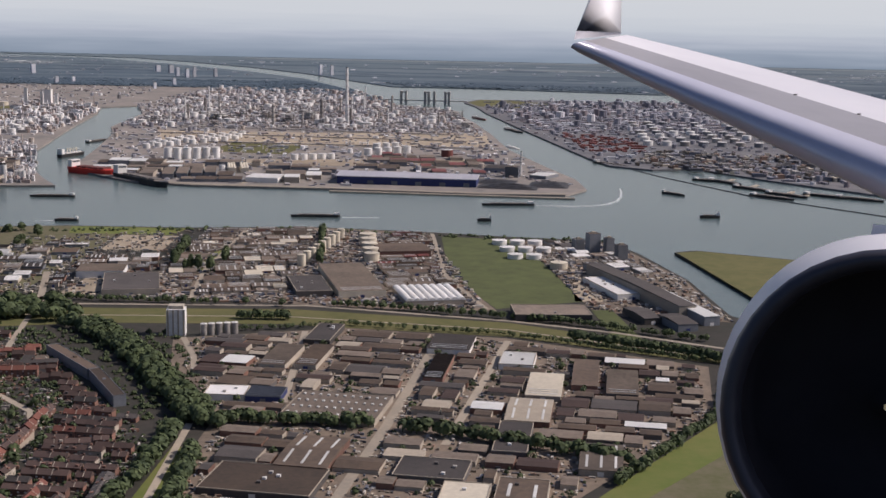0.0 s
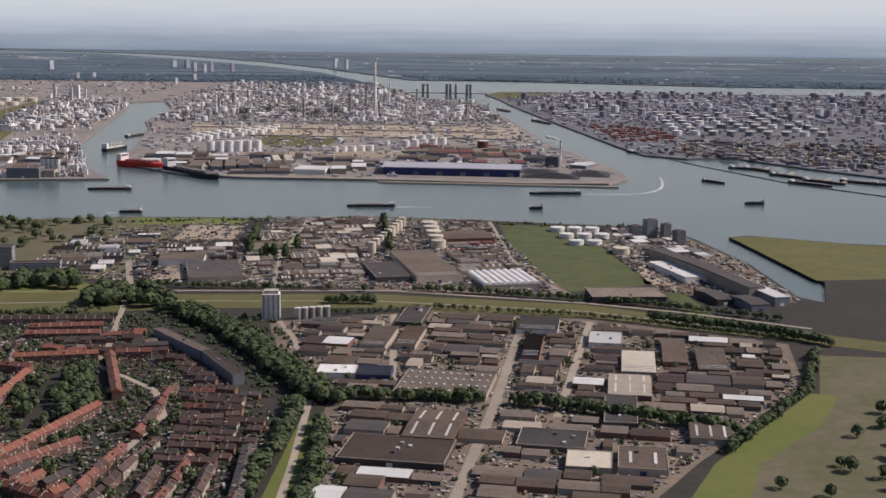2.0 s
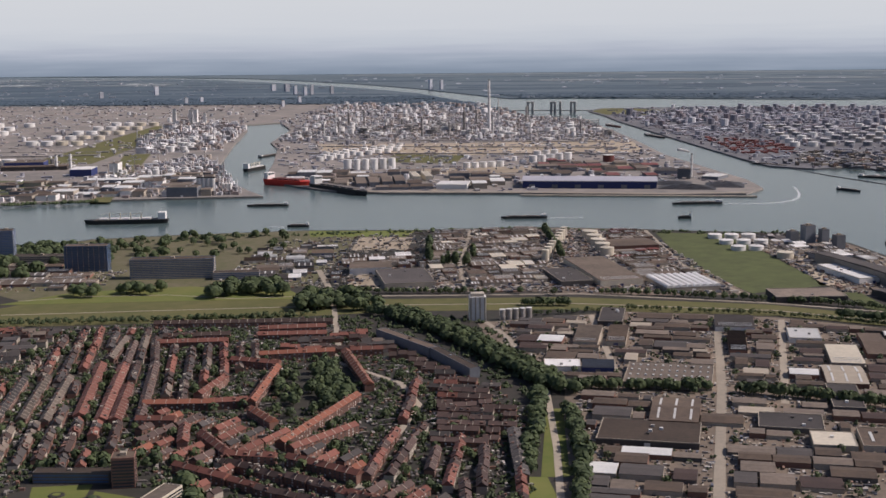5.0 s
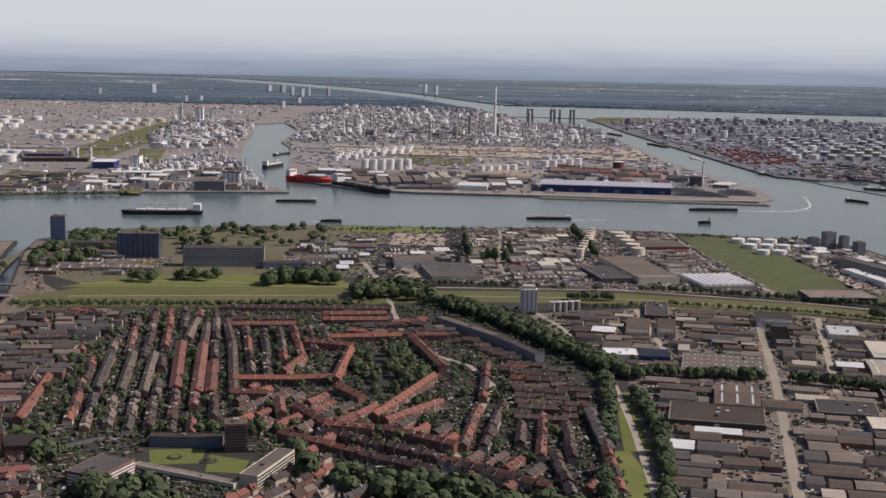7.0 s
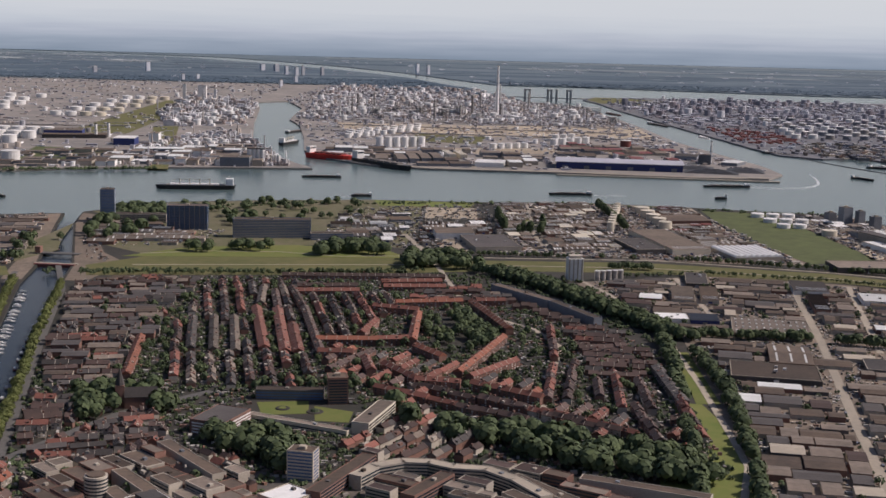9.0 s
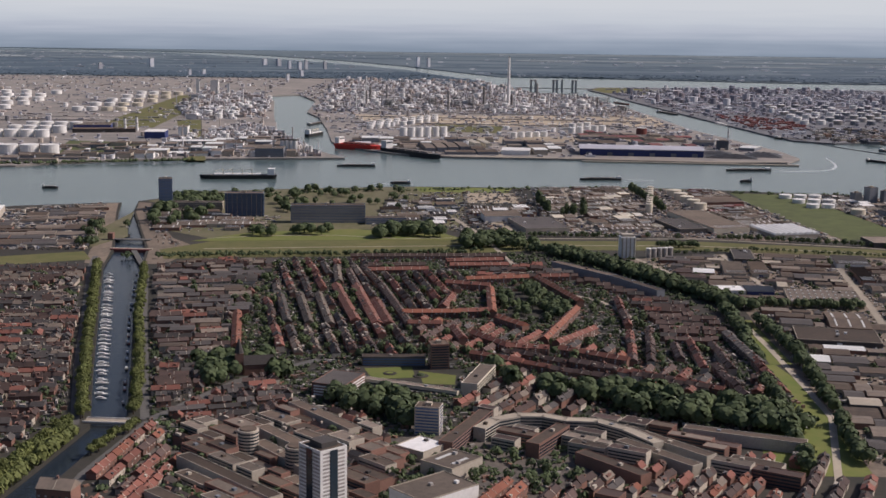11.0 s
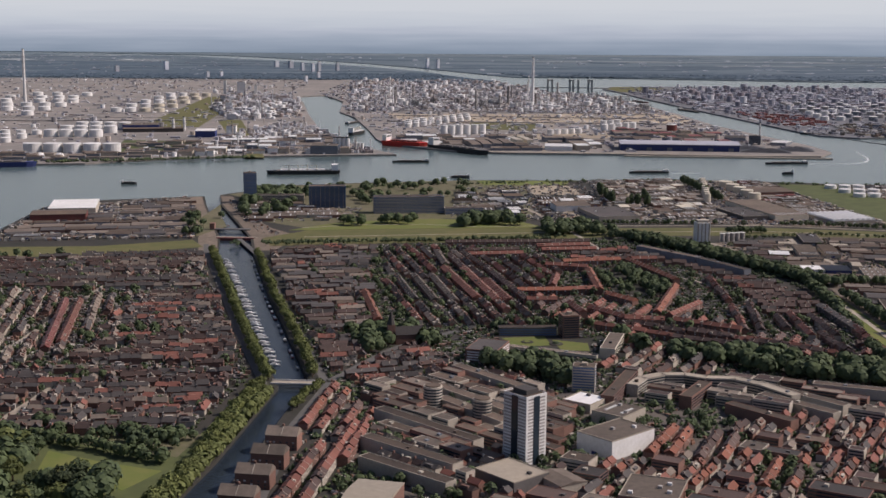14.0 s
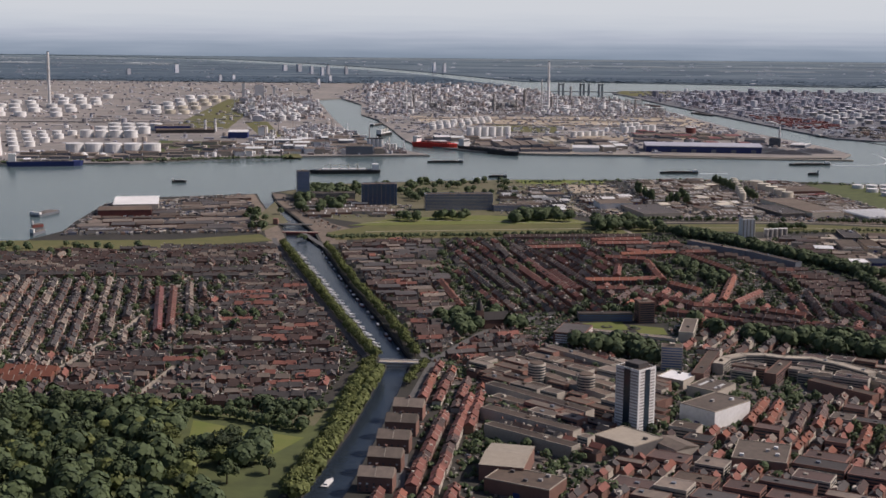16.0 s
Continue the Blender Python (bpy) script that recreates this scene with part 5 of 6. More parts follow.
tree_line([(-86, 425), (-90, 360), (-96, 300), (-108, 205)], 1.9, 1.0, TREES, 2.0, "road trees")
tree_line([(-76, 400), (-74, 350), (-78, 300), (-88, 215)], 1.9, 1.0, TREES, 1.5, "road trees")
tree_line([(55, 375), (100, 446), (118, 500)], 2.2, 0.8, TREES, 1.0, "verge trees")
wood([(60, 340), (75, 360), (125, 440), (200, 440), (150, 330)], 50, 0.9, group="allotments")
tree_line([(-190, 622), (-120, 618), (-30, 616), (60, 590), (120, 560)], 2.6, 0.75, TREES, 1.2, "dyke trees")
tree_line([(-100, 560), (-40, 579), (30, 566), (112, 525)], 2.4, 0.55, TREES, 1.0, "dyke trees")
tree_line([(-385, 532), (-338, 541), (-267, 551), (-190, 568)], 3.4, 0.6, TREES, 1.2, "dyke trees")
ribbon("cycle_path", [(-348, 566), (-270, 577), (-186, 588), (-153, 590), (-68, 594), (33, 576), (119, 532)], 1.1, M["concrete"], "pale narrow cycle path on the dyke", 0.14)
ribbon("cycle_path", [(-352, 600), (-318, 612), (-276, 616), (-240, 606), (-206, 612)], 0.9, M["concrete"], "pale winding park path", 0.2)
tree_line([(-90, 588), (-66, 588)], 1.3, 0.9, TREES, 1.0, "dyke trees")
tree_line([(60, 560), (108, 534), (130, 515)], 1.3, 0.9, TREES, 1.2, "dyke trees")
wood([(-205, 575), (-200, 612), (-172, 604), (-160, 575)], 50, 1.4, group="dyke wood")
wood([(-255, 605), (-250, 632), (-222, 634), (-212, 610)], 34, 1.5, group="park trees")
wood([(-330, 608), (-325, 626), (-280, 632), (-282, 606)], 14, 1.3, group="park trees")
tree_line([(-147, 770), (-143, 700), (-118, 696), (-116, 770)], 2.2, 1.25, POPLARS, 1.2, "poplars by the lawn", "tall dark green poplar")
tree_line([(-72, 830), (-64, 720)], 2.8, 1.1, POPLARS, 1.0, "poplars by the silos", "tall dark green poplar")
wood([(-405, 730), (-395, 640), (-365, 640), (-372, 760), (-395, 770)], 70, 1.4, group="waterside trees")
wood([(-372, 780), (-368, 700), (-310, 705), (-305, 815)], 42, 1.2, group="waterside trees")
wood([(-310, 700), (-300, 820), (-240, 835), (-235, 720)], 28, 1.1, group="waterside trees")
wood([(-309, 318), (-283, 329), (-270, 300), (-299, 291)], 34, 1.3, group="churchyard")
wood([(-262, 278), (-225, 240), (-222, 268), (-246, 292)], 34, 1.3, group="centre trees")
wood([(-200, 330), (-183, 292), (-139, 284), (-95, 260), (-99, 238), (-141, 256), (-179, 282), (-196, 300)], 90, 1.4, group="green belt")
wood([(-250, 332), (-205, 335), (-190, 345), (-240, 345)], 18, 0.9, group="centre trees")
wood(EST, 60, 0.6, group="estate trees")
wood([(-292, 185), (-262, 172), (-268, 160), (-292, 172)], 10, 0.8, group="courtyard trees")
wood([(-300, 240), (-250, 250), (-225, 200), (-205, 120), (-250, 90), (-300, 130)], 70, 0.75, group="courtyard trees")
wood([(-225, 215), (-150, 230), (-130, 120), (-215, 110)], 50, 0.75, group="courtyard trees")
wood([(-345, 520), (-240, 530), (-110, 430), (-100, 290), (-230, 340), (-320, 340)], 190, 0.75, group="garden trees")
wood([(-540, 450), (-400, 490), (-350, 270), (-350, 195), (-470, 205), (-540, 240)], 170, 0.75, group="garden trees")
wood([(-560, 425), (-560, 500), (-470, 515), (-470, 480)], 30, 0.9, group="west trees")
wood([(-412, 300), (-375, 290), (-372, 330), (-410, 335)], 16, 0.9, group="west trees")
HEDGE = "garden shrubs and small trees between the houses"
thicket("garden_shrubs", [(-345, 530), (-180, 560), (-92, 410), (-90, 250), (-320, 230), (-330, 320)], 5200, 0.5, 1.3, M["leaf"], HEDGE)
thicket("garden_shrubs", [(-560, 470), (-400, 505), (-340, 260), (-350, 190), (-470, 200), (-560, 230)], 4200, 0.5, 1.3, M["leaf"], HEDGE)
thicket("street_trees", [(-310, 250), (-150, 230), (-120, 100), (-320, 80)], 900, 0.6, 1.5, M["leaf"], "small street trees and shrubs in the town centre")
thicket("verge_shrubs", [(-200, 560), (-112, 560), (-70, 440), (-90, 420), (-150, 515)], 500, 0.6, 1.5, M["leaf"], "shrubs along the tree belt")
thicket("shore_shrubs", [(-400, 760), (-300, 820), (-100, 852), (110, 822), (100, 812), (-100, 842), (-300, 808), (-390, 740)], 420, 0.7, 1.8, M["leaf"], "shrubs along the river bank")
thicket("dyke_shrubs", [(-390, 540), (-200, 560), (-200, 566), (-390, 550)], 260, 0.6, 1.6, M["leaf"], "shrubs along the foot of the dyke")
thicket("shore_shrubs", [(-430, 1003), (-600, 952), (-690, 935), (-690, 942), (-600, 962), (-430, 1013)], 260, 1.0, 2.6, M["leaf"], "shrubs along the opposite bank")
thicket("estate_shrubs", EST, 420, 0.4, 1.1, M["leaf"], "weeds and shrubs between the halls")

patch("grass_lock", [(-418, 700), (-408, 640), (-400, 606), (-412, 566), (-424, 600)], "rough", "rough green ground beside the lock", 0.09)
wood([(-420, 700), (-402, 610), (-414, 560), (-440, 600)], 14, 1.1, group="lock trees")
scatter("lock_stores", [(-430, 730), (-400, 600), (-360, 570), (-372, 600), (-416, 735)], 60, (0.6, 1.6), (0.4, 1.6), "outhouse", "small huts and vehicles on the lock island", 10)

# ---- clutter ----
scatter("parked_cars_and_goods", EST, 2600, (0.5, 1.1), (0.3, 0.8), "goods", "parked cars, trailers and stacked goods in the yards", -10)
scatter("parked_cars_and_goods", [(-150, 625), (-146, 842), (-4, 843), (25, 618)], 3200, (0.7, 2.0), (0.4, 1.3), "goods", "parked vehicles, containers and stacked goods on the works yards", 12)
scatter("parked_cars_and_goods", [(60, 770), (76, 620), (140, 600), (135, 700), (106, 820), (52, 820)], 800, (0.7, 2.0), (0.4, 1.3), "goods", "parked vehicles and goods on the quay", 17)
scatter("parked_cars_and_goods", [(-260, 640), (-250, 800), (-150, 835), (-150, 630)], 800, (0.6, 1.8), (0.4, 1.2), "goods", "parked vehicles and small stores", 8)
scatter("parked_cars_and_goods", [(-532, 545), (-534, 680), (-445, 735), (-412, 560)], 1100, (0.7, 2.4), (0.4, 1.6), "goods", "stacked steel and vehicles on the shipyard", 10)
scatter("outhouses", [(-345, 530), (-180, 556), (-92, 410), (-90, 250), (-320, 230), (-330, 320)], 4200, (0.6, 1.2), (0.4, 1.1), "outhouse", "garden sheds, extensions and parked cars between the houses", 10)
scatter("outhouses", [(-560, 470), (-400, 505), (-340, 260), (-350, 190), (-470, 200), (-560, 230)], 4200, (0.6, 1.3), (0.5, 1.8), "outhouse", "garden sheds, extensions and parked cars between the houses", 5)
scatter("outhouses", [(-320, 245), (-150, 230), (-110, 60), (-320, 60)], 900, (0.5, 1.0), (0.3, 0.9), "outhouse", "small annexes, kiosks and parked cars in the centre", 45)
scatter("parked_cars_and_goods", [(-402, 610), (-408, 690), (-320, 690), (-320, 640)], 220, (0.6, 1.4), (0.3, 0.8), "goods", "parked vehicles by the lock works", 5)

# ---- refinery peninsula ----
t = thing("warehouse", -22.8, 1104, 0, -5, "very long blue warehouse with a pale ridged roof on the quay", "warehouse")
part("wall", Shape().box(-58, 58, -19, 19, 0, 6.6), M["bluesteel"], t)
part("roof", Shape().gable(-59, 59, -19, 19, 6.62, 8.8, 0.8), M["lavender"], t)
part("band", Shape().box(-58, 58, -19.2, -19, 5.9, 6.5), M["lavender"], t)
for i in range(6):
    part("door", Shape().box(-50 + 20 * i - 2.5, -50 + 20 * i + 2.5, -19.3, -19, 0, 3.2), M["greysteel"], t)
take(-22.8, 1104, 118, 40, -5)


def stack(x, y, h, r0, r1, label, bands=3):
    t = thing("chimney_stack", x, y, 0, 0, label, "chimney", "stacks")
    shaft = part("shaft", Shape().tube(0, 0, 0, h, r0, r1, n=14), M["white"], t)
    for k in range(bands):
        z = h * (0.55 + 0.42 * k / bands)
        r = r0 + (r1 - r0) * z / h
        part("platform", Shape().tube(0, 0, z, z + 0.5, r + 0.7, n=14), M["pipe"], shaft)
    part("mouth", Shape().tube(0, 0, h, h + 0.8, r1 * 1.05, n=14), M["darkwall"], t)
    take(x, y, 2 * r0, 2 * r0, 0)
    return t


stack(-118, 1738, 70, 2.3, 1.5, "very tall pale concrete refinery chimney", 4)
stack(-852, 1705, 78, 2.4, 1.6, "very tall pale concrete chimney of the tank terminal", 4)
stack(76, 1172, 21, 1.1, 0.8, "slender grey works chimney at the tip of the quay", 2)
t = block(68, 1160, 12, 10, -14, 9, "greysteel", "grey process tower at the tip of the quay", "works building", group="quay works")
bm = bmesh.new()
for k in range(7):
    bmesh.ops.create_icosphere(bm, subdivisions=2, radius=1.0, matrix=pose(73 - k * 1.5 + rnd.uniform(-0.5, 0.5), 1172, 23.5 + 0.35 * k + rnd.uniform(-0.4, 0.4)) @ Matrix.Diagonal((1.5 + 0.15 * k, 1.2, 0.8 + 0.1 * k, 1)))
me = bpy.data.meshes.new("steam_plume")
bm.to_mesh(me)
bm.free()
me.materials.append(M["white"])
me.polygons.foreach_set("use_smooth", [True] * len(me.polygons))
tagged(new("steam_plume", me), "small white plume of steam over the works chimney", "steam", kind="stuff")
shed(58, 1205, 22, 30, -14, 4, "gable", "greysteel", "slate", 0, group="quay works")
shed(96, 1160, 16, 26, -30, 3, "gable", "greysteel", "skylight", 0, group="quay works")


def heap(x, y, l, w, h, label):
    """A dumped heap of ore or coal with a soft uneven ridge."""
    n, m, v, f = 12, 8, [], []
    for i in range(n + 1):
        for j in range(m + 1):
            a, b = i / n * 2 - 1, j / m * 2 - 1
            k = max(0.0, 1 - max(abs(a) ** 1.5, abs(b))) * h * rnd.uniform(0.75, 1.1)
            v.append((a * l / 2, b * w / 2, k))
    for i in range(n):
        for j in range(m):
            q = i * (m + 1) + j
            f.append((q, q + m + 1, q + m + 2, q + 1))
    ob = part("coal_heap", Shape().add(v, f), M["hull"])
    ob.matrix_basis = pose(x, y, 0.02, 0, 0, -10)
    return tagged(ob, label, "heap", "ore heaps")


heap(60, 1085, 50, 26, 4, "long dark heap of coal on the quay")
heap(96, 1105, 34, 40, 4, "dark heap of coal near the quay tip")
heap(52, 1120, 34, 30, 3, "dark heap of ore behind the quay")
for i in range(6):
    tank(-255 + i * 8.6, 1250 + i * 3, 4.0, 10.5, "white", "tall pale steel storage tank with a white roof", "tall tanks")
for j in range(3):
    for i in range(9):
        x, y = -296 + i * 9.2, 1345 + j * 28 + i * 14
        if free([(x, y)]) and rnd.random() < 0.93:
            tank(x, y, 3.9, 4.6, group="white tanks on the peninsula")
for i in range(5):
    tank(-136 + i * 8.5, 1262 + i * 4, 3.6, 5.5, "white", "white round storage tank on the quay", "quay tanks")
    tank(-68 + i * 9.5, 1318 + i * 8, 4.0, 7, "white", "tall white round storage tank", "quay tanks")
for i in range(3):
    tank(-62 + i * 9.5, 1372 + i * 8, 4.0, 7, "white", "tall white round storage tank", "quay tanks")
tank(11, 1322, 6, 7, "rust", "brown round steel storage tank")
shed(-143, 1098, 27, 26, -6, 4, "multi", "white", "white", 0, "white tent-like store near the quay", group="quay stores")
shed(-182, 1168, 7, 44, 10, 4, "barrel", "cream", "cream", 0, group="quay stores")
shed(-171, 1170, 7, 44, 10, 4, "barrel", "cream", "cream", 0, group="quay stores")
for i in range(4):
    shed(-228 + i * 11, 1120 + i * 6, 9, 50, 8, 4.5, "gable", "greysteel", "greyroof", 0, group="quay stores")
fill_sheds([(-310, 1150), (-250, 1085), (-90, 1062), (-86, 1180), (-200, 1230), (-310, 1230)], 4, 9, 22, (12, 30), ("greyroof", "tar", "greyroof", "skylight"), ("palewall", "greysteel"), 0.25, "quay stores", (2, 5), single=False)
fill_sheds([(-80, 1180), (50, 1150), (60, 1290), (-60, 1330)], 4, 9, 22, (14, 30), ("tar", "greyroof", "rust"), ("palewall", "greysteel"), 0.35, "quay stores", (2, 4), single=False)
ISLAND = [(-310, 1180), (-250, 1090), (-90, 1065), (40, 1130), (118, 1100), (100, 1225), (70, 1410), (58, 1590), (44, 1750), (24, 1960), (-80, 2090), (-150, 2450), (-420, 2450), (-460, 2000), (-395, 1800), (-385, 1590), (-340, 1350)]
MID = [(-385, 1590), (-300, 1640), (56, 1560), (46, 1750), (24, 1960), (-80, 2080), (-400, 2050), (-395, 1800)]
patch("bare_ground", [(-300, 1420), (-150, 1400), (60, 1430), (60, 1600), (-150, 1560), (-330, 1560)], "sand", "bare sandy tank yard", 0.1)
patch("bare_ground", [(-200, 1200), (40, 1240), (60, 1300), (-180, 1260)], "sand", "bare sandy ground behind the quay", 0.1)
patch("grass_plot", [(-230, 1330), (-150, 1310), (-140, 1400), (-220, 1420)], "dry", "dry grass between the tanks", 0.14)
scatter("process_plant", MID, 1900, (2.0, 5.0), (0.8, 3.0), "plant", "dense pipework, drums and process columns of the refinery", 4, 0.30, 0.025)
scatter("port_stores", ISLAND, 1500, (1.5, 5), (0.4, 1.8), "hazed_portgoods", "dark pipe bundles and low works buildings", 4, 0.1)
scatter("process_plant", ISLAND, 1800, (1.6, 5.0), (0.5, 2.2), "plant", "pipe racks, pumps and small buildings of the refinery", 4, 0.15, 0.02)
scatter("process_plant", [(-400, 2020), (-60, 2060), (-150, 2450), (-420, 2450)], 700, (3, 8), (1, 4), "plant", "far pipework and drums", 4, 0.4, 0.01)
for i in range(38):
    x, y = rnd.uniform(-370, 40), rnd.uniform(1620, 1990)
    if inside(MID, x, y) and free([(x, y)]):
        c = rnd.random()
        if c < 0.4:
            t = thing("process_column", x, y, 0, 0, "tall grey steel process column with ring platforms", "process column", "refinery columns")
            h, r = rnd.uniform(10, 30), rnd.uniform(0.9, 2.0)
            part("shell", Shape().tube(0, 0, 0, h, r, n=10, cap=r), M["pipe"], t)
            for k in (0.4, 0.65, 0.9):
                part("platform", Shape().tube(0, 0, h * k, h * k + 0.4, r + 0.8, n=10), M["darkwall"], t)
        elif c < 0.6:
            stack(x, y, rnd.uniform(18, 34), 1.1, 0.8, "slim grey refinery flue stack", 2)
        else:
            t = thing("process_structure", x, y, 0, rnd.choice((4, 94)), "open grey steel frame carrying process vessels", "steel frame", "refinery structures")
            w, h = rnd.uniform(6, 12), rnd.uniform(6, 13)
            for k in range(int(h / 2.5) + 1):
                part("deck", Shape().box(-w, w, -w * 0.5, w * 0.5, k * 2.5, k * 2.5 + 0.4), M["pipe"], t)
            for a in (-1, 1):
                for b in (-1, 1):
                    part("post", Shape().box(a * w - 0.4, a * w + 0.4, b * w * 0.5 - 0.4, b * w * 0.5 + 0.4, 0, h), M["pipe"], t)
for i in range(60):
    x, y = rnd.uniform(-380, 45), rnd.uniform(1580, 2080)
    if inside(ISLAND, x, y) and free([(x, y)]):
        tank(x, y, rnd.uniform(3.5, 6.5), rnd.uniform(4, 7), group="refinery tanks")
for i in range(9):
    ribbon("pipe_rack", [(-320 + 4 * i, 1420 + 95 * i), (40 - i * 6, 1400 + 78 * i)], 3.0, M["pipe"], "long pipe rack of grey steel pipes", 1.8, 1.0)
ribbon("road", [(-330, 1560), (-150, 1540), (56, 1500)], 5, M["concrete"], "pale works road", 0.15)
ribbon("road", [(-160, 1070), (-120, 1400), (-100, 1700), (-60, 2050)], 4, M["concrete"], "pale works road", 0.16)
ribbon("quay", [(-250, 1085), (-198, 1066), (-79, 1059), (36, 1045), (104, 1050)], 7, M["concrete"], "pale concrete quay edge", 0.2)
ribbon("jetty", [(-85, 1046), (110, 1030)], 5, M["concrete"], "low concrete jetty in front of the warehouse", -0.4, 1.2)

# ---- tank terminal to the west ----
WESTSIDE = [(-1500, 900), (-1000, 910), (-687, 945), (-576, 962), (-546, 990), (-467, 1025), (-426, 1032), (-310, 1048), (-392, 1235), (-402, 1330), (-432, 1540), (-462, 1790), (-487, 1915), (-500, 2450), (-1500, 2450)]
for i in range(5):
    tank(-648 + i * 18.5, 1042 + i * 1, 8.6, 8.5, group="large white tanks", label="very large white round storage tank with a low roof")
for j in range(3):
    for i in range(4):
        tank(-676 + i * 16 + j * 4, 1205 + j * 50, 7.2, 7.5, group="large white tanks", label="large white round storage tank with a low roof")
for j in range(6):
    for i in range(7):
        x, y = -712 - i * 17 + j * 3, 1005 + j * 44
        tank(x, y, 5.2, 5.0, group="terminal tanks")
for x, y in ((-640, 1000), (-630, 1004), (-612, 1003)):
    t = thing("dome_tank", x, y, 0, 0, "white domed storage tank", "storage tank", "dome tanks")
    part("shell", Shape().tube(0, 0, 0, 1.6, 4.2, n=20), M["white"], t)
    part("dome", Shape().tube(0, 0, 1.6, 3.0, 4.2, 2.8, n=20, cap=0.8), M["white"], t)
for j in range(5):
    for i in range(4):
        x, y = -690 + i * 19 + j * 2, 1570 + j * 85
        tank(x, y, 7.5, 5, "cream" if i > 1 else "white", group="far tanks")
for j in range(6):
    for i in range(6):
        x, y = -790 - i * 24 + rnd.uniform(-4, 4), 1500 + j * 80
        if free([(x, y)]) and rnd.random() < 0.85:
            tank(x, y, 8, 5.5, group="far tanks")
for i in range(7):
    tank(-446 + i * 7.4, 1236 - (i % 2) * 26, 3.4, 5.5, "white", group="harbour tanks")
for i in range(22):
    x, y = rnd.uniform(-520, -470), rnd.uniform(1440, 1720)
    if free([(x, y)]):
        tank(x, y, rnd.uniform(3.5, 5), rnd.uniform(5, 8), group="harbour tanks")
shed(-372, 1048, 26, 20, 2, 8, "flat", "greysteel", "greyroof", 0, "grey clad process building by the quay", group="silo quay")
t = thing("silo_group", -357, 1066, 0, 2, "group of tall white and grey silos by the harbour mouth", "silo")
for i in range(4):
    part("silo", Shape().tube(-6 + i * 4, 0, 0, 13, 2.0, n=14), M["white"], t)
    part("hood", Shape().box(-8 + i * 4, -4 + i * 4, -1.6, 1.6, 13, 14.2), M["darkwall"], t)
t = thing("silo_group", -340, 1072, 0, 2, "group of three lower white silos", "silo")
for i in range(3):
    part("silo", Shape().tube(-3 + i * 3, 0, 0, 7.5, 1.5, n=14), M["white"], t)
shed(-512, 1215, 21, 26, 4, 7, "multi", "bluesteel", "white", 0, "blue works hall with a white ridged roof", group="terminal works")
shed(-488, 1240, 10, 20, 4, 10, "flat", "white", "greyroof", 0, group="terminal works")
shed(-580, 1270, 66, 16, 10, 4, "gable", "darkwall", "tar", 0, "long dark works hall", group="terminal works")
shed(-600, 1300, 40, 30, 10, 6, "flat", "bluesteel", "greyroof", 0, group="terminal works")
for x, y in ((-557, 1268), (-548, 1285)):
    stack(x, y, 15, 1.6, 1.4, "short grey square stack", 1)
for x, y, w, h in ((-577, 1965, 16, 26), (-598, 1930, 6, 30), (-560, 1880, 5, 28), (-545, 1900, 5, 24)):
    block(x, y, w * 0.8, w * 0.8, 4, h * 0.8, "white", "pale grey tall process building", "works tower", group="terminal towers", step=0)
fill_sheds([(-430, 1030), (-320, 1050), (-380, 1200), (-470, 1180), (-520, 1000)], 4, 8, 18, (10, 22), ("greyroof", "tar", "skylight"), ("palewall", "greysteel", "white"), 0.3, "silo quay", (2.5, 6), single=False)
fill_sheds([(-690, 950), (-560, 970), (-470, 1050), (-490, 1150), (-600, 1130), (-690, 1000)], 4, 8, 20, (6, 14), ("greyroof", "tar"), ("palewall", "greysteel"), 0.55, "terminal works", (1.5, 4), single=False)
patch("grass_runway", [(-442, 1006), (-424, 1005), (-470, 1250), (-505, 1440), (-535, 1440), (-490, 1230)], "dry", "broad dry grass strip", 0.1)
patch("grass_terminal", [(-575, 1050), (-490, 1040), (-520, 1160), (-590, 1170)], "meadow", "green plot between the works", 0.1)
patch("grass_terminal", [(-610, 1330), (-540, 1330), (-560, 1900), (-620, 1900)], "dry", "dry grass between the tank fields", 0.1)
scatter("process_plant", [(-520, 1440), (-440, 1500), (-462, 1790), (-487, 1915), (-600, 2000), (-580, 1650)], 900, (2, 6), (1.5, 7), "plant", "pipework, drums and columns of the works", 4, 0.35, 0.03)
scatter("port_stores", WESTSIDE, 1500, (1.5, 5), (0.4, 1.6), "hazed_portgoods", "dark pipe bundles and low works buildings", 4, 0.1)
scatter("process_plant", WESTSIDE, 1600, (2, 6), (0.5, 1.6), "plant", "pipe racks, small stores and works buildings", 4, 0.2, 0.01)
scatter("process_plant", [(-430, 1030), (-320, 1050), (-395, 1300), (-440, 1400), (-480, 1250), (-520, 1000)], 700, (1.5, 4), (1, 5), "plant", "drums, pipes and small buildings of the harbour works", 4, 0.3, 0.05)
ribbon("pipe_rack", [(-900, 1390), (-620, 1410), (-560, 1420)], 4.0, M["pipe"], "long pipe rack of grey steel pipes", 1.8, 1.0)
ribbon("road", [(-1000, 1460), (-640, 1470), (-520, 1480)], 6, M["asphalt"], "grey works road", 0.15)

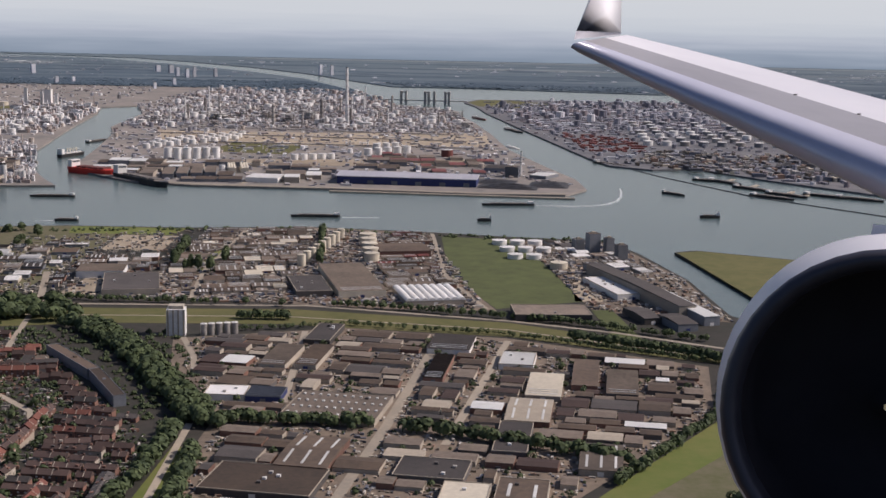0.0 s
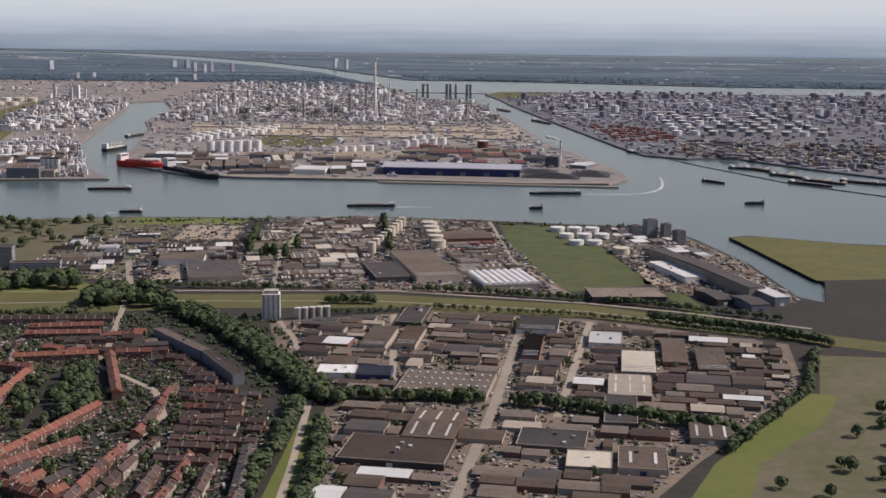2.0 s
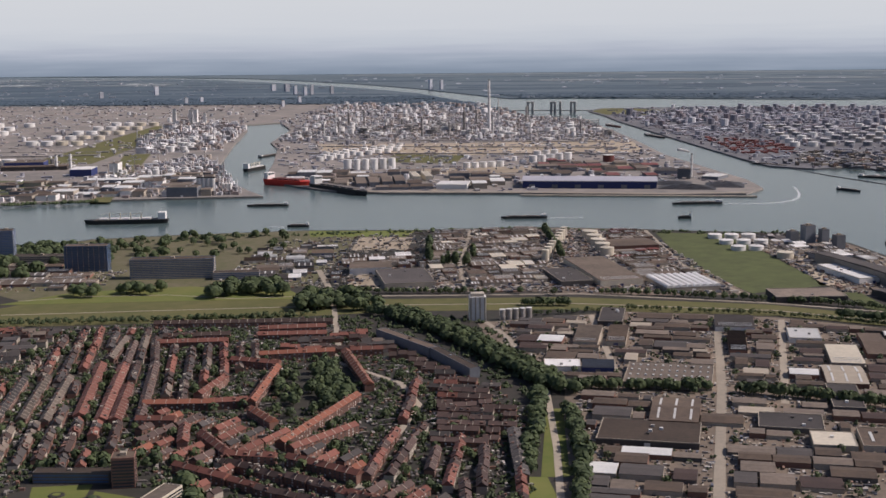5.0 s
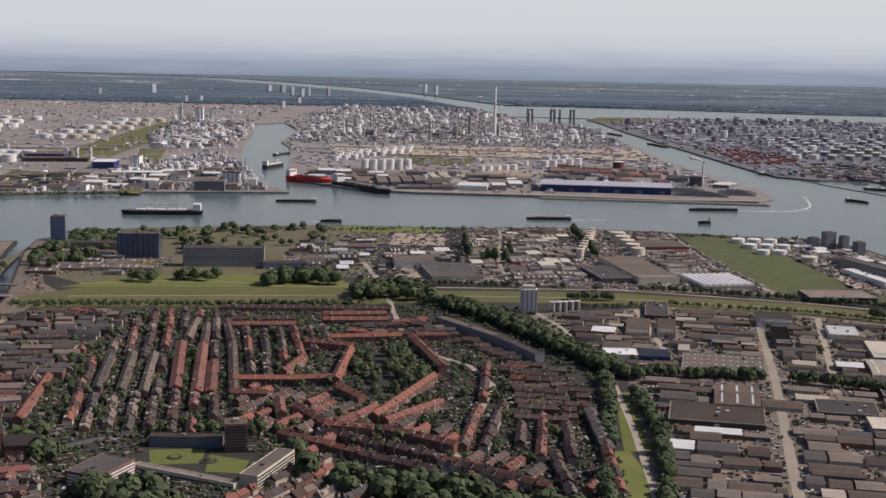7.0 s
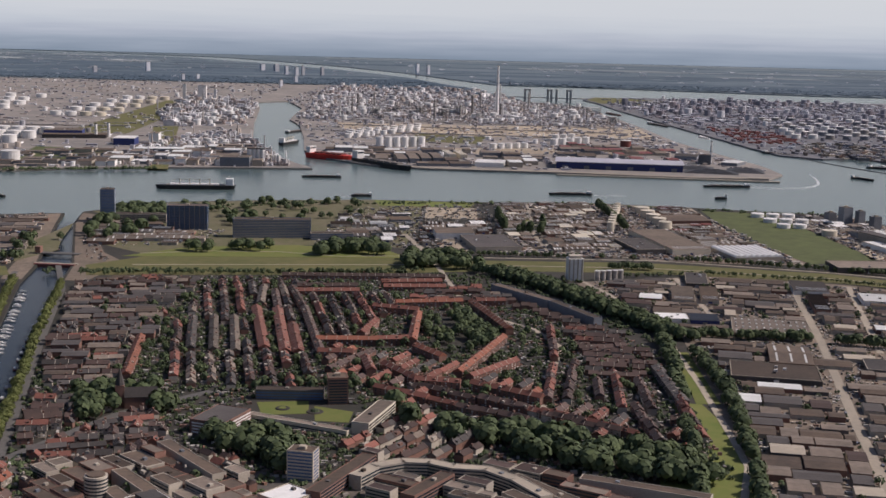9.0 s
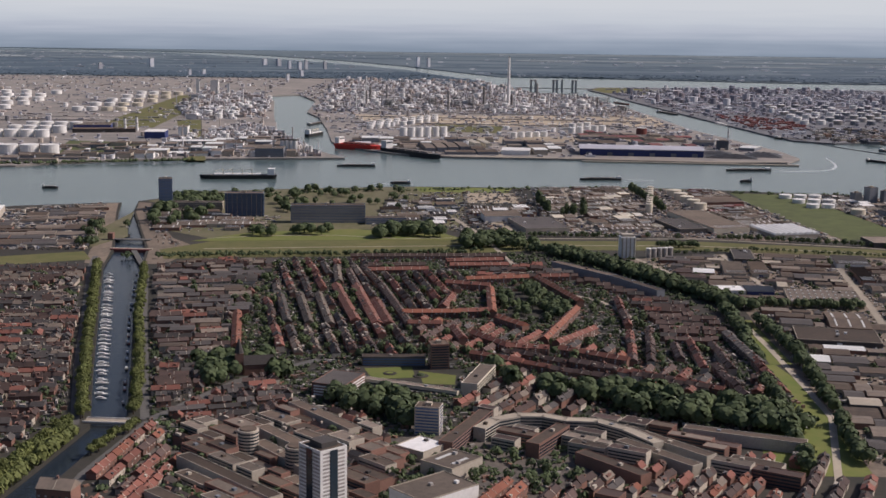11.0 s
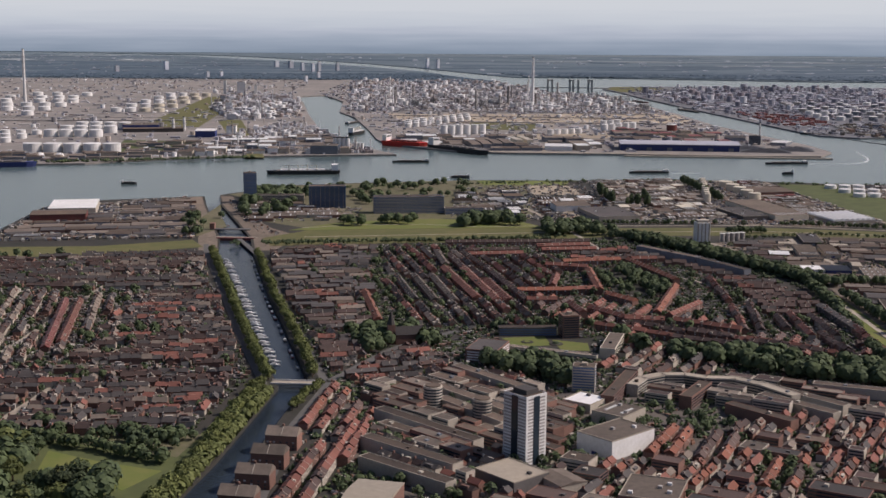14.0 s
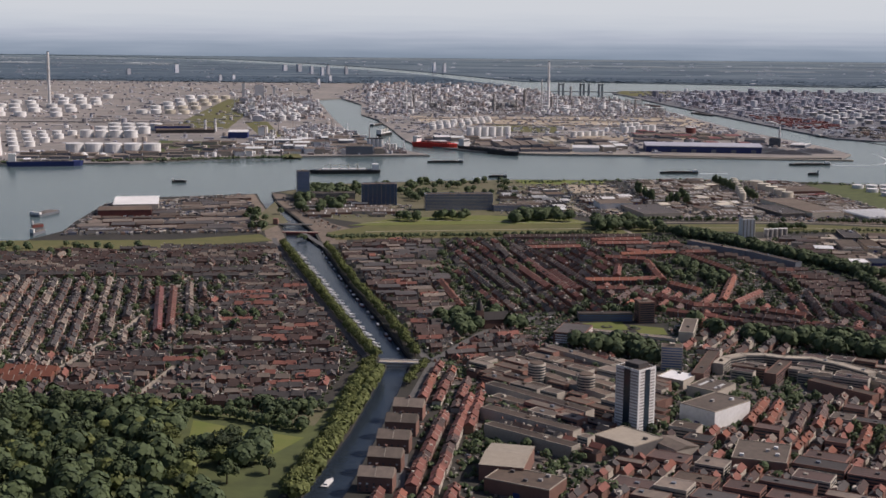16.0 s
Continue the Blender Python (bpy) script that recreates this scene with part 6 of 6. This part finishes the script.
# ---- port to the east ----
PORT = [(64, 2080), (80, 1942), (118, 1640), (160, 1335), (175, 1275), (208, 1246), (249, 1262), (300, 1180), (371, 1090), (520, 1060), (900, 1040), (900, 2250), (528, 2270), (211, 2275), (80, 2250)]
for j in range(7):
    for i in range(9):
        x, y = 240 + i * 21 + j * 4, 1490 + j * 48
        if rnd.random() < 0.85:
            tank(x, y, 5.6, 5.0, rnd.choice(("white", "pipe", "greysteel")), "round grey-white storage tank in the port", "port tanks")
patch("grass_headland", [(52, 2190), (66, 2100), (115, 2060), (200, 2180), (120, 2262), (75, 2262)], "dry", "green headland at the fork of the rivers", 0.1)
scatter("red_containers", [(150, 1620), (165, 1400), (228, 1405), (230, 1560)], 110, (3, 6), (1, 2.4), "rust", "stacks of dark red containers", 8)
scatter("port_stores", PORT, 3000, (2, 6), (0.6, 2.2), "hazed_portgoods", "stores, drums and quay buildings of the port", 8, 0.25, 0.01)
scatter("port_stores", [(130, 1650), (900, 1650), (900, 2250), (220, 2260), (90, 2100)], 2200, (4, 11), (0.8, 2.0), "hazed_portgoods", "stores and low works halls of the far port", 8, 0.15, 0.01)
scatter("port_stores", [(180, 1280), (300, 1190), (520, 1070), (520, 1350), (240, 1420)], 700, (2, 6), (1, 4), "goods", "stacked goods and sheds along the port quay", 8)
ribbon("breakwater", [(186, 1254), (205, 1195), (227, 1143), (262, 1063), (336, 967), (420, 900)], 1.6, M["hull"], "thin dark breakwater boom", -1.0, 0.8)
for i, (x, y) in enumerate(((255, 1160), (268, 1122), (288, 1080), (302, 1070))):
    ribbon("jetty", [(x, y), (x + 14, y + 22)], 3, M["concrete"], "short concrete jetty", -0.6, 1.0)

# ---- bridge and far land ----
t = thing("lift_bridge", -10, 2148, 0, -6, "grey steel lift bridge with pairs of tall towers", "bridge")
part("deck", Shape().box(-75, 60, -3, 3, 3.5, 5.0), M["pipe"], t)
for x in (-48, -40, -9, -3, 6, 24, 30):
    part("tower", Shape().box(x - 1.8, x + 1.8, -3.5, 3.5, -3, 19), M["pipe"], t)
for x in (-44, -6, 27):
    part("crossbeam", Shape().box(x - 5, x + 5, -3, 3, 16, 18), M["pipe"], t)
FARW = [(-170, 2500), (-290, 2905), (-450, 3200), (-690, 3530), (-1000, 3880), (-2600, 4250), (-2600, 2500)]
FARN = [(-700, 3800), (-300, 3150), (-80, 2660), (240, 2620), (540, 2540), (2600, 2460), (2600, 3900), (-600, 4000)]
WOODS = "far woodland coloured blue-grey to stand for summer haze"
thicket("far_woods", [(-1400, 2500), (-172, 2510), (-260, 2760), (-400, 2740), (-1400, 2620)], 2200, 4, 8, M["hazewood"], WOODS, 0.0, 0.3)
thicket("far_woods", [(-160, 2490), (-120, 2310), (-75, 2130), (-200, 2300), (-420, 2460), (-900, 2470), (-900, 2500)], 600, 4, 8, M["hazewood"], WOODS, 0.0, 0.4)
thicket("far_woods", [(-60, 2660), (240, 2620), (540, 2540), (1600, 2490), (1600, 2640), (-120, 2800)], 1500, 5, 9, M["hazewood"], WOODS, 0.0, 0.3)


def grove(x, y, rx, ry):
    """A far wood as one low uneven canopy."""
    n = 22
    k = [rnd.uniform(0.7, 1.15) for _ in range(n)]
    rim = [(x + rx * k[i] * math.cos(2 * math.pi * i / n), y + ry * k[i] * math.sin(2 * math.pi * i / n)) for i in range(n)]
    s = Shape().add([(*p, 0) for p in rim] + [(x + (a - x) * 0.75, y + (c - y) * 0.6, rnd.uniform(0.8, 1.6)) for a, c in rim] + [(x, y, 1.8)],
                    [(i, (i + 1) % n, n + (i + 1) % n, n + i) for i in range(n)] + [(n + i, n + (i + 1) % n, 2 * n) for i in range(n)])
    tagged(part("far_grove", s, M["hazewood"]), "low far wood coloured blue-grey to stand for summer haze", "wood", "far groves")


for k in range(280):
    y = rnd.uniform(2560, 3300) if k % 2 else rnd.uniform(2560, 4150)
    x, side = rnd.uniform(-2200, 1900), rnd.uniform(50, 210)
    if (inside(FARW, x, y) and inside(FARW, x + side, y)) or (inside(FARN, x, y) and inside(FARN, x - side, y)):
        grove(x, y, side, rnd.uniform(20, 60))
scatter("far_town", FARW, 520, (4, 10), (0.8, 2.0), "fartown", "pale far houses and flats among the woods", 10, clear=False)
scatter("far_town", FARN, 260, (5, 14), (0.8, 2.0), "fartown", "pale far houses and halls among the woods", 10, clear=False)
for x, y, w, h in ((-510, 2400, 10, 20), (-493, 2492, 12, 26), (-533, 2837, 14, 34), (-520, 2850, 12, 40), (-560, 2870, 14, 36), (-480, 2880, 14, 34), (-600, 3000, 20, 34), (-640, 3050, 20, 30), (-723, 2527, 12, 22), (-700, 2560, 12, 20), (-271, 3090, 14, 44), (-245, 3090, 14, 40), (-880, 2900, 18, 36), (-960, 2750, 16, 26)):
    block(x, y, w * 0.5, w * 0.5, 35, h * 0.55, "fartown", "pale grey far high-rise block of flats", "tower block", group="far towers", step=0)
for k, (y, x0, x1) in enumerate(((3560, -2400, -1000), (3900, -2400, -1200), (4150, -600, 1800), (3600, 0, 2000), (3300, 500, 2400))):
    ribbon("far_field", [(x0, y), ((x0 + x1) / 2, y + rnd.uniform(-40, 40)), (x1, y + rnd.uniform(-60, 60))], rnd.uniform(50, 130), M["farfield"], "strip of far meadow paled by painted haze", 0.5)
# The sky's reflection on this far water is painted with the pale foam colour.
ribbon("far_water", [(-2600, 3420), (-1700, 3480), (-1100, 3560)], 40, M["foam"], "far water painted pale for the sky reflected in it", 0.6)
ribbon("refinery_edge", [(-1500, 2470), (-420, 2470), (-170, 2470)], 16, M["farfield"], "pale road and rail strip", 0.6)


# ---- ships ----
def ship(x, y, ang, l, w, hull="hull", kind="barge", label="", z=BED):
    """A hull with a pointed bow and a flat stern, hatches or cranes, and a bridge aft."""
    t = thing("ship", x, y, z, ang, label, "ship", "ships")
    h = {"barge": 1.6, "bulk": 3.2, "tanker": 4.5, "carrier": 5.2, "tug": 1.8}[kind]
    line = [(-l / 2, -w / 2 * 0.8), (-l / 2 + l * 0.04, -w / 2), (l / 2 - l * 0.12, -w / 2), (l / 2 - l * 0.04, -w / 4), (l / 2, 0), (l / 2 - l * 0.04, w / 4), (l / 2 - l * 0.12, w / 2), (-l / 2 + l * 0.04, w / 2), (-l / 2, w / 2 * 0.8)]
    n = len(line)
    s = Shape().add([(a * 0.96, b * 0.85, -0.5) for a, b in line] + [(a, b, h) for a, b in line], [(i, (i + 1) % n, n + (i + 1) % n, n + i) for i in range(n)] + [tuple(range(n, 2 * n))])
    part("hull", s, M[hull], t)
    part("deck", Shape().box(-l / 2 + l * 0.06, l / 2 - l * 0.14, -w / 2 * 0.9, w / 2 * 0.9, h, h + 0.15), M["deck" if hull != "shipred" else "shipred"], t)
    k = 8 if kind == "barge" else 5
    for i in range(k):
        a, d = -l / 2 + l * 0.2 + i * l * 0.62 / k, l * 0.62 / k
        part("hatch", Shape().box(a + d * 0.08, a + d * 0.92, -w * 0.36, w * 0.36, h + 0.15, h + 0.15 + h * 0.25), M["white" if kind == "bulk" else "deck" if hull != "shipred" else "rust"], t)
        if kind == "bulk" and i < 4:
            part("crane", Shape().box(a + d - 0.35, a + d + 0.35, -0.35, 0.35, h, h + 5).bar((a + d, 0, h + 4.6), (a + d + d * 0.8, 0, h + 3.2), 0.35), M["cream"], t)
    bh = {"barge": 1.4, "bulk": 5.0, "tanker": 7.0, "carrier": 6.0, "tug": 2.4}[kind]
    house = part("bridge_house", Shape().box(-l / 2 + l * 0.03, -l / 2 + l * 0.12, -w * 0.42, w * 0.42, h, h + bh), M["white"], t)
    part("wheelhouse_window", Shape().box(-l / 2 + l * 0.12, -l / 2 + l * 0.12 + 0.08, -w * 0.36, w * 0.36, h + bh * 0.65, h + bh * 0.85), M["glass"], house)
    part("mast", Shape().tube(-l / 2 + l * 0.08, 0, h + bh, h + bh + bh * 0.6, 0.15, n=6), M["pipe"], t)
    return t


ship(-296, 1132, -30, 52, 12, "shipred", "carrier", "bright red ship with a red hull moored at the quay")
ship(-243, 1082, -48, 84, 10, "hull", "tanker", "long black-hulled tanker moored at the quay")
ship(-289, 986, 184, 34, 4.5, "hull", "barge", "long dark river barge under way")
ship(-247, 872, 184, 16, 4, "hull", "barge", "short dark river barge under way")
ship(-84, 912, 184, 35, 5.0, "hull", "barge", "long dark laden river barge")
ship(55, 989, 186, 41, 5.0, "hull", "barge", "long dark push barge leaving a curved wake")
ship(199, 944, 186, 15, 4.5, "hull", "tug", "dark tug boat on the river")
ship(34, 907, 186, 10, 2.5, "hull", "tug", "small dark work boat on the river")
ship(195, 1070, -50, 24, 3, "hull", "barge", "slim dark barge on the river")
ship(-378, 893, 186, 62, 9, "hull", "bulk", "long bulk carrier with white hatches and deck cranes")
ship(-646, 931, 12, 66, 9, "bluesteel", "tanker", "long dark blue ship moored at the tank terminal")
ship(-508, 820, 4, 12, 2.6, "hull", "barge", "small barge on the river")
ship(-352, 1270, 70, 40, 7, "hull", "bulk", "dark ship with a crane in the harbour basin")
ship(-365, 1420, 70, 40, 6, "hull", "barge", "dark barge moored in the harbour basin")
for i, (x, y) in enumerate(((256, 1158), (270, 1115), (290, 1078), (274, 1062), (322, 1075), (345, 1060), (248, 1166))):
    ship(x, y, -55 + 4 * i, 40, 6, "hull", "barge", "dark barge moored along the port quay")
ship(172, 1286, -55, 50, 6, "hull", "barge", "dark barge moored at the port corner")
ship(98, 1660, -72, 60, 7, "hull", "barge", "far dark barge under way in the side river")
ship(60, 1850, -72, 50, 7, "rust", "barge", "far brown barge under way in the side river")
ship(-548, 558, 75, 16, 3, "greysteel", "tug", "grey boat in the shipyard dock")
ship(-556, 585, 40, 8, 2.5, "rust", "tug", "small tug boat in the shipyard dock")
ship(-566, 640, 70, 26, 9, "greysteel", "barge", "grey floating dock in the shipyard basin")
ribbon("wake", [(76, 989), (92, 989), (108, 991), (122, 996), (134, 1008), (143, 1026), (149, 1050), (153, 1076), (156, 1105)], [2.0, 2.6, 3.0, 3.0, 2.8, 2.4, 2.0, 1.6, 1.0], M["foam"], "white curved wake of foam behind a barge", BED + 0.06, 0.05)
ribbon("wake", [(-65, 912), (-50, 913), (-40, 914)], [3, 2, 1], M["foam"], "short white wake", BED + 0.06, 0.05)
ribbon("wake", [(-256, 872), (-268, 871)], [2.5, 1], M["foam"], "short white wake", BED + 0.06, 0.05)

# ---- canal ----
t = thing("canal_bridge", -323, 249, 0, -4, "low concrete road bridge across the canal", "bridge")
part("deck", Shape().box(-8, 8, -2.4, 2.4, -0.2, 0.35), M["concrete"], t)
for b in (-2.4, 2.2):
    part("railing", Shape().box(-8, 8, b, b + 0.2, 0.35, 0.8), M["white"], t)
t = thing("lock_gate", -388, 560, 0, -4, "brown steel lock gate under a small road bridge", "lock gate")
part("gate", Shape().box(-11, 11, -1.2, 1.2, -2, 0.5), M["rust"], t)
part("walkway", Shape().box(-12, 12, 1.4, 3.6, 0.1, 0.5), M["concrete"], t)
t = thing("bascule_bridge", -395, 592, 0, -4, "road bridge over the lock", "bridge")
part("deck", Shape().box(-12, 12, -2.5, 2.5, 0.1, 0.6), M["asphalt"], t)
part("bridge_house", Shape().box(-13, -10, -2, 2, 0.6, 4), M["brick"], t)


def moored(x, y, ang, l, mat, label):
    t = thing("boat", x, y, BED + 0.2, ang, label, "boat", "moored boats")
    w = l * 0.26
    line = [(-l / 2, -w / 2), (l * 0.2, -w / 2), (l / 2, 0), (l * 0.2, w / 2), (-l / 2, w / 2)]
    part("hull", Shape().add([(a * 0.95, b * 0.8, -0.1) for a, b in line] + [(a, b, 0.45) for a, b in line], [(i, (i + 1) % 5, 5 + (i + 1) % 5, 5 + i) for i in range(5)] + [(5, 6, 7, 8, 9)]), M[mat], t)
    part("cabin", Shape().box(-l * 0.35, l * 0.1, -w * 0.32, w * 0.32, 0.45, 0.9), M["white"], t)


for i in range(38):
    f = (i + rnd.uniform(0.1, 0.9)) / 38
    y = 500 - f * 225
    xw = np.interp(y, [245, 319, 401, 513], [-328, -346, -365, -391])
    moored(xw + 3.4, y, rnd.uniform(-12, 12), rnd.uniform(3.6, 5.6), "white", "white motor yacht moored across the canal quay")
for i in range(18):
    f = (i + rnd.uniform(0.1, 0.9)) / 18
    y = 500 - f * 230
    xe = np.interp(y, [252, 319, 401, 510], [-318, -332, -350, -371])
    moored(xe - 1.6, y, 104 + rnd.uniform(-4, 4), rnd.uniform(3.5, 6), rnd.choice(("hull", "rust", "hull", "greysteel")), "dark house boat moored along the canal quay")
moored(-342, 118, 75, 8, "white", "white river cruise boat moored in the canal")

# ---- aircraft ----
AIR = look(PATH[0][1], PATH[0][2], PATH[0][3])


def seen(u, v, d):
    return ((u - 784) * d / 2336.0, (441 - v) * d / 2336.0, -d)


t = new("airliner")
t.matrix_basis = AIR
tagged(t, "airliner wing with an upturned white winglet and a jet engine", "aircraft")


def loft(rings, close=True):
    n = len(rings[0])
    s = Shape()
    f = [(i * n + j, i * n + (j + 1) % n, (i + 1) * n + (j + 1) % n, (i + 1) * n + j) for i in range(len(rings) - 1) for j in range(n if close else n - 1)]
    if close:
        f += [tuple(range(n)), tuple(reversed(range((len(rings) - 1) * n, len(rings) * n)))]
    return s.add([p for r in rings for p in r], f)


span = []
for k in range(9):
    f = k / 8
    u, d = 1010 + 900 * f, 5.6 - 2.0 * f
    low, mid, top = 90 + 430 * f, 72 + 318 * f, 62 + 215 * f + 25 * f * f
    span.append((seen(u + 14, low + 4, d + 0.12), seen(u, low - 6, d), seen(u + 4, low * 0.45 + mid * 0.55 - 2, d - 0.02), seen(u + 26, mid, d + 0.10), seen(u + 60, (mid + top) / 2, d + 0.42), seen(u + 100, top, d + 0.9), seen(u + 92, top + 14, d + 0.9), seen(u + 50, low + 8, d + 0.5)))
part("nose", loft([(r[0], r[1], r[2], r[3]) for r in span]), M["wingskin"], t, "blue-grey metal leading edge")
part("panel", loft([(r[3], r[4], tuple(c * 1.001 for c in r[7]), r[0]) for r in span]), M["winggrey"], t, "worn grey upper wing panel")
part("skin", loft([(r[4], r[5], r[6], r[7]) for r in span]), M["wingwhite"], t)
lower = [seen(1016, 70, 5.55), seen(1097, 63, 6.4), seen(1099, 58, 6.4), seen(1020, 55, 5.5)]
upper = [seen(1044, -4, 5.6), seen(1097, -6, 6.4), seen(1100, -6, 6.4), seen(1048, -6, 5.55)]
tip = [seen(1090, -120, 5.8), seen(1125, -120, 6.4), seen(1128, -120, 6.4), seen(1094, -120, 5.75)]
part("winglet", loft([lower, upper, tip]), M["wingwhite"], t)
for k in range(6):
    x, y, z = span[3 + k][4] if k < 5 else span[8][4]
    part("rivet_plate", Shape().box(x - 0.006, x + 0.006, y + 0.001, y + 0.004, z - 0.008, z + 0.008), M["darkwall"], t)
axis = Vector((-0.30, 0.0, 0.95)).normalized()
side = axis.cross(Vector((0, 1, 0))).normalized()
rise = side.cross(axis)
centre = Vector(seen(1575, 740, 2.9))


def turned_body(profile, n=40):
    body = loft([[tuple(centre + axis * a + (side * math.cos(2 * math.pi * i / n) + rise * math.sin(2 * math.pi * i / n)) * r) for i in range(n)] for a, r in profile], True)
    body.f = body.f[:-2]
    return body


e = part("engine_cowl", turned_body([(-0.03, 0.366), (-0.10, 0.386), (-0.22, 0.40), (-0.45, 0.41), (-1.0, 0.40), (-1.5, 0.32)]), M["wingwhite"], t, "white jet engine cowl")
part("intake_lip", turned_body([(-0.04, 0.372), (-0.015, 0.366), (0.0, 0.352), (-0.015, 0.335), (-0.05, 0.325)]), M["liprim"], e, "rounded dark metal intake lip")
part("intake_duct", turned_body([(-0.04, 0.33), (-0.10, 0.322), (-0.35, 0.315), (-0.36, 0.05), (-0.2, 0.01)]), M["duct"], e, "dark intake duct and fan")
root = Vector(span[8][7])
part("pylon", Shape().bar(centre - axis * 0.9 + rise * 0.38, tuple(root), 0.12), M["wingwhite"], t)

for ob in (*t.children, *e.children):
    if ob.name.split(".")[0] in ("nose", "engine_cowl", "intake_lip", "intake_duct", "winglet"):
        ob.data.polygons.foreach_set("use_smooth", [len(p.vertices) == 4 for p in ob.data.polygons])

# ---- the joined rest ----
for mat, shape in FAR_TREES.items():
    tagged(part("woodland", shape, M[mat]), "many leafy green trees along roads, dykes and gardens", "trees", kind="stuff")
WORDS = {"house_rows": "rows of joined town houses too many to count", "industrial_halls": "low works halls and stores too many to count"}
for (group, mat), shape in REST.items():
    tagged(part(group, shape, M[mat]), WORDS[group] + ", " + mat.replace("tile", " tile") + " surfaces", "buildings", kind="stuff")
